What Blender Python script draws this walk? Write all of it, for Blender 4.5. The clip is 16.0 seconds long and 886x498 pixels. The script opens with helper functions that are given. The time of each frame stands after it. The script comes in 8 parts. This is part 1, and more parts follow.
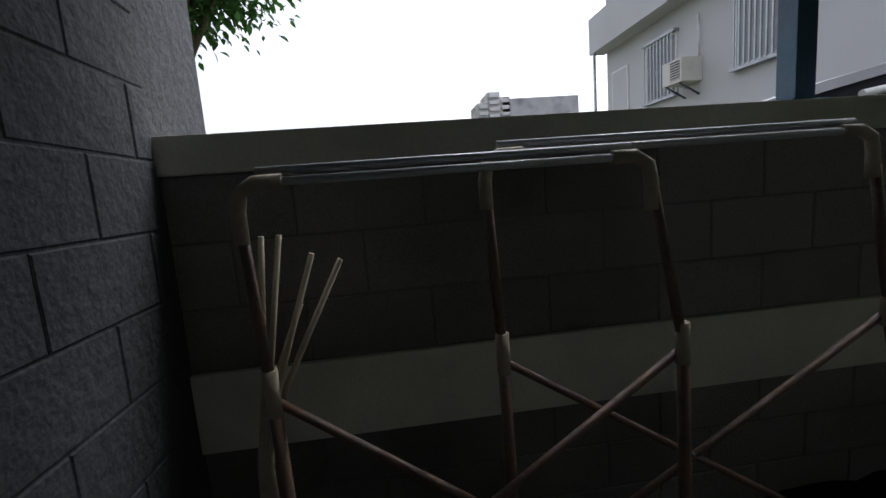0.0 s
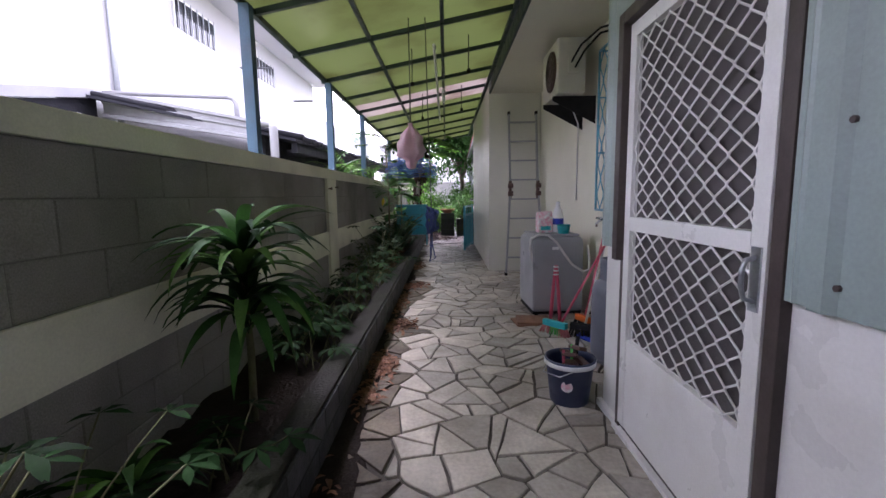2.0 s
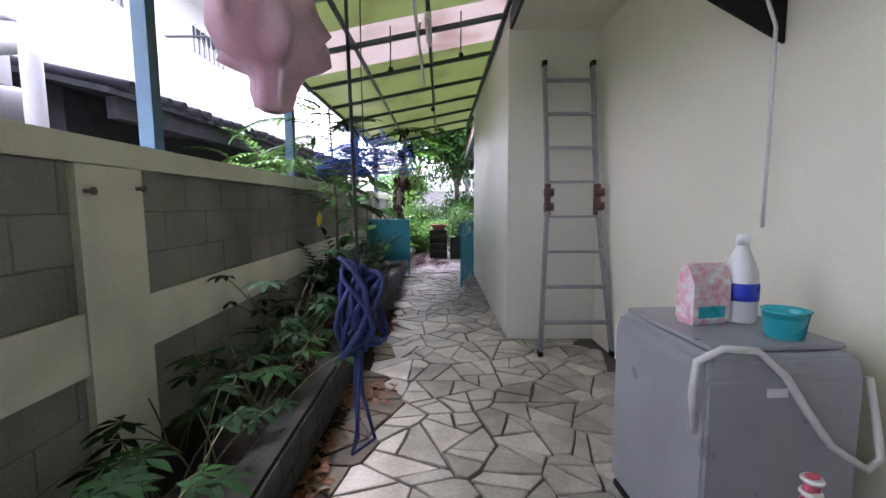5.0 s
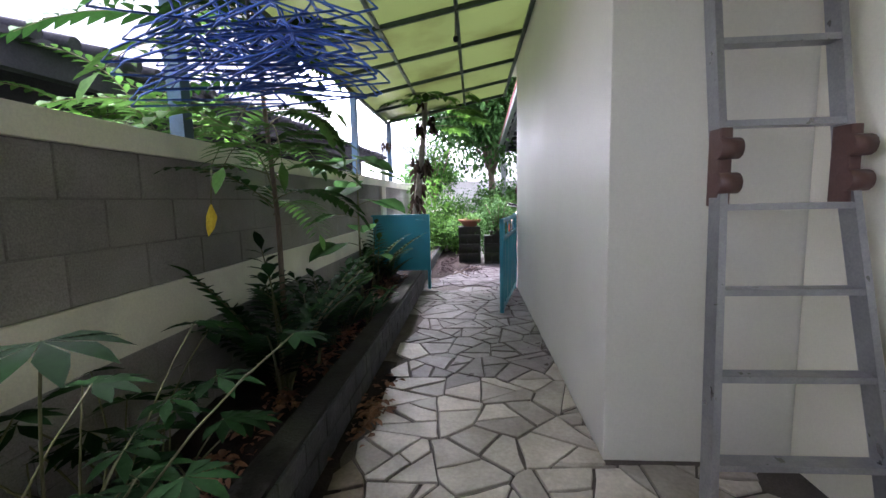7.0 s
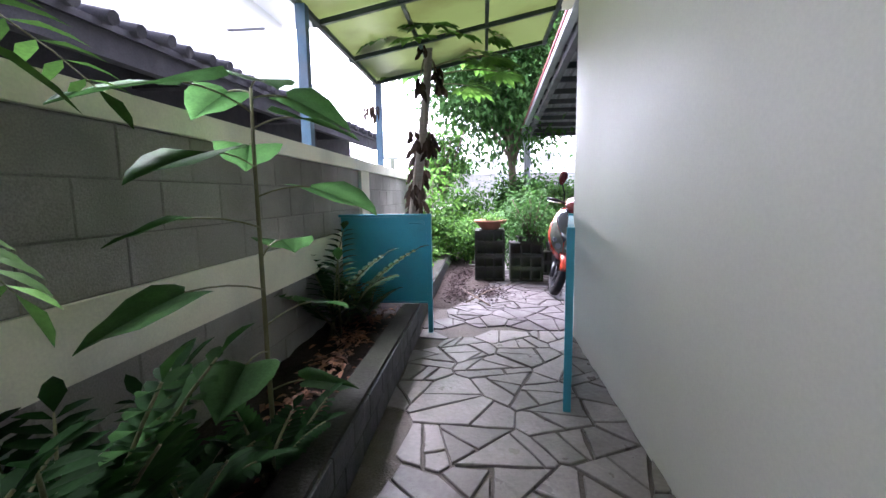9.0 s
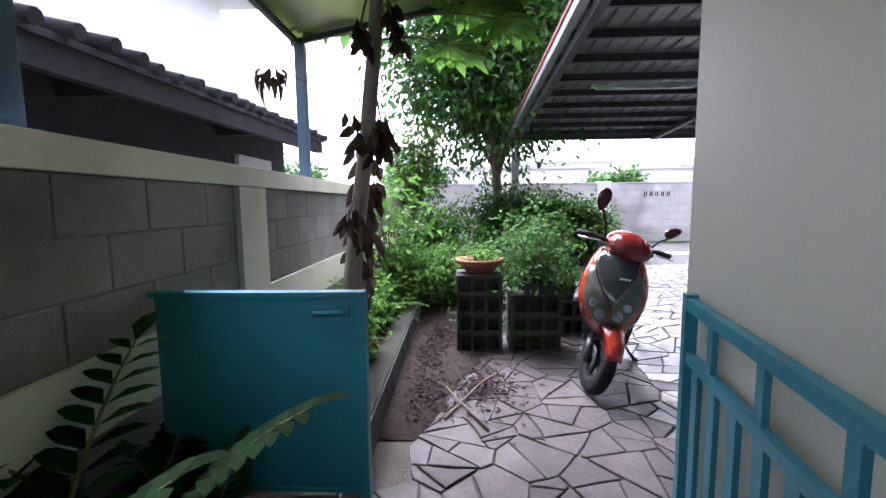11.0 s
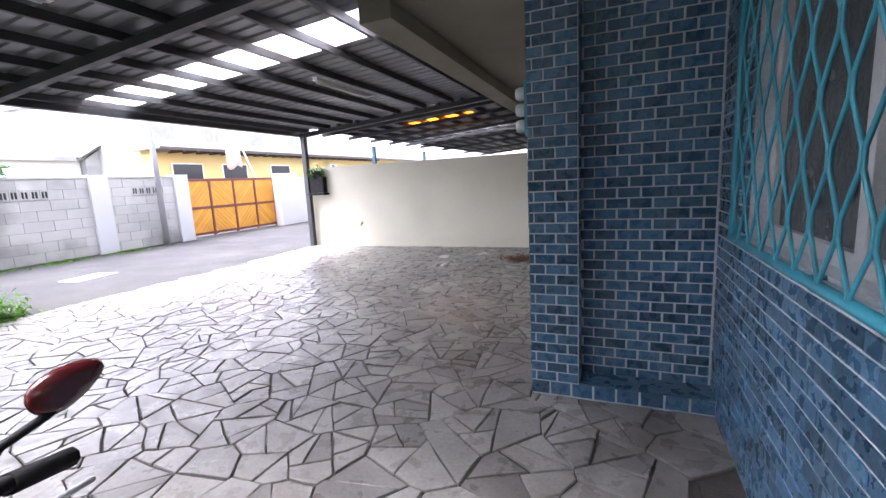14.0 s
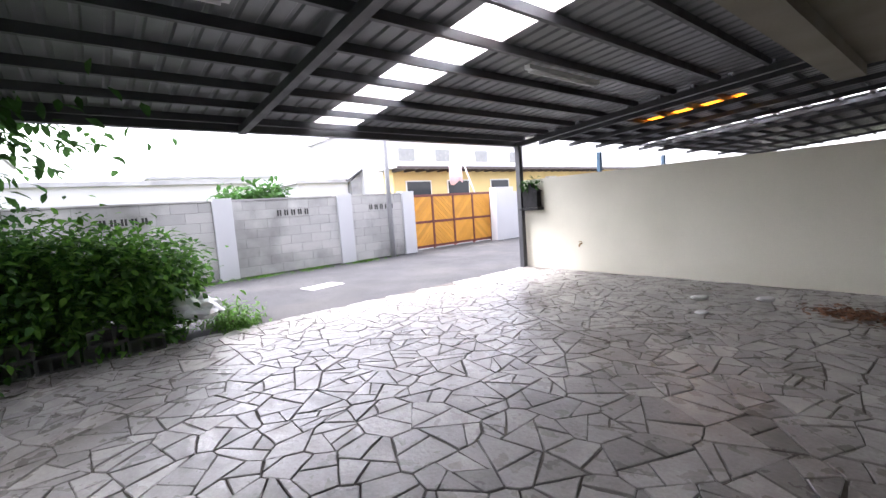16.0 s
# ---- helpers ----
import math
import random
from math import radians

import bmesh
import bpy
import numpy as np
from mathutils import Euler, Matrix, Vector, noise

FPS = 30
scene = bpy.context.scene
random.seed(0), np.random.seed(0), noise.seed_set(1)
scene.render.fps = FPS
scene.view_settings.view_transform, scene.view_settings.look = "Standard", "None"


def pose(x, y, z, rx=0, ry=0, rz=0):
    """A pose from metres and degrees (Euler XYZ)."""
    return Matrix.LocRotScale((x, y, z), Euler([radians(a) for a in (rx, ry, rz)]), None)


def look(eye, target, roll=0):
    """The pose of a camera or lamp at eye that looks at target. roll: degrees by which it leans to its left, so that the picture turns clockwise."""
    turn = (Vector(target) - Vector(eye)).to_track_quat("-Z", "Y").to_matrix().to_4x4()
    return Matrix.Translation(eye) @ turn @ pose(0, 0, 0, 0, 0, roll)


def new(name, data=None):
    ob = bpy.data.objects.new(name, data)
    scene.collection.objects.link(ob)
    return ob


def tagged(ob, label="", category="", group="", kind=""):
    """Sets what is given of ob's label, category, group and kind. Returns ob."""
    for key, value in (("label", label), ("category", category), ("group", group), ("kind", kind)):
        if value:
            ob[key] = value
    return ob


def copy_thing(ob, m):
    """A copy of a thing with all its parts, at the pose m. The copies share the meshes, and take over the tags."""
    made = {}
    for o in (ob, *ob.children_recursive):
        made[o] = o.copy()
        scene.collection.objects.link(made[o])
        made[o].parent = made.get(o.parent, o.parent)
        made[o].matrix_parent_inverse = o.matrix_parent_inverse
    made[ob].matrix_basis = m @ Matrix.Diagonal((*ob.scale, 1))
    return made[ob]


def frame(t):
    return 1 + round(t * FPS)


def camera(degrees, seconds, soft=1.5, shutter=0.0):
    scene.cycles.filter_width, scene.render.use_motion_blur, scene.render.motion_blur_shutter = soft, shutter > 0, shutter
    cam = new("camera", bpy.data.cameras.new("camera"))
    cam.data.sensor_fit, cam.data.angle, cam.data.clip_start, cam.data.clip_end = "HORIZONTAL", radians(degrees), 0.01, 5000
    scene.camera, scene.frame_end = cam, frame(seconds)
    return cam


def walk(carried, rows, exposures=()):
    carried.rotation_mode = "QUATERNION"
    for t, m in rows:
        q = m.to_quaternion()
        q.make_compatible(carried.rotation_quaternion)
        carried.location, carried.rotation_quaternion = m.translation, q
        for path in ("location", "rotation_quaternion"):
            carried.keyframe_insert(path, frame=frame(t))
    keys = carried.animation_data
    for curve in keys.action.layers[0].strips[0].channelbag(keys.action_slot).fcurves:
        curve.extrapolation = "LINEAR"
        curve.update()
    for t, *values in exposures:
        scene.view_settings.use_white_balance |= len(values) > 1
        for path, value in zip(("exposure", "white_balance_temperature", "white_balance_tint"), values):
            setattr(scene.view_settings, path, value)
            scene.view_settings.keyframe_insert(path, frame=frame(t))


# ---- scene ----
cam = camera(92.1, 16.0)
PATH = [
    (0, (0.399, -0.048, 1.452), (0.618, 1.922, 1.185), -4.4),
    (0.5, (0.678, -0.024, 1.46), (1.813, 1.595, 1.159), -1.5),
    (0.9, (0.998, -0.092, 1.417), (2.58, 1.099, 1.139), -0.6),
    (1, (1.074, -0.103, 1.406), (2.736, 0.977, 1.138), -0.8),
    (1.5, (1.503, -0.087, 1.37), (3.413, 0.443, 1.106), -0.4),
    (2, (1.976, -0.079, 1.339), (3.96, -0.06, 1.091), -0.9),
    (2.5, (2.454, -0.061, 1.338), (4.437, -0.099, 1.085), -0.8),
    (3, (3.003, -0.002, 1.362), (4.99, -0.017, 1.141), -0.5),
    (3.5, (3.542, -0.018, 1.35), (5.533, -0.039, 1.163), -1.0),
    (4, (4.112, -0.037, 1.379), (6.105, -0.03, 1.214), -0.1),
    (4.2, (4.351, -0.062, 1.375), (6.343, -0.118, 1.209), -0.4),
    (6.3, (6.597, -0.211, 1.372), (8.58, -0.09, 1.137), -0.2),
    (6.5, (6.829, -0.185, 1.386), (8.812, -0.05, 1.17), -0.2),
    (7, (7.461, -0.192, 1.317), (9.443, -0.048, 1.087), -1.3),
    (7.5, (8.061, -0.143, 1.307), (10.039, 0.021, 1.059), -0.3),
    (8, (8.651, -0.12, 1.321), (10.629, 0.019, 1.061), -1.1),
    (8.5, (9.216, -0.07, 1.318), (11.189, 0.133, 1.061), -0.6),
    (9, (9.839, -0.028, 1.274), (11.814, 0.164, 1.025), -0.8),
    (9.2, (10.012, -0.064, 1.299), (11.987, 0.134, 1.053), -1.6),
    (11.3, (12.368, 0.094, 1.481), (14.356, 0.147, 1.269), -0.9),
    (11.5, (12.545, 0.029, 1.512), (14.533, 0.066, 1.297), -1.4),
    (12, (13.02, -0.005, 1.575), (15.006, -0.078, 1.355), -1.9),
    (12.5, (13.416, -0.061, 1.574), (15.368, -0.44, 1.358), -2.4),
    (13, (13.897, -0.351, 1.534), (15.589, -1.385, 1.274), -4.3),
    (13.5, (14.145, -0.648, 1.547), (15.471, -2.116, 1.248), -4.4),
    (14, (14.39, -1.103, 1.542), (15.142, -2.929, 1.225), -3.0),
    (14.5, (14.573, -1.423, 1.536), (15.356, -3.237, 1.223), -2.8),
    (15, (14.76, -1.72, 1.539), (15.879, -3.356, 1.266), -2.3),
    (15.5, (14.95, -2.02, 1.575), (16.345, -3.43, 1.313), -2.8),
    (16, (15.226, -2.426, 1.564), (16.773, -3.678, 1.365), -4.0),
]
EXPOSURES = [(0.0, 1.0, 6000, 16), (0.5, 1.1, 6000, 16), (1.0, 1.75, 5950, 24), (1.5, 2.85, 5950, 29), (2.0, 3.25, 5950, 32),
             (3.0, 3.4, 5950, 31), (4.0, 3.6, 5900, 30), (6.5, 3.9, 5800, 28), (7.0, 3.9, 5850, 28), (7.5, 4.0, 5820, 28), (8.0, 4.6, 5800, 28), (9.0, 4.25, 5750, 28), (11.5, 3.0, 5850, 24),
             (12.0, 2.6, 5850, 23), (12.5, 2.2, 5900, 22), (13.0, 2.4, 5900, 20), (13.5, 3.5, 5900, 20), (14.0, 3.35, 6050, 22), (14.5, 3.35, 6050, 22),
             (15.5, 3.2, 6150, 22), (16.0, 3.05, 6150, 20)]
walk(cam, [(t, look(e, g, r)) for t, e, g, r in PATH], EXPOSURES)

# ---- daylight: overcast ----
world = bpy.data.worlds.new("overcast_sky")
scene.world = world
world.use_nodes = True
wn, wl = world.node_tree.nodes, world.node_tree.links
sky = wn.new("ShaderNodeTexSky")
sky.sky_type, sky.sun_disc = "NISHITA", False
sky.sun_elevation, sky.sun_rotation = radians(62), radians(70)
sky.air_density, sky.dust_density = 1.0, 4.0
pale = wn.new("ShaderNodeHueSaturation")
pale.inputs["Saturation"].default_value = 0.16
wl.new(sky.outputs[0], pale.inputs["Color"])
wl.new(pale.outputs[0], wn["Background"].inputs["Color"])
wn["Background"].inputs["Strength"].default_value = 0.15

sun = new("sun", bpy.data.lights.new("sun", "SUN"))
sun.data.energy, sun.data.angle, sun.data.color = 1.2, radians(40), (1.0, 0.98, 0.95)
sun.matrix_world = look((20, 6, 20), (17, 4, 12))

# ---- materials ----
def material(name, base, rough=0.7, metal=0.0, second=None, scale=6.0, mix=0.5, grain=0.12, grain_scale=90.0,
             bump=0.15, bump_scale=60.0, stain=None, stain_scale=1.3, stain_amount=0.35, per_piece=0.0, stretch=(1, 1, 1),
             spec=0.5, coat=0.0, translucent=0.0, rough_var=0.12):
    """A surface with broad variation, fine grain, stains and relief."""
    m = bpy.data.materials.new(name)
    m.use_nodes = True
    n, l = m.node_tree.nodes, m.node_tree.links
    b = n["Principled BSDF"]
    co = n.new("ShaderNodeTexCoord")
    mp = n.new("ShaderNodeMapping")
    mp.inputs["Scale"].default_value = stretch
    geo = n.new("ShaderNodeNewGeometry")
    l.new(geo.outputs["Position"], mp.inputs["Vector"])

    def tex(sc, detail=5.0):
        t = n.new("ShaderNodeTexNoise")
        t.inputs["Scale"].default_value, t.inputs["Detail"].default_value = sc, detail
        l.new(mp.outputs[0], t.inputs["Vector"])
        return t

    def ramp(src, lo, hi):
        r = n.new("ShaderNodeMapRange")
        r.inputs["From Min"].default_value, r.inputs["From Max"].default_value = lo, hi
        l.new(src, r.inputs["Value"])
        return r.outputs[0]

    def mixer(fac, a, c, blend="MIX"):
        x = n.new("ShaderNodeMix")
        x.data_type, x.blend_type = "RGBA", blend
        for sock, v in ((x.inputs[0], fac), (x.inputs[6], a), (x.inputs[7], c)):
            if isinstance(v, (int, float)):
                sock.default_value = v
            elif isinstance(v, tuple):
                sock.default_value = (*v, 1)
            else:
                l.new(v, sock)
        return x.outputs[2]

    second = second or tuple(v * 0.75 for v in base)
    broad = ramp(tex(scale).outputs["Fac"], 0.35, 0.65)
    scaled = n.new("ShaderNodeMath")
    scaled.operation = "MULTIPLY"
    l.new(broad, scaled.inputs[0])
    scaled.inputs[1].default_value = mix
    col = mixer(scaled.outputs[0], base, second)
    if stain:
        s = n.new("ShaderNodeMath")
        s.operation = "MULTIPLY"
        l.new(ramp(tex(stain_scale, 8.0).outputs["Fac"], 0.48, 0.7), s.inputs[0])
        s.inputs[1].default_value = stain_amount
        col = mixer(s.outputs[0], col, stain)
    g = tex(grain_scale, 3.0)
    bw = n.new("ShaderNodeMapRange")
    bw.inputs["To Min"].default_value, bw.inputs["To Max"].default_value = 1 - grain, 1 + grain
    bw.inputs["From Min"].default_value, bw.inputs["From Max"].default_value = 0.3, 0.7
    l.new(g.outputs["Fac"], bw.inputs["Value"])
    hsv = n.new("ShaderNodeHueSaturation")
    l.new(col, hsv.inputs["Color"])
    if per_piece:
        info = n.new("ShaderNodeObjectInfo")
        add = n.new("ShaderNodeMath")
        add.operation = "ADD"
        l.new(info.outputs["Random"], add.inputs[0])
        l.new(geo.outputs["Random Per Island"], add.inputs[1])
        fr = n.new("ShaderNodeMath")
        fr.operation = "FRACT"
        l.new(add.outputs[0], fr.inputs[0])
        pv = n.new("ShaderNodeMapRange")
        pv.inputs["To Min"].default_value, pv.inputs["To Max"].default_value = 1 - per_piece, 1 + per_piece
        l.new(fr.outputs[0], pv.inputs["Value"])
        mul = n.new("ShaderNodeMath")
        mul.operation = "MULTIPLY"
        l.new(pv.outputs[0], mul.inputs[0])
        l.new(bw.outputs[0], mul.inputs[1])
        l.new(mul.outputs[0], hsv.inputs["Value"])
    else:
        l.new(bw.outputs[0], hsv.inputs["Value"])
    l.new(hsv.outputs[0], b.inputs["Base Color"])
    rr = n.new("ShaderNodeMapRange")
    rr.inputs["From Min"].default_value, rr.inputs["From Max"].default_value = 0.3, 0.7
    rr.inputs["To Min"].default_value = max(0.03, rough - rough_var)
    rr.inputs["To Max"].default_value = min(1.0, rough + rough_var)
    l.new(tex(scale * 1.7).outputs["Fac"], rr.inputs["Value"])
    l.new(rr.outputs[0], b.inputs["Roughness"])
    b.inputs["Metallic"].default_value = metal
    b.inputs["Specular IOR Level"].default_value = spec
    b.inputs["Coat Weight"].default_value = coat
    if bump:
        bp = n.new("ShaderNodeBump")
        bp.inputs["Strength"].default_value, bp.inputs["Distance"].default_value = bump, 0.01
        l.new(tex(bump_scale, 6.0).outputs["Fac"], bp.inputs["Height"])
        l.new(bp.outputs[0], b.inputs["Normal"])
    if translucent:
        tr = n.new("ShaderNodeBsdfTranslucent")
        l.new(hsv.outputs[0], tr.inputs["Color"])
        ms = n.new("ShaderNodeMixShader")
        ms.inputs[0].default_value = translucent
        l.new(b.outputs[0], ms.inputs[1])
        l.new(tr.outputs[0], ms.inputs[2])
        l.new(ms.outputs[0], n["Material Output"].inputs["Surface"])
    return m


CREAM = material("cream_wall_paint", (0.74, 0.72, 0.6), 0.5, second=(0.66, 0.64, 0.52), scale=0.9, mix=0.5, grain=0.03,
                 bump=0.12, bump_scale=35, stain=(0.46, 0.45, 0.36), stain_scale=0.8, stain_amount=0.22)
CREAM_GLOSS = material("cream_gloss_wall_paint", (0.68, 0.67, 0.595), 0.5, second=(0.6, 0.59, 0.525), scale=0.7, mix=0.4,
                       grain=0.03, bump=0.14, bump_scale=9, spec=0.34, rough_var=0.13,
                       stain=(0.55, 0.54, 0.47), stain_scale=0.9, stain_amount=0.3)
BAND = material("cream_band_paint", (0.79, 0.775, 0.645), 0.6, second=(0.69, 0.675, 0.55), scale=1.5, grain=0.06, bump=0.25,
                bump_scale=50, stain=(0.3, 0.3, 0.24), stain_scale=1.8, stain_amount=0.4)
BLOCK = material("grey_concrete_block", (0.3, 0.29, 0.265), 0.95, second=(0.21, 0.203, 0.185), scale=2.2, grain=0.18,
                 grain_scale=140, bump=0.6, bump_scale=130, stain=(0.09, 0.087, 0.08), stain_scale=0.9, stain_amount=0.75,
                 per_piece=0.08)
BLOCK_JOINT = material("grey_block_mortar", (0.19, 0.185, 0.17), 0.95, scale=4, grain=0.2, bump=0.5, bump_scale=120)
OLD_BLOCK = material("weathered_block_wall", (0.47, 0.46, 0.44), 0.93, second=(0.33, 0.33, 0.32), scale=1.2, grain=0.12,
                     bump=0.5, bump_scale=60, stain=(0.12, 0.12, 0.11), stain_scale=0.7, stain_amount=0.7, per_piece=0.1)
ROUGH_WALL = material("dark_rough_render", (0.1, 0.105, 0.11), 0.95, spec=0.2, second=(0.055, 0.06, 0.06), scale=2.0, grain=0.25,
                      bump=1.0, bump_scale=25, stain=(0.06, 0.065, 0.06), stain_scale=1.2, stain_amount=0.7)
STONE = material("pale_flagstone", (0.47, 0.435, 0.37), 0.45, second=(0.31, 0.28, 0.225), scale=5.0, mix=0.75, grain=0.12,
                 grain_scale=45, bump=0.35, bump_scale=28, stain=(0.16, 0.135, 0.1), stain_scale=1.3, stain_amount=0.75,
                 per_piece=0.3, rough_var=0.16)
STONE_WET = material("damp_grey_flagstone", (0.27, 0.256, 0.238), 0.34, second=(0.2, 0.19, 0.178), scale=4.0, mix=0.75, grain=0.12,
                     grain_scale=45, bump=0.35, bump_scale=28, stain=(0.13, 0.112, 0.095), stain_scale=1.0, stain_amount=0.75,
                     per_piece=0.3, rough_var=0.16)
STONE_DAMP = material("worn_beige_flagstone", (0.19, 0.172, 0.16), 0.4, second=(0.125, 0.112, 0.104), scale=5.0, mix=0.75, grain=0.12,
                      grain_scale=45, bump=0.35, bump_scale=28, stain=(0.1, 0.085, 0.068), stain_scale=1.2, stain_amount=0.7,
                      per_piece=0.28, rough_var=0.16)
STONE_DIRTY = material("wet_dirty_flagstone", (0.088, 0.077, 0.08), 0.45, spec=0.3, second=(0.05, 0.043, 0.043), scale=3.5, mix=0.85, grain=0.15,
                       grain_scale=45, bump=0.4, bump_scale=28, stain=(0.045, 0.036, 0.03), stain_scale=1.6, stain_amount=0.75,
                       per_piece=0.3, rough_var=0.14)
STONE_SOILED = material("mud_stained_flagstone", (0.15, 0.125, 0.088), 0.6, spec=0.3, second=(0.09, 0.074, 0.052), scale=5.0, mix=0.85, grain=0.18,
                        grain_scale=45, bump=0.4, bump_scale=28, stain=(0.045, 0.036, 0.026), stain_scale=2.2, stain_amount=0.8, per_piece=0.25)
MORTAR = material("dark_paving_mortar", (0.085, 0.073, 0.06), 0.9, second=(0.045, 0.039, 0.032), scale=7, grain=0.25, bump=0.8,
                  bump_scale=90)
KERB = material("dark_planter_stone", (0.045, 0.048, 0.05), 0.7, spec=0.3, second=(0.022, 0.024, 0.026), scale=5, grain=0.2, bump=0.6,
                bump_scale=50, stain=(0.06, 0.075, 0.045), stain_scale=2.0, stain_amount=0.6, per_piece=0.25)
KERB_TOP = material("planter_cement_top", (0.024, 0.023, 0.019), 0.9, spec=0.2, second=(0.026, 0.026, 0.022), scale=3, grain=0.2, bump=0.6,
                    bump_scale=60, stain=(0.03, 0.036, 0.02), stain_scale=2.5, stain_amount=0.6)
SOIL = material("dark_garden_soil", (0.026, 0.02, 0.017), 0.95, spec=0.1, second=(0.016, 0.011, 0.009), scale=9, grain=0.35, bump=1.0,
                bump_scale=40)
DEAD_LEAF = material("dry_brown_leaf", (0.22, 0.105, 0.055), 0.75, second=(0.12, 0.055, 0.03), scale=14, grain=0.2, bump=0.2,
                     per_piece=0.45)
ASPHALT = material("worn_asphalt", (0.055, 0.055, 0.057), 0.9, spec=0.1, second=(0.038, 0.039, 0.04), scale=0.8, grain=0.3,
                   grain_scale=160, bump=0.5, bump_scale=150, stain=(0.09, 0.088, 0.082), stain_scale=0.5, stain_amount=0.5)
GROUND = material("earth_and_grass_ground", (0.07, 0.08, 0.04), 0.95, second=(0.04, 0.05, 0.025), scale=1.5, grain=0.3, bump=0.8,
                  bump_scale=30)
BLUE_STEEL = material("blue_painted_steel", (0.05, 0.12, 0.19), 0.5, second=(0.035, 0.085, 0.14), scale=5, grain=0.1, bump=0.15,
                      stain=(0.1, 0.06, 0.04), stain_scale=4, stain_amount=0.3)
DARK_STEEL = material("dark_green_painted_steel", (0.02, 0.04, 0.035), 0.55, scale=6, grain=0.1, bump=0.1)
GREY_STEEL = material("dark_grey_painted_steel", (0.05, 0.052, 0.057), 0.5, second=(0.032, 0.033, 0.036), scale=2.5, grain=0.1,
                      bump=0.1)
SHEET = material("grey_corrugated_sheet", (0.2, 0.205, 0.215), 0.42, metal=0.3, second=(0.14, 0.145, 0.15), scale=1.2, grain=0.06,
                 bump=0.05)
GALV = material("galvanised_steel", (0.42, 0.44, 0.46), 0.4, metal=0.8, second=(0.3, 0.32, 0.34), scale=6, grain=0.08, bump=0.05)
WHITE_WALL = material("white_neighbour_wall", (0.56, 0.56, 0.572), 0.75, spec=0.2, second=(0.49, 0.49, 0.5), scale=0.4, grain=0.03, bump=0.1,
                      stain=(0.5, 0.5, 0.48), stain_scale=0.4, stain_amount=0.3)
WHITE_PAINT = material("white_enamel", (0.76, 0.76, 0.74), 0.35, second=(0.66, 0.66, 0.64), scale=2.5, grain=0.03, bump=0.05,
                       stain=(0.45, 0.42, 0.36), stain_scale=3.0, stain_amount=0.25)
SAGE = material("sage_green_sheet_metal", (0.3, 0.37, 0.35), 0.42, second=(0.25, 0.315, 0.3), scale=1.6, grain=0.05, bump=0.06,
                stain=(0.18, 0.2, 0.18), stain_scale=2.2, stain_amount=0.3)
DARK_BROWN = material("dark_brown_metal", (0.06, 0.045, 0.04), 0.5, scale=6, grain=0.1, bump=0.08)
TILE_DARK = material("black_clay_roof_tile", (0.03, 0.03, 0.037), 0.85, spec=0.2, second=(0.018, 0.018, 0.023), scale=5, grain=0.2, bump=0.4,
                     bump_scale=30, per_piece=0.2)
BRICK_BLUE = material("blue_glazed_brick", (0.055, 0.125, 0.205), 0.3, second=(0.03, 0.08, 0.145), scale=9, mix=0.7, grain=0.15,
                      grain_scale=60, bump=0.25, bump_scale=35, per_piece=0.4, stain=(0.09, 0.15, 0.19), stain_scale=3,
                      stain_amount=0.5)
BRICK_JOINT = material("pale_grey_grout", (0.55, 0.59, 0.63), 0.85, second=(0.4, 0.44, 0.48), scale=3, grain=0.15, bump=0.3)
TURQ = material("turquoise_enamel", (0.03, 0.27, 0.36), 0.42, second=(0.022, 0.21, 0.29), scale=3, grain=0.06, bump=0.12,
                stain=(0.05, 0.12, 0.13), stain_scale=4, stain_amount=0.3)
SKYBLUE = material("light_blue_enamel_grille", (0.1, 0.36, 0.52), 0.4, second=(0.07, 0.28, 0.42), scale=4, grain=0.06, bump=0.1)
OCHRE = material("ochre_gate_panel", (0.62, 0.3, 0.035), 0.5, second=(0.5, 0.22, 0.025), scale=2, grain=0.08, bump=0.1,
                 stretch=(1, 1, 1), per_piece=0.12)
MAROON = material("maroon_gate_frame", (0.16, 0.045, 0.035), 0.5, scale=3, grain=0.1, bump=0.1)
YELLOW_WALL = material("yellow_house_wall", (0.66, 0.51, 0.22), 0.7, second=(0.58, 0.44, 0.18), scale=0.7, grain=0.05, bump=0.1)
GREY_HOUSE = material("grey_far_house_wall", (0.42, 0.42, 0.43), 0.8, second=(0.28, 0.28, 0.29), scale=0.6, grain=0.1, bump=0.1,
                      stain=(0.12, 0.12, 0.13), stain_scale=0.5, stain_amount=0.6)
GLASS_DARK = material("dark_window_glass", (0.03, 0.035, 0.04), 0.08, grain=0.02, bump=0.0, scale=1, rough_var=0.03)
BARK = material("brown_bark", (0.14, 0.105, 0.075), 0.9, second=(0.08, 0.06, 0.045), scale=12, grain=0.3, bump=1.0, bump_scale=40,
                stretch=(1, 1, 0.3))
PAPAYA_BARK = material("papaya_trunk_bark", (0.22, 0.195, 0.15), 0.85, second=(0.14, 0.125, 0.095), scale=10, grain=0.2, bump=0.7,
                       bump_scale=30, stretch=(0.4, 0.4, 1.6))


def leaf_material(name, base, second, spec=0.1, through_share=0.22):
    return material(name, base, 0.68, spec=spec * 0.6, second=second, scale=7, mix=0.9, grain=0.15, bump=0.1, per_piece=0.35, translucent=through_share)


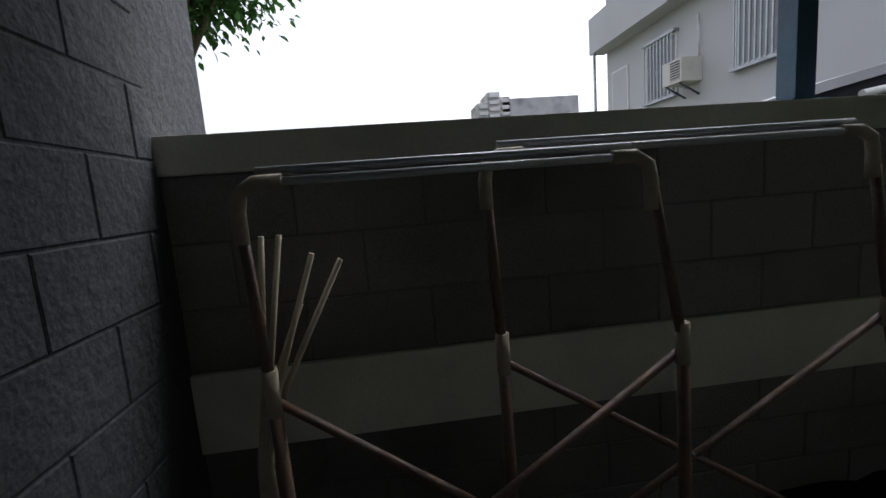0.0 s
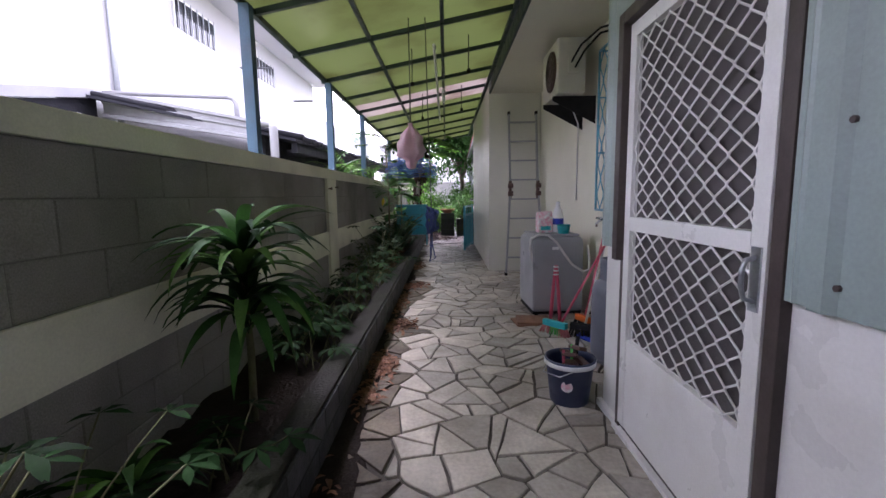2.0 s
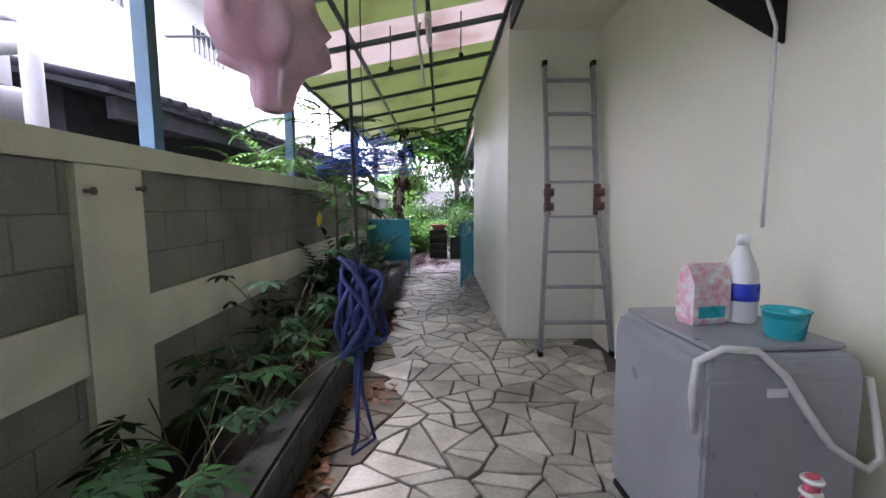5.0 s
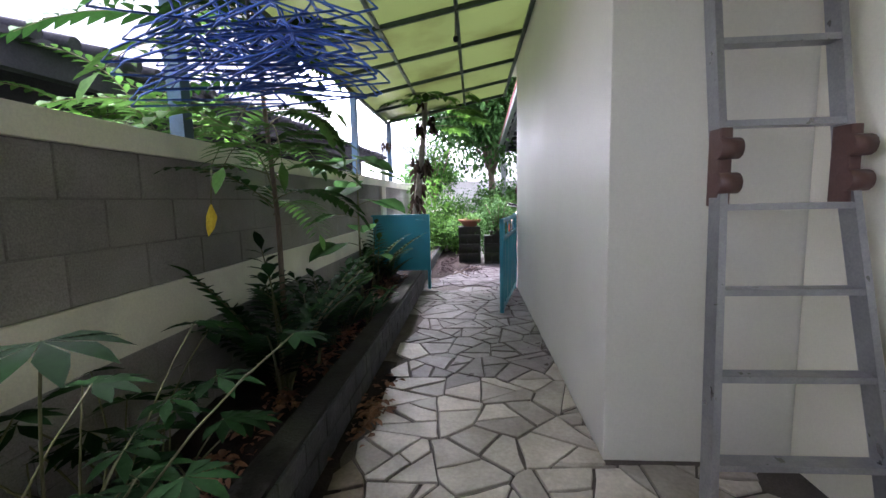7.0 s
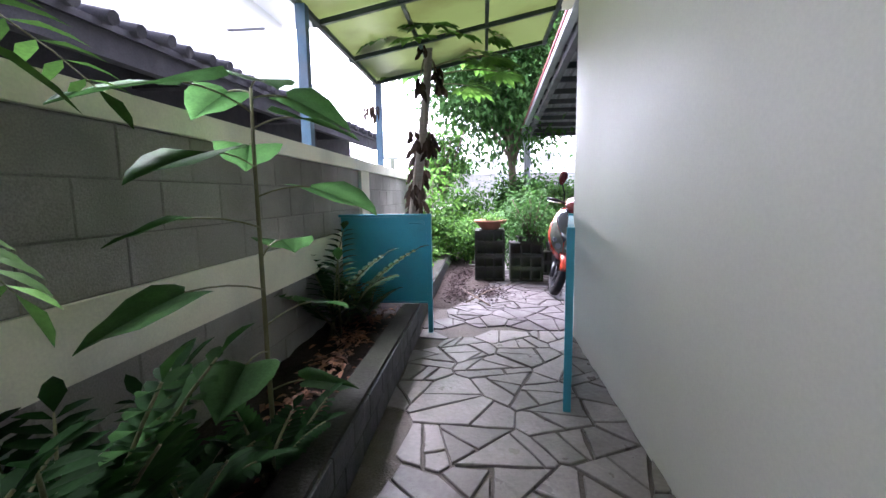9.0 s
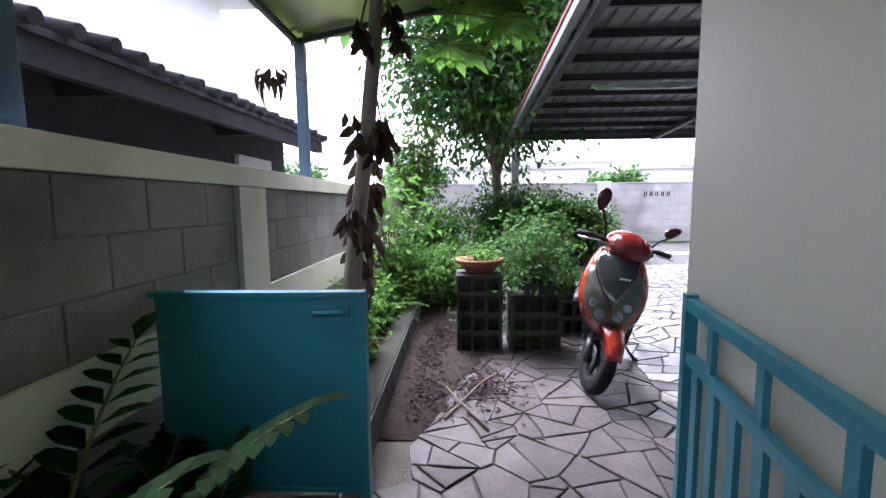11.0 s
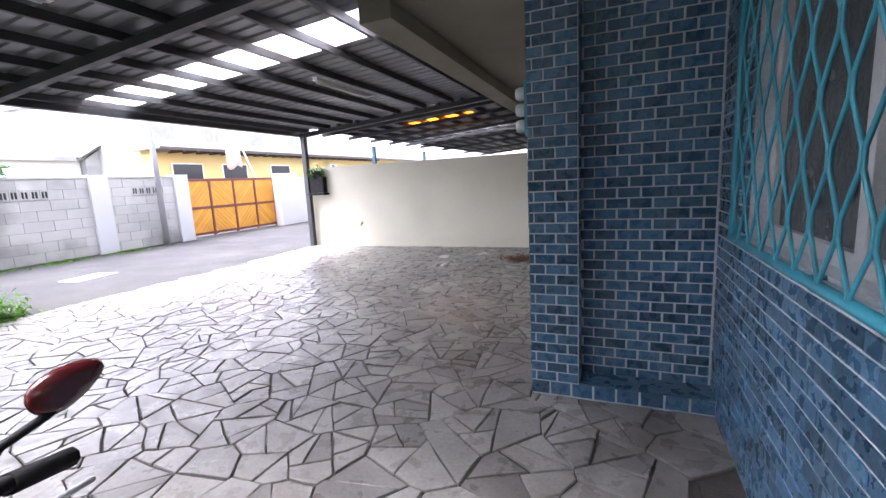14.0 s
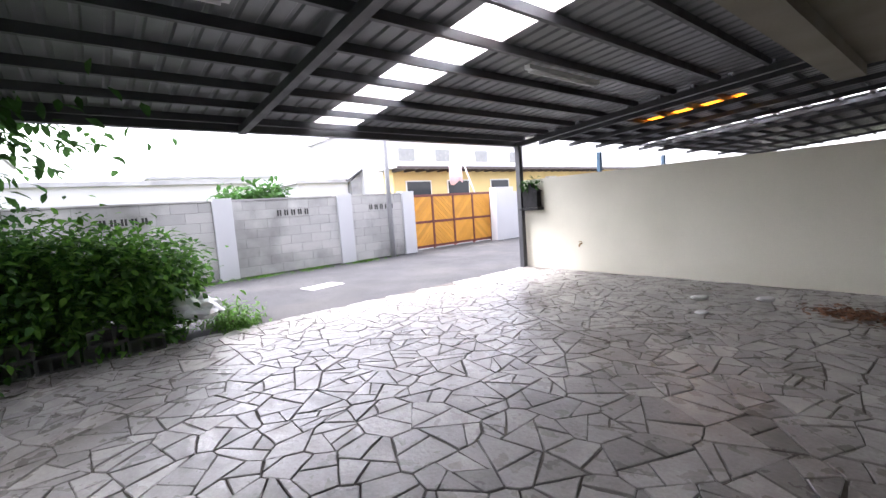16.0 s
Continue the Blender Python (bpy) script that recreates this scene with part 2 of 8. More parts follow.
LEAF_DARK = leaf_material("dark_green_leaf", (0.014, 0.044, 0.012), (0.009, 0.028, 0.008))
LEAF_MID = leaf_material("mid_green_leaf", (0.026, 0.078, 0.016), (0.017, 0.052, 0.012))
LEAF_BRIGHT = leaf_material("bright_green_leaf", (0.085, 0.19, 0.04), (0.055, 0.13, 0.028))
BROAD_LEAF = leaf_material("thin_broad_green_leaf", (0.07, 0.17, 0.05), (0.045, 0.115, 0.034), 0.2, 0.45)
TREE_DARK = leaf_material("tree_dark_leaf", (0.06, 0.14, 0.038), (0.038, 0.095, 0.026), 0.2, 0.35)
TREE_MID = leaf_material("tree_green_leaf", (0.055, 0.135, 0.028), (0.036, 0.09, 0.02), 0.2, 0.4)
TREE_BRIGHT = leaf_material("tree_light_leaf", (0.1, 0.225, 0.034), (0.066, 0.155, 0.025), 0.2, 0.4)
MULCH_LEAF = material("dark_red_mulch_leaf", (0.028, 0.018, 0.018), 0.9, spec=0.1, second=(0.016, 0.01, 0.01), scale=14, grain=0.2, bump=0.2, per_piece=0.5)
LEAF_DEAD = leaf_material("withered_brown_leaf", (0.05, 0.035, 0.025), (0.03, 0.02, 0.015))


def sheet_material(name, colour, through_share):
    """Thin translucent roofing."""
    m = bpy.data.materials.new(name)
    m.use_nodes = True
    n, l = m.node_tree.nodes, m.node_tree.links
    b = n["Principled BSDF"]
    geo = n.new("ShaderNodeNewGeometry")
    t = n.new("ShaderNodeTexNoise")
    t.inputs["Scale"].default_value, t.inputs["Detail"].default_value = 1.6, 9.0
    l.new(geo.outputs["Position"], t.inputs["Vector"])
    r = n.new("ShaderNodeMapRange")
    r.inputs["From Min"].default_value, r.inputs["From Max"].default_value = 0.5, 0.78
    l.new(t.outputs["Fac"], r.inputs["Value"])
    mx = n.new("ShaderNodeMix")
    mx.data_type = "RGBA"
    mx.inputs[6].default_value = (*colour, 1)
    mx.inputs[7].default_value = (colour[0] * 0.6, colour[1] * 0.5, colour[2] * 0.45, 1)
    l.new(r.outputs[0], mx.inputs[0])
    l.new(mx.outputs[2], b.inputs["Base Color"])
    b.inputs["Roughness"].default_value = 0.3
    tr = n.new("ShaderNodeBsdfTranslucent")
    l.new(mx.outputs[2], tr.inputs["Color"])
    ms = n.new("ShaderNodeMixShader")
    ms.inputs[0].default_value = through_share
    l.new(b.outputs[0], ms.inputs[1])
    l.new(tr.outputs[0], ms.inputs[2])
    l.new(ms.outputs[0], n["Material Output"].inputs["Surface"])
    return m


GREEN_SHEET = sheet_material("translucent_green_roofing", (0.185, 0.212, 0.112), 0.6)
CLEAR_SHEET = sheet_material("translucent_white_roofing", (0.95, 0.95, 0.95), 0.95)
PINK_SHEET = sheet_material("translucent_pale_pink_roofing", (0.33, 0.3, 0.285), 0.65)
AMBER_SHEET = sheet_material("translucent_amber_roofing", (0.9, 0.5, 0.1), 0.9)


# ---- mesh helpers ----
def box(bm, x0, x1, y0, y1, z0, z1, m=None, bevel=0.0):
    vs = [bm.verts.new((x, y, z)) for x in (x0, x1) for y in (y0, y1) for z in (z0, z1)]
    if m is not None:
        for v in vs:
            v.co = m @ v.co
    fs = [bm.faces.new([vs[i] for i in q]) for q in
          ((0, 1, 3, 2), (4, 6, 7, 5), (0, 4, 5, 1), (2, 3, 7, 6), (0, 2, 6, 4), (1, 5, 7, 3))]
    if bevel:
        es = list({e for f in fs for e in f.edges})
        bmesh.ops.bevel(bm, geom=es, offset=bevel, segments=2, affect="EDGES", profile=0.7)
    return vs


def rod(bm, p, q, r, r2=None, seg=8, caps=True):
    p, q = Vector(p), Vector(q)
    r2 = r if r2 is None else r2
    d = (q - p).normalized()
    u = d.orthogonal().normalized()
    w = d.cross(u)
    rings = []
    for c, rad in ((p, r), (q, r2)):
        rings.append([bm.verts.new(c + (u * math.cos(a) + w * math.sin(a)) * rad)
                      for a in (2 * math.pi * i / seg for i in range(seg))])
    for i in range(seg):
        j = (i + 1) % seg
        bm.faces.new((rings[0][i], rings[0][j], rings[1][j], rings[1][i])).smooth = True
    if caps:
        bm.faces.new(rings[0][::-1])
        bm.faces.new(rings[1])


def tube(bm, pts, r, seg=8, taper=None, closed=False):
    """A round bar along points; taper: radius at the end."""
    pts = [Vector(p) for p in pts]
    n = len(pts)
    rings, u = [], None
    for i, p in enumerate(pts):
        d = (pts[min(i + 1, n - 1)] - pts[max(i - 1, 0)]).normalized()
        u = d.orthogonal().normalized() if u is None else (u - d * u.dot(d)).normalized()
        w = d.cross(u)
        rad = r if taper is None else r + (taper - r) * i / (n - 1)
        rings.append([bm.verts.new(p + (u * math.cos(a) + w * math.sin(a)) * rad)
                      for a in (2 * math.pi * k / seg for k in range(seg))])
    for a, b in zip(rings, rings[1:]):
        for i in range(seg):
            j = (i + 1) % seg
            bm.faces.new((a[i], a[j], b[j], b[i])).smooth = True
    bm.faces.new(rings[0][::-1])
    bm.faces.new(rings[-1])


def lathe(bm, profile, seg=20, m=None):
    """Turns (radius, height) pairs round z."""
    rings = []
    for r, z in profile:
        ring = [bm.verts.new((r * math.cos(a), r * math.sin(a), z)) for a in (2 * math.pi * k / seg for k in range(seg))]
        if m is not None:
            for v in ring:
                v.co = m @ v.co
        rings.append(ring)
    for a, b in zip(rings, rings[1:]):
        for i in range(seg):
            j = (i + 1) % seg
            bm.faces.new((a[i], a[j], b[j], b[i])).smooth = True
    if profile[0] != profile[-1]:
        bm.faces.new(rings[0][::-1])
        bm.faces.new(rings[-1])


def loft(bm, sections, m=None, smooth=True):
    """Joins closed sections (lists of points, all of one length) into a skin with end caps."""
    rings = []
    for s in sections:
        rings.append([bm.verts.new(m @ Vector(p) if m is not None else p) for p in s])
    k = len(rings[0])
    for a, b in zip(rings, rings[1:]):
        for i in range(k):
            j = (i + 1) % k
            bm.faces.new((a[i], a[j], b[j], b[i])).smooth = smooth
    bm.faces.new(rings[0][::-1])
    bm.faces.new(rings[-1])


def mesh_of(bm, name, mats):
    me = bpy.data.meshes.new(name)
    bmesh.ops.recalc_face_normals(bm, faces=bm.faces)
    bm.to_mesh(me)
    bm.free()
    for mt in (mats if isinstance(mats, (list, tuple)) else [mats]):
        me.materials.append(mt)
    return me


def part(name, bm, mat, parent=None, label=""):
    ob = new(name, mesh_of(bm, name, mat))
    if parent is not None:
        ob.parent = parent
    return tagged(ob, label)


def thing(name, label, category, at=(0, 0, 0), turn=0.0, group=""):
    ob = new(name)
    ob.empty_display_size = 0.1
    ob.matrix_basis = pose(*at, 0, 0, turn)
    return tagged(ob, label, category, group)


def structure(name, bm, mat, label):
    ob = part(name, bm, mat)
    return tagged(ob, label, "", "", "structure")


def boxes(name, mat, label, *dims, bevel=0.0):
    bm = bmesh.new()
    for d in dims:
        box(bm, *d, bevel=bevel)
    return structure(name, bm, mat, label)


# ---- the ground ----
boxes("ground", GROUND, "earth ground with sparse grass around the houses", (-120, 160, -160, 120, -0.4, -0.12))
PAVING = boxes("pavement", MORTAR, "crazy paving of pale flagstones in dark mortar",
               (-1.5, 14.0, -3.0, 0.62, -0.119, -0.012), (14.0, 21.9, -10.35, 0.62, -0.119, -0.012), (13.4, 13.998, -4.3, -3.01, -0.119, -0.012), (12.0, 13.998, -10.35, -4.31, -0.119, -0.012))
boxes("road", ASPHALT, "worn grey asphalt lane", (21.905, 27.75, -80, 60, -0.119, -0.015))
boxes("yard", ASPHALT, "grey concrete apron before the ochre gate", (27.76, 40.0, -60, -11.4, -0.119, -0.02))

# ---- garden wall ----
WALL_Y = 1.32
GARDEN_WALL = boxes("wall_garden", BLOCK_JOINT, "grey concrete block garden wall with cream bands",
                    (-0.6, 27.7, WALL_Y + 0.006, 1.47, -0.11, 1.56))
PILASTERS = [(-0.6, -0.3), (6.95, 7.33), (14.4, 14.72), (21.6, 21.95), (27.4, 27.72)]
bm = bmesh.new()
box(bm, -0.6, 27.72, WALL_Y - 0.022, 1.49, 1.556, 1.67, bevel=0.006)
box(bm, -0.6, 27.72, WALL_Y - 0.018, WALL_Y + 0.006, 0.68, 0.94)
for a, b in PILASTERS:
    box(bm, a, b, WALL_Y - 0.03, WALL_Y + 0.006, -0.1, 1.55)
structure("trim_garden_wall", bm, BAND, "cream painted bands and pilasters on the garden wall")

# ---- planter ----
KERB_WALL = boxes("planter_kerb", KERB_TOP, "dark stone planter kerb along the garden wall", (-0.5, 13.66, 0.575, 0.72, -0.11, 0.28),
                  (13.7, 20.4, 0.6, 0.76, -0.11, 0.24), bevel=0.008)
bm = bmesh.new()
NX, NY = 220, 6
rows = [[bm.verts.new((-0.5 + 22.3 * i / NX, 0.71 + 0.62 * j / NY,
                       0.19 + 0.05 * noise.noise((i * 0.35, j * 0.8, 0)) + 0.03 * noise.noise((i * 1.1, j * 1.7, 4))))
         for j in range(NY + 1)] for i in range(NX + 1)]
for i in range(NX):
    for j in range(NY):
        bm.faces.new((rows[i][j], rows[i + 1][j], rows[i + 1][j + 1], rows[i][j + 1])).smooth = True
structure("planter_soil", bm, SOIL, "dark uneven soil in the planter bed")
# garden bed beyond the paving
bm = bmesh.new()
NX, NY = 60, 40
rows = [[bm.verts.new((16.2 + 5.6 * i / NX, -0.6 + 1.95 * j / NY, -0.03 + 0.1 * (j / NY) + 0.03 * noise.noise((i * 0.5, j * 0.5, 7))))
         for j in range(NY + 1)] for i in range(NX + 1)]
for i in range(NX):
    for j in range(NY):
        bm.faces.new((rows[i][j], rows[i + 1][j], rows[i + 1][j + 1], rows[i][j + 1])).smooth = True
structure("garden_soil", bm, SOIL, "dark soil of the garden corner")

# ---- house walls ----
boxes("wall_recess", CREAM, "cream painted house wall with the barred window",
      (4.2, 5.1, -1.9, -1.72, -0.11, 3.05), (6.5, 9.53, -1.9, -1.72, -0.11, 3.05), (5.1, 6.5, -1.9, -1.72, -0.11, 1.16),
      (5.1, 6.5, -1.9, -1.72, 2.72, 3.05))
boxes("wall_side", CREAM_GLOSS, "glossy cream painted side wall of the house", (9.54, 13.79, -1.9, -0.83, -0.11, 3.42), bevel=0.006)
boxes("wall_back", CREAM, "plain inner wall of the house", (4.2, 9.5, -3.6, -3.4, -0.11, 3.05), (4.2, 4.3, -3.4, -1.9, -0.11, 3.05),
      (9.4, 9.5, -3.4, -1.9, -0.11, 3.05))
FRONT_WALL = boxes("wall_front", BRICK_JOINT, "blue glazed brick front wall of the house",
                   (13.6, 13.8, -1.85, -0.835, -0.11, 3.42), (13.6, 13.8, -4.2, -3.55, -0.11, 3.42),
                   (13.6, 13.8, -3.55, -1.85, -0.11, 1.2), (13.6, 13.8, -3.55, -1.85, 2.75, 3.42))
PORCH_WALL = boxes("wall_porch", BRICK_JOINT, "blue glazed brick porch wall with a recessed panel",
                   (13.8, 14.94, -4.4, -4.196, -0.11, 3.42), (14.62, 14.94, -4.196, -4.0, -0.11, 3.42),
                   (13.8, 14.62, -4.196, -4.0, -0.11, 0.1))
boxes("trim_porch_ledge", BRICK_BLUE, "blue glazed ledge of the porch wall", (13.802, 14.62, -4.19, -3.99, 0.101, 0.112))
boxes("wall_inner", CREAM, "plain dim inner wall behind the front window", (11.6, 11.8, -4.2, -1.9, -0.11, 3.4))
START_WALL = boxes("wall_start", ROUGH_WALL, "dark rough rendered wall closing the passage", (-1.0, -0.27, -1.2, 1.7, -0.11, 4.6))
boxes("ceiling_eave", CREAM, "cream painted concrete eave slab", (-1.5, 9.536, -3.6, -0.86, 3.05, 3.2), (9.5, 13.79, -4.2, -0.84, 3.421, 3.6),
      (13.79, 15.3, -4.5, -0.84, 3.421, 3.6))
# cream porch paint with the porch's shade mixed into its colour
PORCH_SHADED = material("shaded_cream_porch_paint", (0.23, 0.21, 0.16), 0.75, second=(0.17, 0.155, 0.12), scale=1.2, grain=0.05, bump=0.15)
boxes("ceiling_porch", PORCH_SHADED, "cream painted porch slab and beam", (12.2, 16.4, -10.34, -4.41, 3.0, 3.3), (16.1, 16.4, -10.34, -4.41, 2.86, 2.999))
boxes("wall_porch_back", CREAM, "cream wall behind the porch", (12.0, 12.2, -10.35, -4.41, -0.11, 3.3))

# ---- lean-to of sheet metal with the screen door ----
boxes("wall_lean_to", WHITE_PAINT, "white panelled lower wall of the lean-to", (-1.5, 3.17, -1.2, -1.06, -0.11, 1.06),
      (4.315, 4.57, -1.2, -1.06, -0.11, 1.06), (4.51, 4.57, -1.72, -1.2, -0.11, 3.04))
boxes("baseboard_lean_to", WHITE_PAINT, "white base strip along the lean-to", (4.315, 4.6, -1.06, -1.03, -0.01, 0.035),
      (3.17, 4.315, -1.045, -1.015, -0.01, 0.03), (-1.5, 3.17, -1.06, -1.03, -0.01, 0.035))
boxes("threshold", DARK_BROWN, "dark brown metal door threshold", (3.226, 4.250, -1.19, -1.046, -0.01, 0.06))


def ribbed(bm, x0, x1, z0, z1, y, pitch=0.19):
    """Sheet metal with upright ribs, facing +y."""
    xs, x = [], x0
    prof = ((0.0, 0), (0.5, 0), (0.56, 0.022), (0.68, 0.022), (0.74, 0), (0.84, 0), (0.87, 0.006), (0.9, 0))
    while x < x1:
        xs += [(min(x + pitch * f, x1), d) for f, d in prof if x + pitch * f <= x1]
        x += pitch
    xs.append((x1, 0))
    lo = [bm.verts.new((a, y + d, z0)) for a, d in xs]
    hi = [bm.verts.new((a, y + d, z1)) for a, d in xs]
    for i in range(len(xs) - 1):
        if xs[i + 1][0] > xs[i][0]:
            bm.faces.new((lo[i], lo[i + 1], hi[i + 1], hi[i]))
    box(bm, x0, x1, y - 0.03, y - 0.004, z0, z1)


bm = bmesh.new()
ribbed(bm, -1.5, 3.165, 1.03, 3.04, -1.03, pitch=0.36)
ribbed(bm, 4.326, 4.55, 1.03, 3.04, -1.03, pitch=0.3)
ribbed(bm, 3.165, 4.326, 2.24, 3.04, -1.03, pitch=0.36)
CLADDING = structure("wall_sheet_metal", bm, SAGE, "sage green ribbed sheet metal cladding")
for x in (-0.6, 0.3, 1.2, 1.95, 2.32, 2.72, 3.0, 4.4):
    for z in (1.1, 1.5, 2.0, 2.5):
        bm = bmesh.new()
        rod(bm, (x, -1.031, z), (x, -1.02, z), 0.009, seg=6)
        part("screw", bm, DARK_BROWN, CLADDING, "rusty screw head")

DOOR = thing("door_1", "white metal screen door with diamond lattice, closed", "door", (0, 0, 0))
tagged(DOOR, kind="structure")
for nm, d in (("jamb", (3.17, 3.225, -1.1, -1.025, 0.0, 2.24)), ("jamb", (4.250, 4.315, -1.1, -0.985, 0.98, 2.24)),
              ("jamb", (4.261, 4.305, -1.09, -1.03, 0.0, 0.978)), ("head", (3.226, 4.250, -1.1, -0.985, 2.18, 2.24))):
    bm = bmesh.new()
    box(bm, *d, bevel=0.004)
    part(nm, bm, DARK_BROWN, DOOR, "dark brown metal door frame")
for nm, d in (("stile", (3.230, 3.300, -1.055, -1.02, 0.07, 2.17)), ("stile", (4.180, 4.245, -1.055, -1.02, 0.07, 2.17)),
              ("rail", (3.300, 4.180, -1.055, -1.02, 2.1, 2.17)), ("rail", (3.300, 4.180, -1.055, -1.02, 1.145, 1.215)),
              ("kick_panel", (3.300, 4.180, -1.052, -1.024, 0.07, 0.56))):
    bm = bmesh.new()
    box(bm, *d, bevel=0.004)
    part(nm, bm, WHITE_PAINT, DOOR)
MESH_DARK = material("dark_insect_mesh", (0.085, 0.075, 0.076), 0.6, scale=3, grain=0.4, grain_scale=600, bump=0.4, bump_scale=600)
for z0, z1 in ((0.56, 1.145), (1.215, 2.1)):
    bm = bmesh.new()
    box(bm, 3.301, 4.179, -1.062, -1.057, z0, z1)
    part("insect_screen", bm, MESH_DARK, DOOR, "dark fine insect mesh")
    step, n = 0.88 / 14, 14
    for k in range(n + 1):
        bm = bmesh.new()
        xc, zs = 3.300 + step * k, []
        count = int((z1 - z0) / 0.047)
        pts = []
        for i in range(count + 1):
            z = z0 + (z1 - z0) * i / count
            side = 1 if (i + k) % 2 else -1
            x = min(max(xc + side * step * 0.46, 3.303), 4.178)
            pts += [(x, -1.036, z - 0.006 if i else z0), (x, -1.036, min(z + 0.006, z1))]
        tube(bm, pts, 0.0046, seg=5)
        part("lattice_bar", bm, WHITE_PAINT, DOOR)
bm = bmesh.new()
tube(bm, [(3.265, -1.02, 1.0), (3.265, -0.985, 1.01), (3.265, -0.975, 1.05), (3.265, -0.975, 1.1), (3.265, -0.985, 1.13), (3.265, -1.02, 1.14)], 0.008)
box(bm, 3.245, 3.285, -1.02, -1.014, 0.97, 1.17)
part("door_handle", bm, GALV, DOOR, "steel pull handle")

# ---- translucent green roof over the passage ----
def roof_z(y):
    return 3.27 - (y + 0.84) * 0.192


def roof_sheet(name, mat, label, x0, x1, ya, yb):
    bm = bmesh.new()
    loft(bm, [[(x, ya, roof_z(ya)), (x, yb, roof_z(yb)), (x, yb, roof_z(yb) + 0.005), (x, ya, roof_z(ya) + 0.005)]
              for x in (x0, x1)], smooth=False)
    return structure(name, bm, mat, label)


# out of view; added to keep daylight off the start of the passage
roof_sheet("ceiling_dark_sheet", GREY_STEEL, "unseen opaque sheet added to shade the start of the passage", -0.6, 2.395, -0.84, 1.5)
roof_sheet("ceiling_green_roof", GREEN_SHEET, "translucent yellow-green roofing sheets", 2.4, 9.3, -0.84, 1.5)
roof_sheet("ceiling_pale_sheet", PINK_SHEET, "translucent pale pink roofing sheet", 9.305, 10.34, -0.84, 1.5)
roof_sheet("ceiling_green_roof_far", GREEN_SHEET, "translucent yellow-green roofing sheets", 10.345, 15.78, -0.84, 1.5)
ROOF_FRAME = thing("roof_frame", "dark green steel frame carrying the translucent roof", "roof frame")
tagged(ROOF_FRAME, kind="structure")
for k in range(17):
    x = 15.75 - 1.02 * k
    if x < -0.6:
        break
    bm = bmesh.new()
    m = pose(x, -0.84, 3.24, -10.9, 0, 0)
    box(bm, -0.02, 0.02, 0, 2.36, -0.03, 0.015, m)
    part("rafter", bm, DARK_STEEL, ROOF_FRAME)
for y, h in ((-0.8, 0.05), (-0.06, 0.03), (0.68, 0.03), (1.42, 0.05)):
    bm = bmesh.new()
    box(bm, -0.6, 15.78, y - 0.02, y + 0.02, roof_z(y) - 0.02 - h, roof_z(y) - 0.026)
    part("purlin", bm, DARK_STEEL, ROOF_FRAME)
for x in (1.88, 5.33, 7.58, 9.75, 13.27, 15.72):
    bm = bmesh.new()
    box(bm, x - 0.04, x + 0.04, 1.35, 1.43, 1.666, roof_z(1.42) - 0.07, bevel=0.004)
    box(bm, x - 0.07, x + 0.07, 1.33, 1.47, 1.666, 1.678)
    part("post", bm, BLUE_STEEL, ROOF_FRAME, "blue painted steel post on the garden wall")
bm = bmesh.new()
box(bm, -0.6, 9.49, -0.9, -0.845, 3.2, 3.3)
box(bm, -0.6, 9.49, -0.858, -0.83, 3.04, 3.2)
structure("trim_eave", bm, DARK_STEEL, "dark painted edge beam of the eave")

# ---- carport ----
def port_z(x):
    return 2.99 + (21.9 - x) * 0.075


def corrugated(name, mat, label, y0, y1, x0=14.9, x1=22.05, pitch=0.2, depth=0.022, dz=0.0):
    bm = bmesh.new()
    ys, y = [], y0
    while y < y1 - 0.01:
        ys += [(min(y + pitch * f, y1), d) for f, d in ((0, 0), (0.62, 0), (0.7, depth), (0.9, depth))]
        y += pitch
    ys.append((y1, 0))
    lo = [[bm.verts.new((x, a, port_z(x) + d + dz)) for a, d in ys] for x in (x0, x1)]
    for i in range(len(ys) - 1):
        if ys[i + 1][0] > ys[i][0]:
            bm.faces.new((lo[0][i], lo[0][i + 1], lo[1][i + 1], lo[1][i]))
    ob = structure(name, bm, mat, label)
    ob.modifiers.new("thickness", "SOLIDIFY").thickness = 0.004
    return ob


corrugated("ceiling_carport", SHEET, "grey corrugated carport roof", -5.27, -1.15)
corrugated("ceiling_carport_skylight", CLEAR_SHEET, "translucent white skylight strip in the carport roof", -5.99, -5.275)
corrugated("ceiling_carport_far", SHEET, "grey corrugated carport roof", -10.3, -5.995, x0=15.3)
PORT = thing("carport_frame", "dark grey steel frame of the carport", "carport frame")
tagged(PORT, kind="structure")
tilt = math.degrees(math.atan(0.075))
for k in range(11):
    x = 21.72 - 0.66 * k
    bm = bmesh.new()
    box(bm, x - 0.025, x + 0.025, -10.3, -1.16, port_z(x) - 0.1, port_z(x) - 0.006)
    part("purlin", bm, GREY_STEEL, PORT)
for y in (-10.24, -4.25, -1.24):
    bm = bmesh.new()
    loft(bm, [[(x, y - 0.05, port_z(x) - 0.19), (x, y + 0.05, port_z(x) - 0.19), (x, y + 0.05, port_z(x) - 0.09), (x, y - 0.05, port_z(x) - 0.09)]
              for x in (14.9, 21.95)], smooth=False)
    part("rafter", bm, GREY_STEEL, PORT)
bm = bmesh.new()
box(bm, 21.9, 22.02, -10.3, -1.16, 2.83, 2.985)
part("front_beam", bm, GREY_STEEL, PORT)
bm = bmesh.new()
box(bm, 21.8, 21.92, -10.3, -10.18, -0.012, 2.83, bevel=0.004)
box(bm, 21.74, 21.98, -10.34, -10.12, -0.012, 0.0)
part("post", bm, GREY_STEEL, PORT)
bm = bmesh.new()
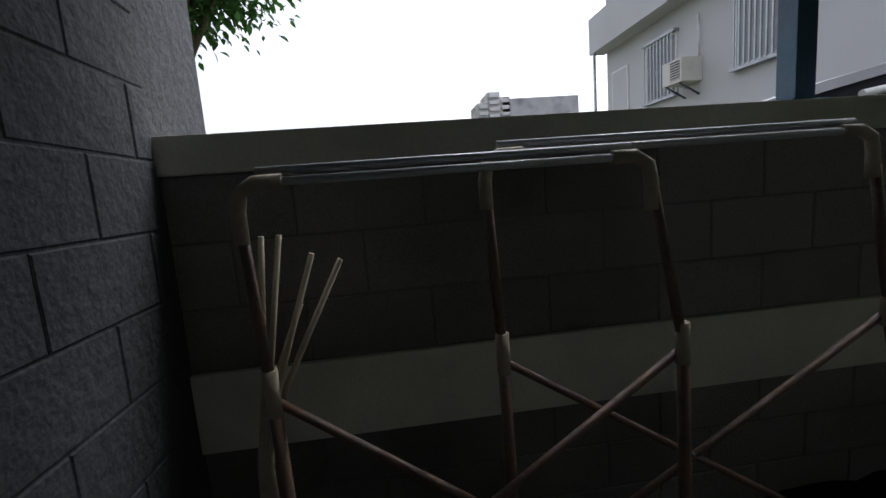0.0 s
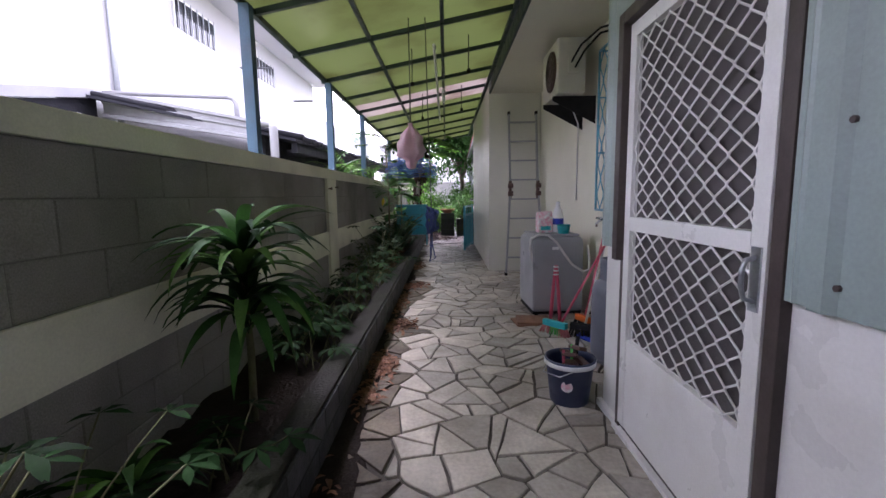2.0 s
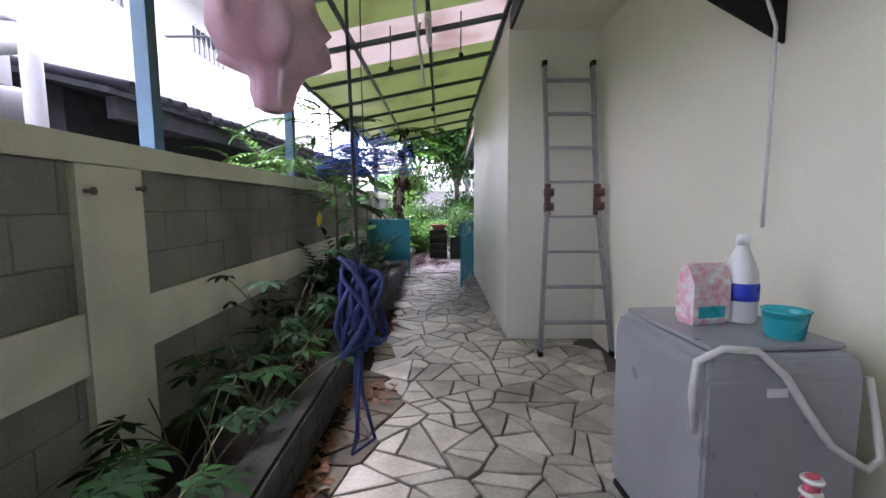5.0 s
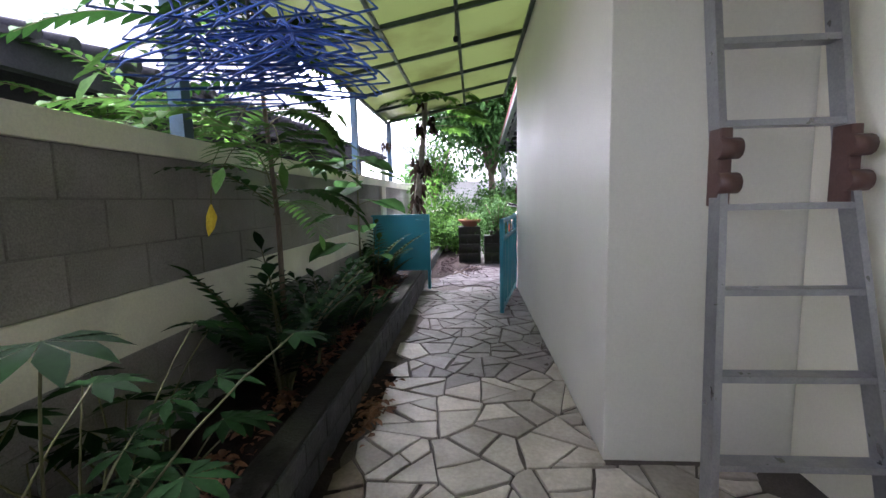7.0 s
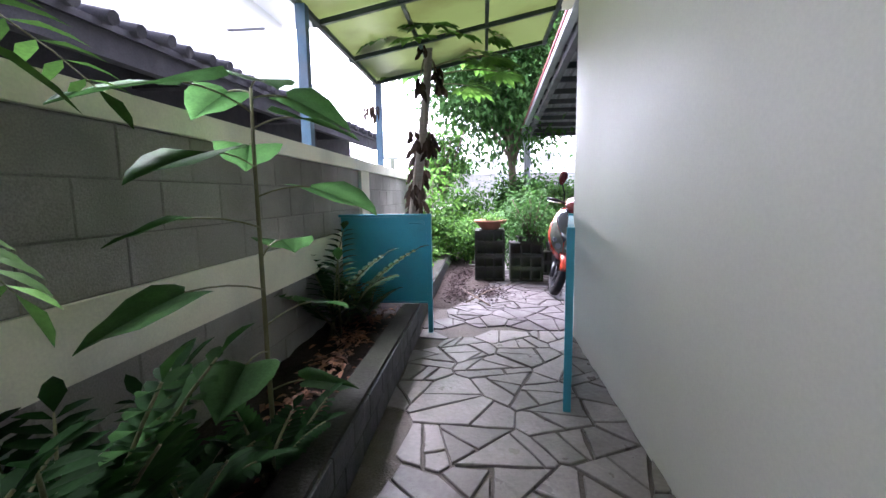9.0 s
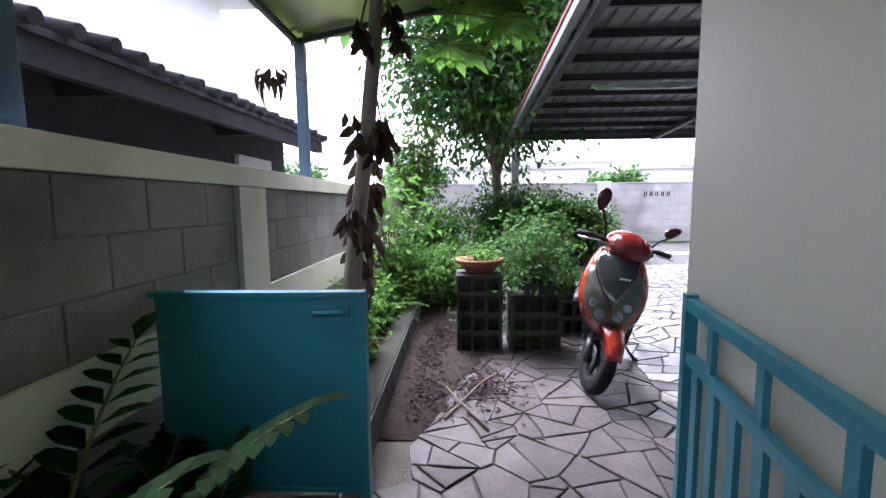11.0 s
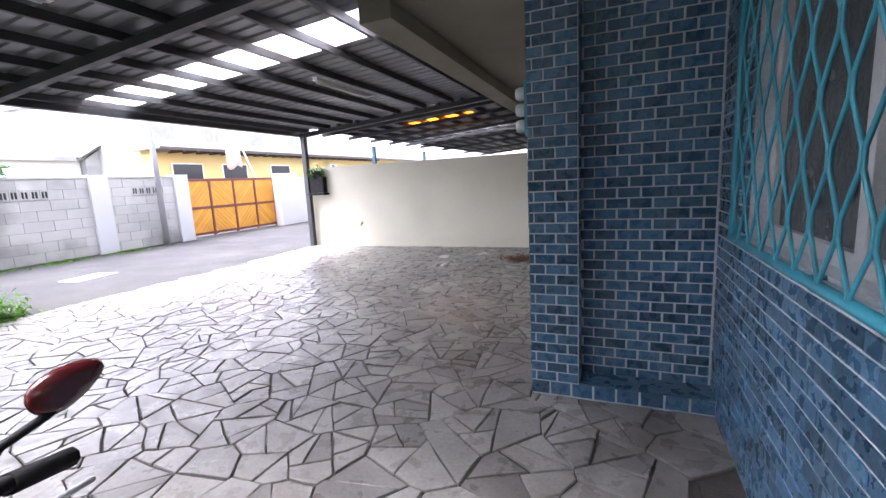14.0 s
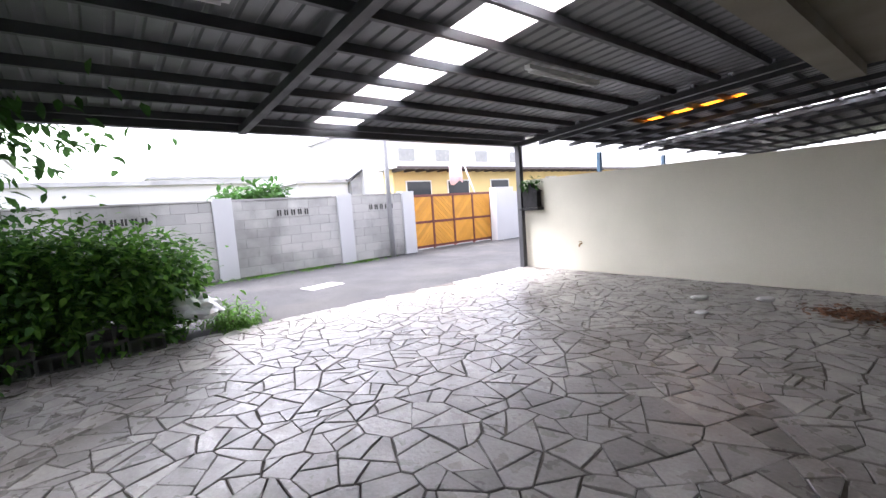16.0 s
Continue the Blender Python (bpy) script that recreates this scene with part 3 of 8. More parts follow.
box(bm, 22.0, 22.1, -1.3, -1.2, -0.012, 2.83, bevel=0.004)
part("post", bm, GALV, PORT, "galvanised steel post")
RED_TRIM = material("faded_red_trim", (0.3, 0.06, 0.06), 0.5, second=(0.22, 0.05, 0.05), scale=3, grain=0.08, bump=0.08)
bm = bmesh.new()
loft(bm, [[(x, y, port_z(x) + z) for y, z in ((-1.15, -0.1), (-1.05, -0.1), (-1.05, 0.0), (-1.06, 0.0), (-1.06, -0.09), (-1.15, -0.09))]
          for x in (14.9, 22.1)], smooth=False)
part("gutter", bm, GALV, PORT, "galvanised gutter")
bm = bmesh.new()
loft(bm, [[(x, y, port_z(x) + z) for y, z in ((-1.16, 0.03), (-1.04, 0.03), (-1.04, 0.075), (-1.16, 0.075))] for x in (14.9, 22.1)], smooth=False)
part("edge_trim", bm, RED_TRIM, PORT, "faded red edge trim")
bm = bmesh.new()
tube(bm, [(22.1, -1.1, 2.9), (22.12, -1.12, 2.75), (22.14, -1.18, 2.55), (22.14, -1.18, 0.05)], 0.04, seg=10)
part("downpipe", bm, GALV, PORT, "grey downpipe")
boxes("wall_cream", CREAM, "cream boundary wall of the carport", (12.0, 21.88, -10.5, -10.35, -0.1, 2.03), bevel=0.008)
# neighbouring carport beyond the wall
corrugated("ceiling_next_carport", SHEET, "dim corrugated roof of the neighbouring carport", -15.0, -12.605, x0=12.2, x1=21.6)
corrugated("ceiling_next_near", SHEET, "dim corrugated roof of the neighbouring carport", -12.1, -10.31, x0=12.2, x1=21.6)
corrugated("ceiling_next_strip", SHEET, "dim corrugated roof of the neighbouring carport", -12.6, -12.105, x0=12.2, x1=17.95)
corrugated("ceiling_next_strip_far", SHEET, "dim corrugated roof of the neighbouring carport", -12.6, -12.105, x0=19.81, x1=21.6)
corrugated("ceiling_next_amber", AMBER_SHEET, "translucent amber strip in the neighbouring carport roof", -12.6, -12.105, x0=17.955, x1=19.805)
corrugated("ceiling_next_skylight", CLEAR_SHEET, "translucent skylight strip of the neighbouring carport", -15.7, -15.005, x0=12.2, x1=21.6, dz=0.0)
corrugated("ceiling_next_edge", SHEET, "dim corrugated roof of the neighbouring carport", -27.0, -15.705, x0=12.2, x1=21.6, dz=0.0)
NEXT = thing("next_carport_frame", "dark steel frame of the neighbouring carport", "carport frame")
tagged(NEXT, kind="structure")
for k in range(17):
    x = 21.4 - 0.54 * k
    bm = bmesh.new()
    box(bm, x - 0.03, x + 0.03, -27.0, -10.31, port_z(x) - 0.1, port_z(x) - 0.006)
    part("purlin", bm, GREY_STEEL, NEXT)
for y in (-10.7, -11.9, -13.1, -14.3, -15.5, -16.8, -19.0, -22.0, -25.0):
    bm = bmesh.new()
    loft(bm, [[(x, y - 0.03, port_z(x) - 0.19), (x, y + 0.03, port_z(x) - 0.19), (x, y + 0.03, port_z(x) - 0.1), (x, y - 0.03, port_z(x) - 0.1)]
              for x in (12.2, 21.6)], smooth=False)
    part("rafter", bm, GREY_STEEL, NEXT)
for y in (-13.0, -16.8):
    bm = bmesh.new()
    box(bm, 21.4, 21.5, y - 0.05, y + 0.05, -0.12, 2.7)
    part("post", bm, BLUE_STEEL, NEXT)
boxes("floor_next_carport", ASPHALT, "grey floor of the neighbouring carport", (12.0, 21.9, -27.2, -10.51, -0.119, -0.02))
boxes("wall_next_carport", CREAM, "cream wall behind the neighbouring carport", (12.0, 12.2, -27.2, -10.51, -0.1, 3.6),
      (12.2, 21.6, -27.2, -27.0, -0.1, 2.6))

# ---- things in the recess ----
GREY_PLASTIC = material("grey_washer_enamel", (0.32, 0.33, 0.35), 0.38, second=(0.27, 0.28, 0.3), scale=2, grain=0.03, bump=0.04,
                        stain=(0.2, 0.2, 0.2), stain_scale=3, stain_amount=0.3)
BLACK = material("black_rubber", (0.014, 0.014, 0.015), 0.8, spec=0.25, scale=8, grain=0.15, bump=0.2)
ALU = material("brushed_aluminium", (0.6, 0.61, 0.62), 0.42, metal=0.35, second=(0.5, 0.51, 0.52), scale=6, grain=0.06, bump=0.05)
LADDER_ALU = material("dull_ladder_aluminium", (0.36, 0.37, 0.39), 0.38, metal=0.85, second=(0.28, 0.29, 0.31), scale=9, grain=0.08, bump=0.06)
BROWN_PLASTIC = material("brown_plastic_hinge", (0.1, 0.05, 0.04), 0.5, scale=8, grain=0.1, bump=0.1)
PINK = material("pink_plastic", (0.62, 0.1, 0.17), 0.35, second=(0.5, 0.07, 0.13), scale=6, grain=0.05, bump=0.03)
PALE_PINK = material("pale_pink_plastic_film", (0.86, 0.68, 0.72), 0.35, second=(0.8, 0.56, 0.62), scale=9, grain=0.05, bump=0.3, translucent=0.35)
TEAL = material("teal_plastic", (0.02, 0.4, 0.45), 0.35, scale=6, grain=0.05, bump=0.03)
GREEN_BRISTLE = material("green_bristles", (0.12, 0.5, 0.12), 0.8, scale=30, grain=0.3, bump=0.6, bump_scale=200)
PINK_BRISTLE = material("pink_bristles", (0.6, 0.22, 0.22), 0.8, scale=30, grain=0.3, bump=0.6, bump_scale=200)
BLUE_PLASTIC = material("blue_plastic", (0.02, 0.05, 0.5), 0.35, scale=6, grain=0.05, bump=0.05)
NAVY = material("navy_plastic", (0.025, 0.04, 0.1), 0.4, second=(0.02, 0.03, 0.07), scale=5, grain=0.06, bump=0.05)
WHITE_PLASTIC = material("white_plastic", (0.75, 0.76, 0.75), 0.4, scale=4, grain=0.03, bump=0.03)
PVC = material("white_pvc_pipe", (0.68, 0.68, 0.66), 0.4, scale=4, grain=0.04, bump=0.03, stain=(0.4, 0.38, 0.33), stain_scale=4, stain_amount=0.3)
ORANGE = material("orange_plastic", (0.75, 0.16, 0.03), 0.4, scale=4, grain=0.05, bump=0.03)
GAS_GREY = material("grey_gas_cylinder_paint", (0.14, 0.155, 0.19), 0.4, second=(0.11, 0.125, 0.155), scale=3, grain=0.05, bump=0.08,
                    stain=(0.07, 0.06, 0.06), stain_scale=5, stain_amount=0.3)
BRASS = material("tarnished_brass", (0.4, 0.28, 0.12), 0.4, metal=0.8, scale=8, grain=0.1, bump=0.1)
WOOD = material("worn_brown_board", (0.23, 0.12, 0.07), 0.75, second=(0.15, 0.08, 0.05), scale=6, grain=0.2, bump=0.3, stretch=(0.3, 3, 3))
AC_WHITE = material("beige_air_conditioner_enamel", (0.62, 0.6, 0.53), 0.45, second=(0.54, 0.52, 0.46), scale=2, grain=0.04, bump=0.04,
                    stain=(0.3, 0.28, 0.24), stain_scale=3, stain_amount=0.35)
PAPER_BLUE = material("white_pink_printed_packet", (0.78, 0.78, 0.76), 0.4, second=(0.72, 0.18, 0.3), scale=26, mix=0.75, grain=0.1, bump=0.1)

# washing machine: open side faces the passage
washer = thing("washing_machine", "grey top-loading washing machine on the flagstones", "washing machine", (6.89, -1.27, 0.0), 3)
bm = bmesh.new()
loft(bm, [[(a * (0.32 - b), c * (0.275 - b), z) for a, c in ((-1, -1), (1, -1), (1, 1), (-1, 1))]
          for z, b in ((0.05, 0.02), (0.07, 0.0), (0.8, 0.0), (0.86, 0.012), (0.88, 0.05))], smooth=False)
bmesh.ops.bevel(bm, geom=[e for e in bm.edges], offset=0.012, segments=2, affect="EDGES")
part("body", bm, GREY_PLASTIC, washer)
bm = bmesh.new()
box(bm, -0.28, 0.28, -0.24, 0.24, 0.881, 0.9, bevel=0.008)
part("lid", bm, GREY_PLASTIC, washer)
bm = bmesh.new()
box(bm, -0.3, 0.3, -0.27, 0.27, 0.022, 0.049)
part("base", bm, BLACK, washer, "black plastic base")
bm = bmesh.new()
box(bm, -0.326, -0.321, 0.0, 0.07, 0.74, 0.77)
part("badge", bm, WHITE_PLASTIC, washer, "small white plate")
for a in (-1, 1):
    for b in (-1, 1):
        bm = bmesh.new()
        rod(bm, (a * 0.25, b * 0.22, -0.008), (a * 0.25, b * 0.22, 0.022), 0.022)
        part("foot", bm, BLACK, washer)
bm = bmesh.new()
tube(bm, [(-0.27, 0.27, 0.6), (-0.3, 0.31, 0.75), (-0.3, 0.3, 0.86), (-0.31, 0.22, 0.905), (-0.33, 0.12, 0.9), (-0.345, 0.03, 0.82),
          (-0.347, -0.05, 0.7), (-0.35, -0.14, 0.58), (-0.36, -0.26, 0.5), (-0.34, -0.33, 0.52), (-0.31, -0.34, 0.62), (-0.28, -0.33, 0.78)], 0.013)
part("drain_hose", bm, PVC, washer, "pale grey drain hose")

packet = thing("detergent_packet", "white packet with pink and teal print on the washing machine", "detergent", (6.9, -1.2, 0.9), 12)
bm = bmesh.new()
loft(bm, [[(a * x, b * y, z) for a, b in ((-1, -1), (1, -1), (1, 1), (-1, 1))] for x, y, z in
          ((0.035, 0.075, 0), (0.045, 0.085, 0.02), (0.045, 0.085, 0.16), (0.02, 0.088, 0.22), (0.006, 0.09, 0.24))], smooth=False)
part("bag", bm, PAPER_BLUE, packet)
bm = bmesh.new()
box(bm, -0.048, -0.0455, -0.06, 0.06, 0.03, 0.075)
part("print_band", bm, TEAL, packet, "teal printed band")
bottle = thing("detergent_bottle", "white detergent bottle with a blue label", "bottle", (6.92, -1.36, 0.9))
bm = bmesh.new()
lathe(bm, [(0.055, 0), (0.062, 0.01), (0.065, 0.12), (0.06, 0.2), (0.035, 0.27), (0.022, 0.3), (0.02, 0.31)], 18)
part("body", bm, WHITE_PLASTIC, bottle)
bm = bmesh.new()
lathe(bm, [(0.024, 0.308), (0.024, 0.34), (0.016, 0.352)], 14)
part("cap", bm, WHITE_PLASTIC, bottle)
bm = bmesh.new()
lathe(bm, [(0.0652, 0.09), (0.0668, 0.1), (0.0665, 0.15), (0.0652, 0.16)], 18)
part("bottle_label", bm, BLUE_PLASTIC, bottle, "blue paper label")
cup = thing("plastic_tub", "small teal plastic tub on the washing machine", "tub", (6.7, -1.37, 0.9))
bm = bmesh.new()
lathe(bm, [(0.052, 0), (0.06, 0.006), (0.07, 0.09), (0.076, 0.1), (0.072, 0.1), (0.06, 0.02), (0.01, 0.012)], 20)
part("body", bm, TEAL, cup)

heater = thing("water_heater", "white enamelled gas water heater on the end of the lean-to", "water heater", (4.572, -1.2, 1.5))
bm = bmesh.new()
box(bm, 0, 0.22, -0.42, 0, 0, 0.72, bevel=0.018)
part("casing", bm, WHITE_PAINT, heater)
bm = bmesh.new()
box(bm, 0.03, 0.2, 0.001, 0.004, 0.045, 0.095)
part("maker_plate", bm, GREY_PLASTIC, heater, "pale grey printed plate")
for x, z, r in ((0.06, 0.2, 0.022), (0.06, 0.36, 0.016)):
    bm = bmesh.new()
    rod(bm, (x, 0.0, z), (x, 0.02, z), r, seg=14)
    part("knob", bm, GREY_PLASTIC, heater, "grey control knob")
for x in (0.06, 0.15):
    bm = bmesh.new()
    tube(bm, [(x, -0.2, 0.0), (x, -0.2, -0.25), (x + 0.02, -0.3, -0.4), (x + 0.3, -0.45, -0.42)], 0.012, seg=8)
    part("pipe", bm, GALV, heater, "bent steel water pipe")

# brooms, squeegee, dustpan, boards
def broom(at, top, head_turn, bristle, head_mat, stick, label, head=0.26):
    b = thing("broom", label, "broom", at)
    bm = bmesh.new()
    tip = Vector(top) - Vector(at)
    base = tip.normalized() * 0.14
    rod(bm, base, tip, 0.012, seg=10)
    rod(bm, tip * 0.985, tip * 1.03, 0.014, 0.009, seg=10)
    part("handle", bm, stick, b)
    m = pose(0, 0, 0.1, 0, 0, head_turn)
    bm = bmesh.new()
    box(bm, -head / 2, head / 2, -0.025, 0.025, -0.02, 0.04, m, bevel=0.012)
    part("head", bm, head_mat, b)
    rnd = random.Random(7)
    for lo, hi, mt in ((-0.5, -0.17, bristle[0]), (-0.17, 0.17, bristle[1]), (0.17, 0.5, bristle[0])):
        bm = bmesh.new()
        for i in range(34):
            x = rnd.uniform(lo, hi) * head
            y = rnd.uniform(-0.02, 0.02)
            rod(bm, m @ Vector((x, y, -0.02)), m @ Vector((x * 1.25, y * 2.2, -0.1)), 0.004, 0.003, seg=4)
        part("bristles", bm, mt, b)
    return b


broom((5.95, -1.1, -0.005), (6.1, -1.7, 1.01), 40, (PINK_BRISTLE, GREEN_BRISTLE), TEAL, PINK,
      "broom with pink and green bristles leaning on the wall")
broom((5.85, -1.33, -0.005), (6.2, -1.7, 1.11), 60, (BLACK, BLACK), BLACK, WHITE_PLASTIC, "broom with a white handle leaning on the wall", 0.22)
broom((6.12, -1.42, -0.005), (6.41, -1.7, 0.86), 20, (BLACK, BLACK), ORANGE, PINK, "broom with a red handle leaning on the wall", 0.2)
tongs = thing("litter_tongs", "pink plastic litter tongs standing upright", "tongs", (6.37, -1.21, 0.0))
for s in (-1, 1):
    bm = bmesh.new()
    tube(bm, [(0, s * 0.05, 0.0), (0, s * 0.03, 0.3), (0, s * 0.012, 0.52), (0, s * 0.004, 0.6)], 0.02, taper=0.014)
    part("arm", bm, PINK, tongs)
for z in (0.5, 0.54, 0.58):
    bm = bmesh.new()
    lathe(bm, [(0.026, z), (0.03, z + 0.006), (0.026, z + 0.014)], 12)
    part("ring", bm, WHITE_PLASTIC, tongs, "pale grip ring")
pan = thing("dustpan", "blue plastic dustpan with a long dark handle", "dustpan", (5.78, -1.48, 0.0), 25)
bm = bmesh.new()
loft(bm, [[(-0.14, y, 0.012), (0.14, y, 0.012), (0.14 + w, y, h), (0.13 + w, y, h), (0.13, y, 0.02), (-0.13, y, 0.02), (-0.13 - w, y, h), (-0.14 - w, y, h)]
          for y, h, w in ((0.16, 0.03, 0.01), (0.0, 0.09, 0.0), (-0.1, 0.15, -0.01))], smooth=False)
box(bm, -0.13, 0.13, -0.11, -0.1, 0.012, 0.15)
part("pan", bm, BLUE_PLASTIC, pan)
bm = bmesh.new()
rod(bm, (0, -0.105, 0.12), (0.02, -0.17, 0.78), 0.011)
part("handle", bm, NAVY, pan)
bm = bmesh.new()
rod(bm, (-0.07, -0.17, 0.78), (0.1, -0.17, 0.79), 0.012)
part("grip", bm, NAVY, pan)
for i, (x, y, t, w) in enumerate(((6.36, -0.95, 8, 0.36), (6.34, -0.97, -5, 0.34))):
    bd = thing("wooden_board", "worn brown wooden board lying by the washing machine", "board", (x, y, -0.004 + 0.024 * i), t)
    bm = bmesh.new()
    box(bm, -0.14, 0.14, -w / 2, w / 2, 0, 0.022, bevel=0.004)
    part("plank", bm, WOOD, bd)
jug = thing("bleach_jug", "white plastic jug behind the brooms", "jug", (5.9, -1.62, -0.005))
bm = bmesh.new()
loft(bm, [[(a * w, b * d, z) for a, b in ((-1, -1), (0, -1.2), (1, -1), (1.2, 0), (1, 1), (0, 1.2), (-1, 1), (-1.2, 0))] for w, d, z in
          ((0.055, 0.04, 0), (0.06, 0.045, 0.02), (0.06, 0.045, 0.2), (0.035, 0.03, 0.25), (0.018, 0.018, 0.26), (0.018, 0.018, 0.285))])
part("body", bm, WHITE_PLASTIC, jug)
pail = thing("small_pail", "white tub with an orange rim by the wall", "tub", (5.73, -1.62, -0.005))
bm = bmesh.new()
lathe(bm, [(0.07, 0), (0.085, 0.01), (0.1, 0.2), (0.09, 0.2), (0.075, 0.02)], 20)
part("body", bm, WHITE_PLASTIC, pail)
bm = bmesh.new()
lathe(bm, [(0.1, 0.2), (0.107, 0.205), (0.107, 0.235), (0.092, 0.24), (0.09, 0.2), (0.1, 0.2)], 20)
part("rim", bm, ORANGE, pail, "orange rim")

# gas cylinder
gas = thing("gas_cylinder", "grey steel gas cylinder beside the wall", "gas cylinder", (5.3, -1.4, -0.006))
bm = bmesh.new()
lathe(bm, [(0.15, 0.03), (0.165, 0.05), (0.172, 0.1), (0.172, 0.55), (0.165, 0.6), (0.14, 0.65), (0.09, 0.68), (0.05, 0.69)], 28)
part("tank", bm, GAS_GREY, gas)
bm = bmesh.new()
lathe(bm, [(0.14, 0), (0.15, 0.0), (0.15, 0.05), (0.14, 0.05)], 24)
part("foot_ring", bm, GAS_GREY, gas)
bm = bmesh.new()
N = 24
rings = {}
for i in range(N):
    a = 2 * math.pi * i / N
    for r in (0.105, 0.112):
        for z in (0.655, 0.72, 0.8, 0.835):
            rings[i, r, z] = bm.verts.new((r * math.cos(a), r * math.sin(a), z))
for i in range(N):
    j = (i + 1) % N
    for z0, z1 in ((0.655, 0.72), (0.72, 0.8), (0.8, 0.835)):
        if z0 == 0.72 and i % 8 in (1, 2, 3, 4):
            continue
        for r in (0.105, 0.112):
            bm.faces.new((rings[i, r, z0], rings[j, r, z0], rings[j, r, z1], rings[i, r, z1])).smooth = True
    bm.faces.new((rings[i, 0.105, 0.835], rings[j, 0.105, 0.835], rings[j, 0.112, 0.835], rings[i, 0.112, 0.835]))
part("collar", bm, GAS_GREY, gas, "slotted guard collar")
bm = bmesh.new()
rod(bm, (0, 0, 0.69), (0, 0, 0.76), 0.018)
rod(bm, (0, 0, 0.74), (0.02, -0.09, 0.75), 0.013)
lathe(bm, [(0.02, 0.76), (0.028, 0.765), (0.028, 0.785), (0.01, 0.79)], 12)
part("valve", bm, BRASS, gas, "brass valve")
bm = bmesh.new()
tube(bm, [(0.02, -0.09, 0.75), (0.02, -0.16, 0.74), (0.0, -0.22, 0.8), (-0.04, -0.27, 1.0), (-0.1, -0.29, 1.2)], 0.01)
part("gas_hose", bm, ORANGE, gas, "orange gas hose")

# water heater on the wall by the lean-to
heater = thing("water_heater", "white wall-mounted gas water heater beside the window", "water heater", (4.86, -1.56, 1.49))
bm = bmesh.new()
box(bm, -0.175, 0.175, -0.155, 0.12, 0, 0.62, bevel=0.014)
part("casing", bm, WHITE_PAINT, heater)
bm = bmesh.new()
box(bm, -0.12, 0.17, 0.121, 0.132, 0.06, 0.12, bevel=0.003)
part("control_strip", bm, GALV, heater, "grey control strip")
for x in (-0.08, 0.0, 0.08):
    bm = bmesh.new()
    tube(bm, [(x, 0.0, 0.005), (x, 0.0, -0.12), (x, -0.05, -0.2), (x, -0.1, -0.22)], 0.011)
    part("pipe", bm, GALV, heater)
bm = bmesh.new()
rod(bm, (0, 0, 0.6), (0, 0, 0.86), 0.05, seg=16)
part("flue", bm, GALV, heater)

# bucket with cleaning tools
bucket = thing("bucket", "navy plastic bucket holding cloths and brushes", "bucket", (4.64, -0.865, -0.006))
bm = bmesh.new()
lathe(bm, [(0.115, 0), (0.122, 0.008), (0.15, 0.27), (0.16, 0.275), (0.16, 0.3), (0.152, 0.3), (0.146, 0.27), (0.115, 0.02), (0.02, 0.015)], 28)
part("tub", bm, NAVY, bucket)
bm = bmesh.new()
lathe(bm, [(0.1535, 0.255), (0.163, 0.26), (0.163, 0.285), (0.1605, 0.288), (0.1535, 0.255)], 28)
part("rim_band", bm, WHITE_PLASTIC, bucket, "pale rim band")
bm = bmesh.new()
tube(bm, [(0.16, 0, 0.27), (0.14, 0.1, 0.22), (0.0, 0.172, 0.2), (-0.14, 0.1, 0.22), (-0.16, 0, 0.27)], 0.004, seg=6)
part("bail", bm, GALV, bucket, "wire handle")
bm = bmesh.new()
m = pose(-0.126, 0.052, 0.15, 90, 0, 68)
lathe(bm, [(0.036, -0.002), (0.034, 0.008), (0.01, 0.0085)], 14, m)
part("print", bm, PAPER_BLUE, bucket, "pale blue round print")
for p, q, r, mt, nm in (((0.02, 0.03, 0.1), (-0.06, 0.06, 0.36), 0.012, PINK, "brush_handle"), ((0.04, -0.03, 0.12), (0.1, -0.08, 0.4), 0.016, BLACK, "scrubbing_brush"),
                        ((-0.03, 0, 0.1), (0.03, -0.02, 0.37), 0.011, GREEN_BRISTLE, "brush_stick")):
    bm = bmesh.new()
    rod(bm, p, q, r, r * 0.8)
    part(nm, bm, mt, bucket)
rnd = random.Random(3)
for i in range(5):
    bm = bmesh.new()
    m = pose(rnd.uniform(-0.07, 0.06), rnd.uniform(-0.06, 0.06), 0.27 + 0.02 * i, rnd.uniform(-30, 30), rnd.uniform(-30, 30), rnd.uniform(0, 90))
    box(bm, -0.05, 0.05, -0.035, 0.035, -0.012, 0.012, m, bevel=0.01)
    part("cloth", bm, BROWN_PLASTIC, bucket, "crumpled dark cloth")

# air conditioner on brackets
ac = thing("air_conditioner", "beige outdoor air-conditioning unit on black brackets", "air conditioner", (7.02, -1.42, 2.395))
bm = bmesh.new()
box(bm, -0.36, 0.36, -0.14, 0.15, 0, 0.56, bevel=0.018)
part("casing", bm, AC_WHITE, ac)
bm = bmesh.new()
m = pose(-0.08, 0.151, 0.28, -90, 0, 0)
lathe(bm, [(0.215, 0), (0.215, 0.012), (0.2, 0.014), (0.02, 0.012)], 30, m)
part("fan_guard", bm, BROWN_PLASTIC, ac, "dark round fan guard")
for r in (0.06, 0.11, 0.16, 0.2):
    bm = bmesh.new()
    pts = [m @ Vector((r * math.cos(a), r * math.sin(a), 0.018)) for a in (2 * math.pi * i / 24 for i in range(25))]
    tube(bm, pts, 0.003, seg=4)
    part("guard_ring", bm, BLACK, ac)
bm = bmesh.new()
box(bm, -0.4, -0.361, -0.06, 0.05, 0.2, 0.36, bevel=0.01)
part("valve_cover", bm, AC_WHITE, ac)
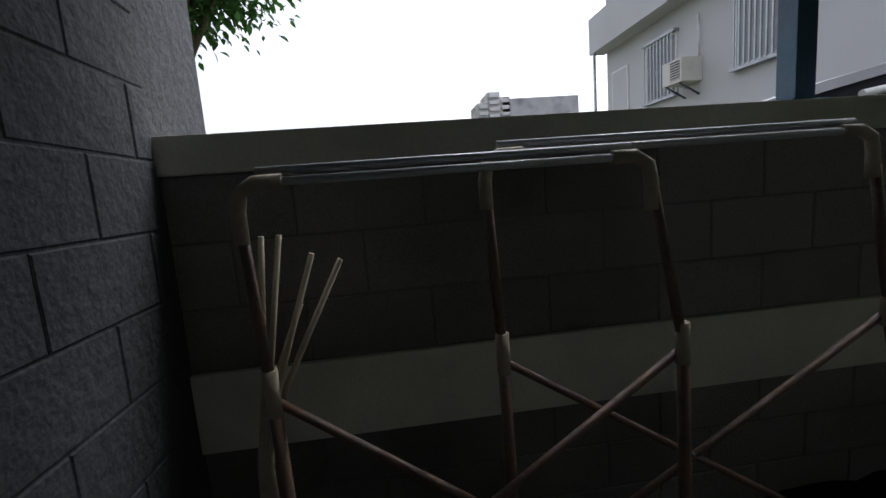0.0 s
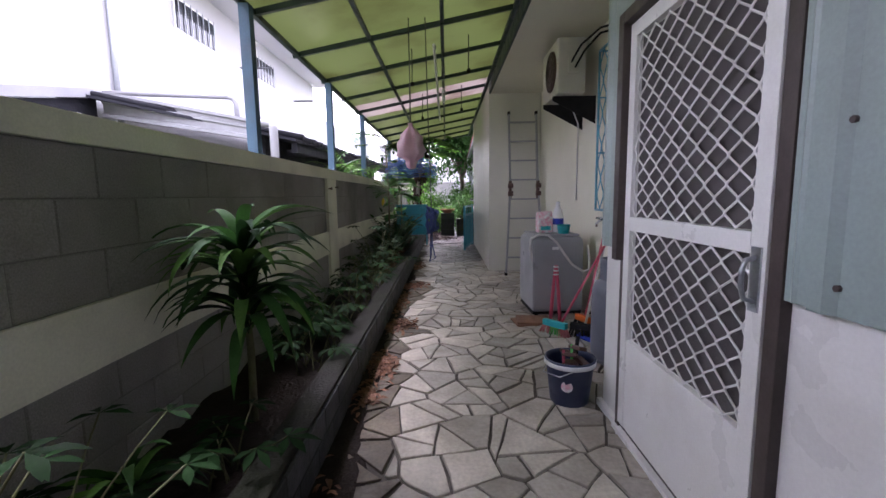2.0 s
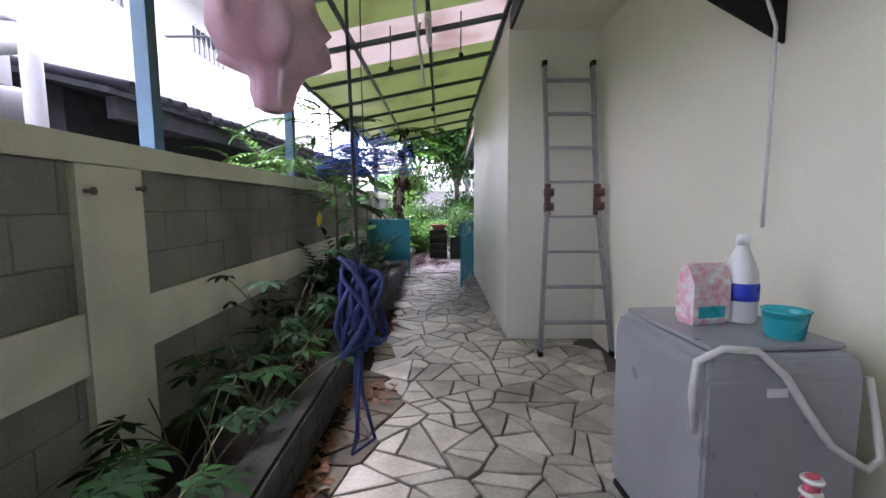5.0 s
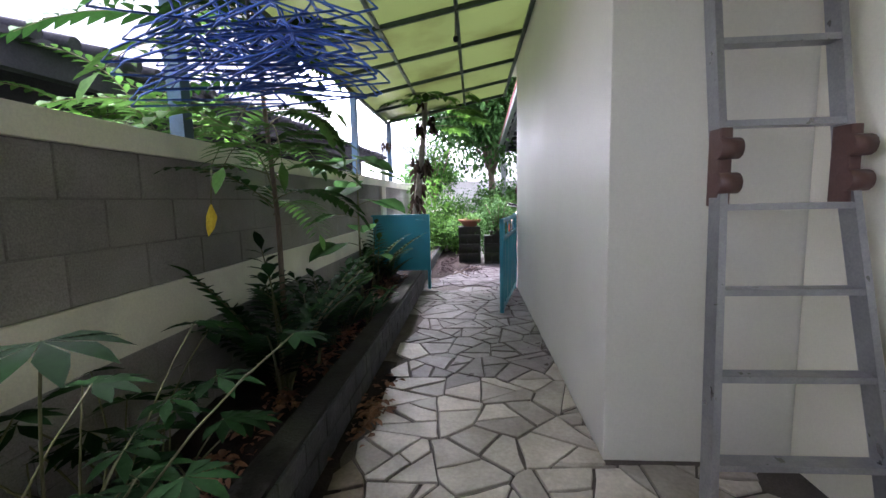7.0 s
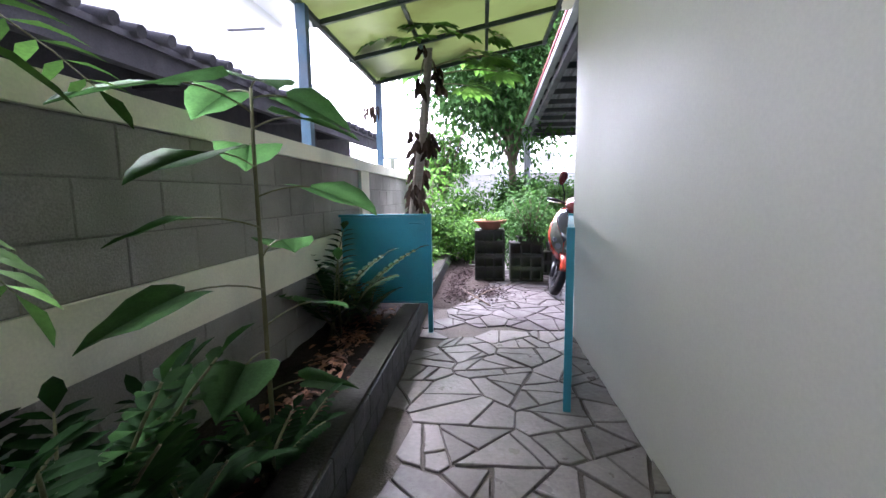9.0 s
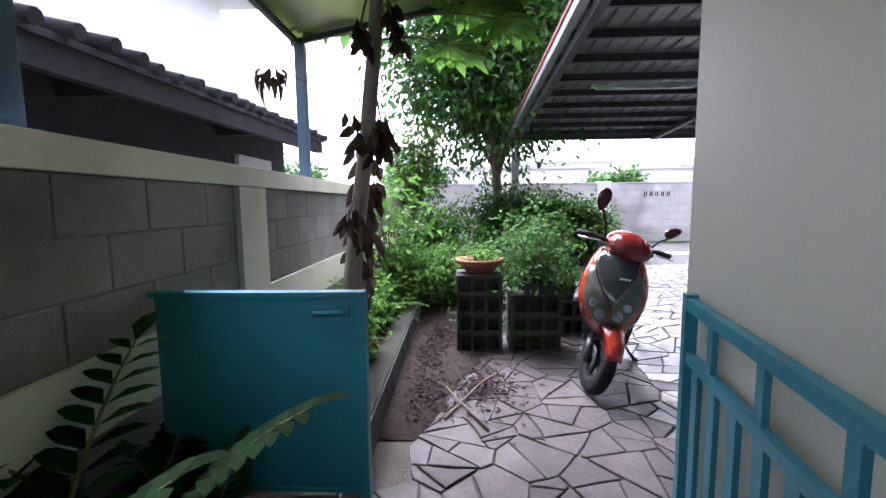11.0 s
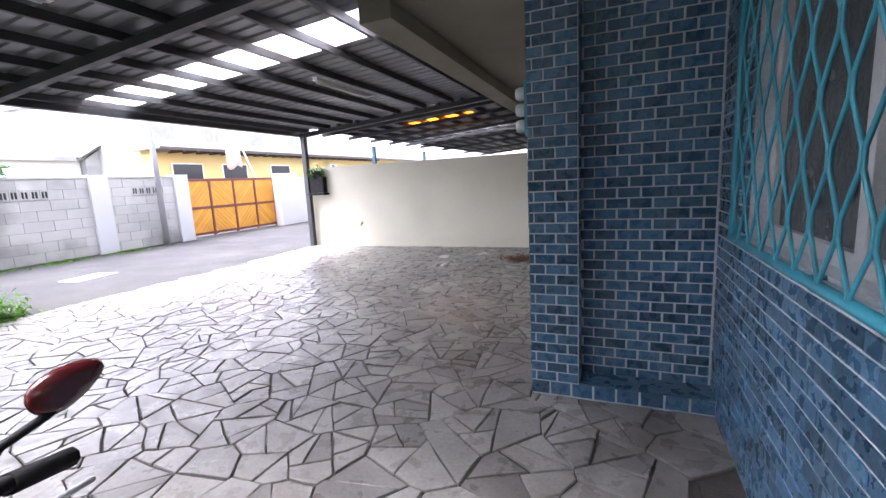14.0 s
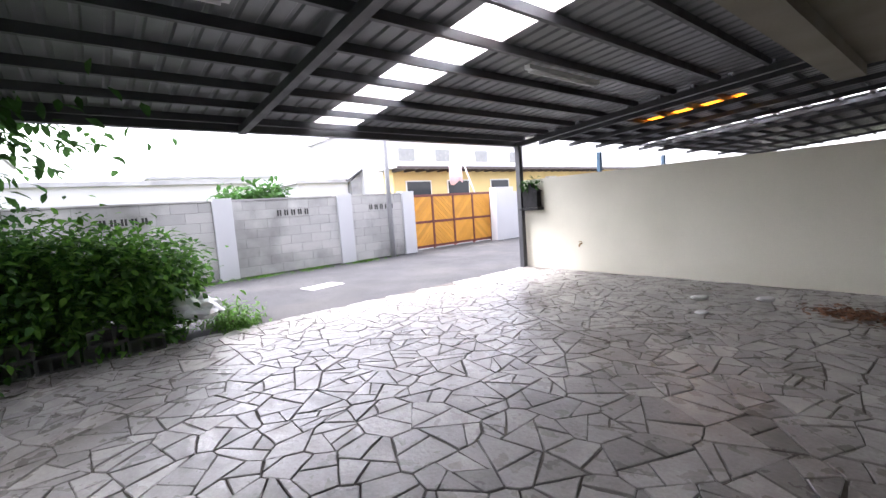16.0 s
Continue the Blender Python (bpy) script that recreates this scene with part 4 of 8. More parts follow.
for z, yy in ((0.25, -0.02), (0.3, 0.02)):
    bm = bmesh.new()
    tube(bm, [(-0.4, yy, z), (-0.47, yy, z + 0.02), (-0.54, yy - 0.05, z + 0.12), (-0.54, -0.22, z + 0.28), (-0.54, -0.3, z + 0.3)], 0.011)
    part("refrigerant_pipe", bm, BLACK, ac, "black insulated pipe")
for x in (-0.225, 0.225):
    bm = bmesh.new()
    loft(bm, [[(x + dx, -0.298, -0.3), (x + dx, -0.298, -0.005), (x + dx, 0.17, -0.005), (x + dx, 0.17, -0.05)] for dx in (-0.008, 0.008)], smooth=False)
    part("bracket", bm, BLACK, ac, "black steel wall bracket")
drain = thing("drain_pipe", "thin white drain pipe down the wall", "pipe", (7.22, -1.66, 1.26))
bm = bmesh.new()
tube(bm, [(0, 0, 0), (0, 0, 0.9), (0.0, 0.06, 1.05), (0.05, 0.12, 1.13)], 0.009)
part("pipe", bm, PVC, drain)

# ladder leaning on the projecting wall
ladder = thing("folding_ladder", "aluminium folding ladder leaning on the wall", "ladder", (9.0, -1.385, 0))
FOOT_X, TOP_X, HI, LO_W, HI_W = 0.0, 0.44, 2.72, 0.66, 0.46


def lad(s, f):
    return Vector((FOOT_X + (TOP_X - FOOT_X) * f, s * (LO_W + (HI_W - LO_W) * min(1, f * 1.9)) / 2, HI * f))


for s in (-1, 1):
    for a, b in ((0.012, 0.52), (0.52, 0.985)):
        bm = bmesh.new()
        for f0, f1 in ((a, (a + b) / 2), ((a + b) / 2, b)):
            p, q = lad(s, f0), lad(s, f1)
            loft(bm, [[c + Vector(d) for d in ((-0.04, -0.014, 0), (0.04, -0.014, 0), (0.04, 0.014, 0), (-0.04, 0.014, 0))] for c in (p, q)], smooth=False)
        part("stile", bm, LADDER_ALU, ladder)
    bm = bmesh.new()
    c = lad(s, 0.52)
    box(bm, c.x - 0.045, c.x + 0.045, c.y - 0.022, c.y + 0.022, c.z - 0.15, c.z + 0.15, bevel=0.01)
    for dz in (-0.06, 0.07):
        rod(bm, (c.x - 0.05, c.y - 0.04, c.z + dz), (c.x - 0.05, c.y + 0.04, c.z + dz), 0.04, seg=14)
    part("hinge", bm, BROWN_PLASTIC, ladder, "brown plastic hinge")
    for f in (0.0, 0.985):
        bm = bmesh.new()
        c = lad(s, f)
        box(bm, c.x - 0.04, c.x + 0.04, c.y - 0.02, c.y + 0.02, c.z - 0.004, c.z + 0.05, bevel=0.006)
        part("end_cap", bm, BLACK, ladder, "black rubber end cap")
for i in range(8):
    f = 0.11 + 0.118 * i
    if abs(f - 0.52) < 0.03:
        f = 0.56
    bm = bmesh.new()
    p, q = lad(-1, f), lad(1, f)
    loft(bm, [[c + Vector(d) for d in ((-0.036, 0, -0.012), (0.036, 0, -0.012), (0.036, 0, 0.012), (-0.036, 0, 0.012))] for c in (p, q)], smooth=False)
    part("rung", bm, LADDER_ALU, ladder)

# window with light blue expanded grille
def grille(parent, axis, a0, a1, z0, z1, depth, mat, rods, frame_r=0.012, rod_r=0.007, per=0.16):
    """Bent upright rods in a frame. axis 'x': spans x at y = depth; axis 'y': spans y at x = depth."""
    def at(u, z, d=0.0):
        return (u, depth + d, z) if axis == "x" else (depth + d, u, z)
    for p, q in ((at(a0, z0), at(a1, z0)), (at(a0, z1), at(a1, z1)), (at(a0, z0), at(a0, z1)), (at(a1, z0), at(a1, z1))):
        bm = bmesh.new()
        rod(bm, p, q, frame_r, seg=8)
        part("frame_bar", bm, mat, parent)
    step = (a1 - a0) / rods
    n = int((z1 - z0) / per)
    for k in range(rods + 1):
        pts = []
        for i in range(n + 1):
            z = z0 + (z1 - z0) * i / n
            s = 1 if (i + k) % 2 else -1
            u = min(max(a0 + step * k + s * step * (0.44 if axis == "x" else 0.42), a0), a1)
            g = per * 0.16
            pts += [at(u, max(z - g, z0), 0.006), at(u, min(z + g, z1), 0.006)]
        bm = bmesh.new()
        tube(bm, pts, rod_r, seg=6)
        part("grille_rod", bm, mat, parent)


WIN = thing("window_1", "barred house window with a light blue grille and dark panes", "window")
tagged(WIN, kind="structure")
grille(WIN, "x", 5.1, 6.48, 1.17, 2.75, -1.64, SKYBLUE, 15, rod_r=0.0058, per=0.15)
for x in (5.1, 6.48):
    for z in (1.17, 1.75, 2.3, 2.75):
        bm = bmesh.new()
        rod(bm, (x, -1.64, z), (x, -1.725, z), 0.008)
        part("grille_stay", bm, SKYBLUE, WIN)
for d in ((5.1, 5.15), (5.78, 5.83), (6.45, 6.5)):
    bm = bmesh.new()
    box(bm, d[0], d[1], -1.86, -1.79, 1.16, 2.72, bevel=0.004)
    part("window_frame", bm, DARK_BROWN, WIN, "dark brown metal frame")
for z in (1.16, 2.2, 2.68):
    bm = bmesh.new()
    box(bm, 5.15, 6.45, -1.858, -1.792, z, z + 0.04)
    part("window_frame", bm, DARK_BROWN, WIN, "dark brown metal frame")
FROST = material("ribbed_window_glass", (0.09, 0.1, 0.1), 0.18, second=(0.05, 0.055, 0.055), scale=3, grain=0.2, grain_scale=50, bump=0.6, bump_scale=45)
for a, b in ((5.15, 5.78), (5.83, 6.45)):
    for z0, z1 in ((1.2, 2.2), (2.24, 2.68)):
        bm = bmesh.new()
        box(bm, a, b, -1.83, -1.822, z0, z1)
        part("pane", bm, FROST, WIN, "dark ribbed glass")
bm = bmesh.new()
box(bm, 5.05, 6.54, -1.72, -1.67, 1.11, 1.15, bevel=0.006)
part("window_sill", bm, CREAM, WIN)

# taps and pipework below the window
taps = thing("water_taps", "row of chrome taps on a pipe under the window", "tap", (5.6, -1.6, 1.1))
CHROME = material("dull_chrome", (0.55, 0.55, 0.56), 0.25, metal=0.95, scale=8, grain=0.05, bump=0.03)
bm = bmesh.new()
rod(bm, (-0.5, 0.06, 0), (0.55, 0.06, 0), 0.012)
part("pipe", bm, CHROME, taps)
for x in (-0.3, 0.05, 0.35):
    bm = bmesh.new()
    rod(bm, (x, 0.06, 0), (x, 0.06, 0.05), 0.012)
    tube(bm, [(x, 0.06, 0.0), (x, 0.1, -0.01), (x, 0.13, -0.04), (x, 0.13, -0.07)], 0.011)
    rod(bm, (x - 0.03, 0.06, 0.055), (x + 0.03, 0.06, 0.055), 0.008)
    part("tap", bm, CHROME, taps)
for x in (-0.45, 0.5):
    bm = bmesh.new()
    rod(bm, (x, -0.12, 0), (x, 0.06, 0), 0.01)
    part("stay", bm, CHROME, taps)

# ---- clothes-drying racks at the start of the passage ----
RUST = material("rusty_steel_pipe", (0.12, 0.1, 0.085), 0.6, second=(0.2, 0.11, 0.06), scale=12, mix=0.8, grain=0.2, bump=0.3)
ELBOW = material("cream_pipe_elbow", (0.42, 0.37, 0.26), 0.55, second=(0.3, 0.26, 0.18), scale=8, grain=0.1, bump=0.1)


def rack(x0, x1, y, top, foot, group, splay):
    r = thing("drying_rack", "pipe drying rack with cream elbow joints and crossed braces", "drying rack", (x0, y, 0), 0, group)
    w = x1 - x0
    for x, d in ((0, 0.02), (w, 0.08)):
        bm = bmesh.new()
        rod(bm, (x, 0, top - 0.05), (x + d, 0, 1.03), 0.013)
        part("upright", bm, RUST, r)
        bm = bmesh.new()
        rod(bm, (x + d, 0, 1.03), (x + d + (splay if x else 0.01), 0.02, foot), 0.016)
        part("leg", bm, RUST, r)
        bm = bmesh.new()
        s = -1 if x else 1
        tube(bm, [(x + s * 0.1, 0, top), (x + s * 0.04, 0, top), (x + s * 0.008, 0, top - 0.02), (x, 0, top - 0.06), (x, 0, top - 0.13)], 0.017)
        part("elbow", bm, ELBOW, r, "cream plastic elbow")
        bm = bmesh.new()
        rod(bm, (x + d, 0, 0.97), (x + d, 0, 1.08), 0.018)
        part("sleeve", bm, ELBOW, r, "cream plastic sleeve")
    for dy, dz in ((0, 0), (0.02, 0.025)):
        bm = bmesh.new()
        rod(bm, (0.04, dy, top + dz), (w - 0.04, dy, top + dz), 0.01)
        part("top_rail", bm, ALU, r, "thin steel top rail")
    for a, b in ((0.02, w), (w + 0.08, 0)):
        bm = bmesh.new()
        rod(bm, (a, 0.012 if a else -0.012, 1.0), (b, 0.012 if a else -0.012, foot + 0.1), 0.011)
        part("brace", bm, RUST, r)
    return r


rack(0.07, 1.02, 0.92, 1.5, 0.21, "drying racks by the wall", 0.03)
rack(0.63, 1.71, 0.99, 1.53, 0.21, "drying racks by the wall", 0.2)
sticks = thing("bamboo_sticks", "bundle of bleached bamboo sticks leaning on the rack", "sticks", (0.0, 0.96, 0.21))
for i, (dx, top) in enumerate(((0.09, 1.17), (0.13, 1.17), (0.2, 1.12), (0.265, 1.1), (0.16, 1.0))):
    bm = bmesh.new()
    tube(bm, [(0.012 * i, 0.01 * i, 0), (0.02 + 0.006 * i, 0.02, 0.6), (0.025 + dx * 0.3, 0.025, 0.8), (dx, 0.03, top)], 0.009, taper=0.007)
    part("stick", bm, ELBOW, sticks)

# ---- things hanging under the green roof ----
ROPE = material("dark_cord", (0.05, 0.05, 0.055), 0.8, scale=20, grain=0.2, bump=0.2)
BLUE_CORD = material("dark_blue_cord", (0.02, 0.035, 0.13), 0.7, scale=20, grain=0.2, bump=0.2)
BLUE_WIRE = material("blue_coated_wire", (0.03, 0.1, 0.42), 0.4, scale=10, grain=0.08, bump=0.05)
for i, (x, y) in enumerate(((7.2, 0.3), (7.15, -0.36), (9.4, 0.3), (9.4, -0.36), (11.4, -0.06))):
    h = thing("hanging_hook", "dark cord with a hook under the translucent roof", "hook", (x, y, roof_z(y) - 0.03), 0, "roof hooks")
    bm = bmesh.new()
    tube(bm, [(0, 0, 0.02), (0.005, 0, -0.18), (0, 0.005, -0.36)], 0.006, seg=6)
    part("cord", bm, ROPE, h)
    bm = bmesh.new()
    lathe(bm, [(0.01, -0.4), (0.024, -0.39), (0.024, -0.36), (0.01, -0.35)], 10)
    part("pulley", bm, BLACK, h)
pole = thing("drying_pole", "white drying pole hung along the roof", "drying pole", (0, 0.02, 2.78))
bm = bmesh.new()
rod(bm, (6.3, 0, 0), (10.4, 0, 0), 0.014)
part("pole", bm, ALU, pole)
for x in (7.2, 9.4):
    bm = bmesh.new()
    tube(bm, [(x, 0, 0.0), (x + 0.01, 0.01, 0.15), (x, 0, 0.29)], 0.006, seg=6)
    part("sling", bm, ROPE, pole)
lamp = thing("tube_lamp", "white fluorescent tube lamp under the translucent roof", "lamp", (9.4, -0.06, 2.98))
bm = bmesh.new()
box(bm, -0.32, 0.32, -0.03, 0.03, 0.0, 0.05, bevel=0.008)
part("housing", bm, WHITE_PLASTIC, lamp)
bm = bmesh.new()
rod(bm, (-0.3, 0, -0.018), (0.3, 0, -0.018), 0.014)
part("tube", bm, WHITE_PLASTIC, lamp)

bag = thing("plastic_bag", "crumpled pale pink plastic bag hanging from a cord", "bag", (6.35, 0.265, 1.61))
bm = bmesh.new()
secs = []
for z, r in ((0.0, 0.03), (0.02, 0.06), (0.08, 0.065), (0.14, 0.075), (0.17, 0.12), (0.2, 0.165), (0.26, 0.18), (0.32, 0.175), (0.38, 0.16), (0.44, 0.14), (0.5, 0.11), (0.56, 0.075), (0.6, 0.04), (0.63, 0.025), (0.66, 0.035)):
    r, z = r * 0.7, z * 0.68
    secs.append([(r * (1 + 0.2 * math.sin(5 * a + 7 * z) + 0.75 * noise.noise((math.cos(a) * 2.2, math.sin(a) * 2.2, z * 5)) + 0.35 * noise.noise((math.cos(a) * 6, math.sin(a) * 6, z * 14))) * math.cos(a),
                  r * (1 + 0.75 * noise.noise((math.sin(a) * 2.2, 3 + math.cos(a) * 2.2, z * 5)) + 0.35 * noise.noise((math.cos(a) * 6, 4 + math.sin(a) * 6, z * 14))) * math.sin(a), z)
                 for a in (2 * math.pi * k / 18 for k in range(30))])
loft(bm, secs)
part("film", bm, PALE_PINK, bag)
bm = bmesh.new()
tube(bm, [(0, 0, 0.38), (0.01, 0, 0.85), (0, 0, 1.44)], 0.005, seg=6)
part("cord", bm, ROPE, bag)

hang = thing("hanger_bunch", "dense bunch of blue wire clothes hangers on a cord", "clothes hangers", (8.745, 0.46, 1.63))
rnd = random.Random(21)
for i in range(40):
    bm = bmesh.new()
    tilt_m = pose(rnd.uniform(-0.12, 0.16), rnd.uniform(-0.2, 0.2), rnd.uniform(0.0, 0.2), rnd.uniform(84, 97), rnd.uniform(-7, 7), rnd.uniform(70, 110))
    tri = [(-0.2, 0, 0), (0.2, 0, 0), (0.17, 0.035, 0), (0.02, 0.1, 0), (0, 0.12, 0), (0.012, 0.16, 0), (0.03, 0.17, 0)]
    tri2 = [(-0.2, 0, 0), (-0.17, 0.035, 0), (-0.02, 0.1, 0), (0, 0.12, 0)]
    for t in (tri, tri2):
        tube(bm, [tilt_m @ Vector((a * 1.15, b, c)) for a, b, c in t], 0.0035, seg=4)
    part("hanger", bm, BLUE_WIRE, hang)
bm = bmesh.new()
tube(bm, [(0, 0, 0.2), (0, 0.005, 0.8), (0, 0, 1.41)], 0.005, seg=6)
part("cord", bm, ROPE, hang)
rope = thing("rope_bundle", "dark blue rope bundle hanging beside the planter", "rope", (6.4, 0.075, 0.24))
rnd = random.Random(5)
for k in range(9):
    bm = bmesh.new()
    o = rnd.uniform(0.01, 0.06)
    lo = rnd.uniform(0.7, 0.76)
    pts = [(o * math.cos(a) * 0.9, o * math.sin(a * 2 + k) * 0.8 + 0.01 * k - 0.04, 0.85 + (0.85 - lo) * math.sin(a)) for a in (2 * math.pi * i / 14 for i in range(15))]
    tube(bm, pts, 0.008, seg=5)
    part("coil", bm, BLUE_CORD, rope)
for k in range(2):
    bm = bmesh.new()
    tube(bm, [(0, 0.01 * k, 0.75), (0.01, 0.02 * k, 0.6), (0.03, -0.03 + 0.05 * k, 0.45), (0.0, 0.03, 0.42), (-0.03, 0.01, 0.5), (-0.01, 0, 0.72)], 0.006, seg=5)
    part("tail", bm, BLUE_CORD, rope)
bm = bmesh.new()
tube(bm, [(0, 0, 0.95), (0.0, 0.02, 2.0), (0, 0.03, 2.83)], 0.005, seg=6)
part("cord", bm, ROPE, rope)

# ---- turquoise gate leaves ----
leaf_a = thing("gate_leaf", "turquoise sheet steel gate leaf standing open over the planter", "gate", (13.68, 0.49, 0), 0, "garden gate")
bm = bmesh.new()
box(bm, 0.0, 0.028, 0.0, 0.8, 0.3, 1.085, bevel=0.006)
part("panel", bm, TURQ, leaf_a)
for d in ((-0.012, 0.045, -0.04, 0.0, -0.006, 1.11), (-0.01, 0.042, 0.0, 0.82, 1.086, 1.11), (-0.012, 0.04, 0.0, 0.82, 0.285, 0.3)):
    bm = bmesh.new()
    box(bm, *d, bevel=0.004)
    part("frame_bar", bm, TURQ, leaf_a)
bm = bmesh.new()
rod(bm, (-0.02, 0.03, 1.03), (-0.02, 0.16, 1.03), 0.009)
box(bm, -0.014, -0.001, 0.02, 0.07, 1.01, 1.05)
part("bolt", bm, TURQ, leaf_a, "sliding bolt")
ang = math.degrees(math.atan2(-0.51 + 0.8, 12.12 - 13.6))
leaf_b = thing("gate_leaf", "turquoise steel gate leaf with upright slats, folded back along the wall", "gate", (13.7, -0.79, 0), ang, "garden gate")
L = 1.5
for nm, d in (("frame_bar", (0, L, -0.02, 0.02, 1.04, 1.085)), ("frame_bar", (0, L, -0.02, 0.02, 0.05, 0.1)), ("frame_bar", (0, L, -0.016, 0.016, 0.84, 0.88)),
              ("stile", (0, 0.045, -0.022, 0.022, -0.004, 1.1)), ("stile", (L - 0.045, L, -0.022, 0.022, 0.02, 1.09))):
    bm = bmesh.new()
    box(bm, *d, bevel=0.004)
    part(nm, bm, TURQ, leaf_b)
for i in range(9):
    x = 0.13 + i * (L - 0.26) / 8
    bm = bmesh.new()
    box(bm, x - 0.028, x + 0.028, -0.009, 0.009, 0.1, 0.84)
    part("slat", bm, TURQ, leaf_b)
for i in range(4):
    x = 0.25 + i * (L - 0.5) / 3
    bm = bmesh.new()
    box(bm, x - 0.02, x + 0.02, -0.009, 0.009, 0.88, 1.04)
    part("slat", bm, TURQ, leaf_b)

# ---- front window grille ----
WIN2 = thing("window_2", "front window with a turquoise bent-rod grille", "window")
tagged(WIN2, kind="structure")
grille(WIN2, "y", -3.57, -1.83, 1.19, 2.78, 13.86, TURQ, 20, frame_r=0.018, rod_r=0.0065, per=0.165)
for y in (-3.57, -2.7, -1.83):
    for z in (1.19, 2.78):
        bm = bmesh.new()
        rod(bm, (13.86, y, z), (13.79, y, z), 0.01)
        part("grille_stay", bm, TURQ, WIN2)
for a in (-3.55, -2.73, -1.91):
    bm = bmesh.new()
    box(bm, 13.66, 13.73, a, a + 0.06, 1.2, 2.75, bevel=0.004)
    part("window_frame", bm, ALU, WIN2, "aluminium frame")
for z in (1.2, 2.69):
    bm = bmesh.new()
    box(bm, 13.662, 13.728, -3.49, -1.91, z, z + 0.06)
    part("window_frame", bm, ALU, WIN2, "aluminium frame")
for a, b in ((-3.49, -2.73), (-2.67, -1.91)):
    bm = bmesh.new()
    box(bm, 13.69, 13.697, a, b, 1.26, 2.69)
    part("pane", bm, FROST, WIN2, "dark glass")
bm = bmesh.new()
box(bm, 13.74, 13.83, -3.56, -1.84, 1.15, 1.185, bevel=0.004)
part("window_sill", bm, BRICK_JOINT, WIN2)

# ---- scooter ----
RED = material("orange_red_scooter_paint", (0.36, 0.034, 0.014), 0.24, second=(0.28, 0.026, 0.012), scale=3, grain=0.04, bump=0.02, coat=0.6)
DARK_RED = material("dark_red_scooter_paint", (0.09, 0.012, 0.013), 0.25, scale=3, grain=0.04, bump=0.02, coat=0.5)
COWL_RED = material("deep_red_scooter_paint", (0.2, 0.02, 0.018), 0.25, scale=3, grain=0.04, bump=0.02, coat=0.4)
SILVER = material("silver_scooter_paint", (0.42, 0.43, 0.46), 0.3, metal=0.6, scale=3, grain=0.04, bump=0.02)
CHARCOAL = material("charcoal_scooter_panel", (0.03, 0.032, 0.038), 0.35, scale=3, grain=0.05, bump=0.02)
NOSE = material("glossy_charcoal_scooter_panel", (0.035, 0.037, 0.044), 0.12, scale=3, grain=0.04, bump=0.01, coat=1.0, rough_var=0.03)
LENS = material("clear_lamp_lens", (0.085, 0.09, 0.07), 0.12, second=(0.17, 0.175, 0.14), scale=14, grain=0.1, bump=0.02, rough_var=0.05)
scooter = thing("motor_scooter", "orange-red motor scooter with silver apron on its side stand", "scooter")
scooter.matrix_basis = pose(15.22, -0.94, 0.006, 0, 0, -21) @ pose(0, 0, 0, 7.5, 0, 0) @ Matrix.Scale(1.04, 4)

for x, nm in ((0.0, "front_wheel"), (1.28, "rear_wheel")):
    bm = bmesh.new()
    m = pose(x, 0, 0.25, 90, 0, 0)
    lathe(bm, [(0.165, -0.045), (0.215, -0.05), (0.245, -0.032), (0.252, 0.0), (0.245, 0.032), (0.215, 0.05), (0.165, 0.045), (0.165, -0.045)], 36, m)
    tyre = part(nm, bm, BLACK, scooter, "black rubber tyre")
    bm = bmesh.new()
    lathe(bm, [(0.14, -0.03), (0.172, -0.046), (0.172, 0.046), (0.14, 0.03), (0.14, -0.03)], 28, m)
    lathe(bm, [(0.0, -0.05), (0.04, -0.05), (0.04, 0.05), (0.0, 0.05)], 14, m)
    for k in range(5):
        a = 2 * math.pi * k / 5
        rod(bm, (x + 0.03 * math.cos(a), 0, 0.25 + 0.03 * math.sin(a)), (x + 0.15 * math.cos(a), 0, 0.25 + 0.15 * math.sin(a)), 0.014, seg=6)
    part("rim", bm, CHARCOAL, tyre, "dark alloy rim")
    bm = bmesh.new()
    m2 = pose(x, 0.055, 0.25, 90, 0, 0)
    lathe(bm, [(0.05, 0), (0.095, 0), (0.095, 0.004), (0.05, 0.004), (0.05, 0)], 24, m2)
    part("brake_disc", bm, GREY_STEEL, tyre, "dark steel brake disc")
for s in (-1, 1):
    bm = bmesh.new()
    rod(bm, (0.0, s * 0.075, 0.25), (0.17, s * 0.06, 0.62), 0.018)
    rod(bm, (0.0, s * 0.075, 0.2), (0.06, s * 0.072, 0.37), 0.026)
    part("fork_leg", bm, CHARCOAL, scooter)
bm = bmesh.new()
secs = []
for k in range(13):
    a = radians(22 + 118 * k / 12)
    cx, cz = -math.cos(a) * 0.285, 0.25 + math.sin(a) * 0.285
    w = 0.075 - 0.03 * abs(k / 12 - 0.5) * 2 * (1 if k < 6 else 0.2)
    nx, nz = -math.cos(a), math.sin(a)
    secs.append([(cx - nx * 0.035, -w - 0.012, cz - nz * 0.035), (cx, -w, cz), (cx + nx * 0.022, 0, cz + nz * 0.022), (cx, w, cz), (cx - nx * 0.035, w + 0.012, cz - nz * 0.035),
                 (cx - nx * 0.012, w - 0.004, cz - nz * 0.012), (cx + nx * 0.012, 0, cz + nz * 0.012), (cx - nx * 0.012, -w + 0.004, cz - nz * 0.012)])
loft(bm, secs)
part("front_fender", bm, RED, scooter)


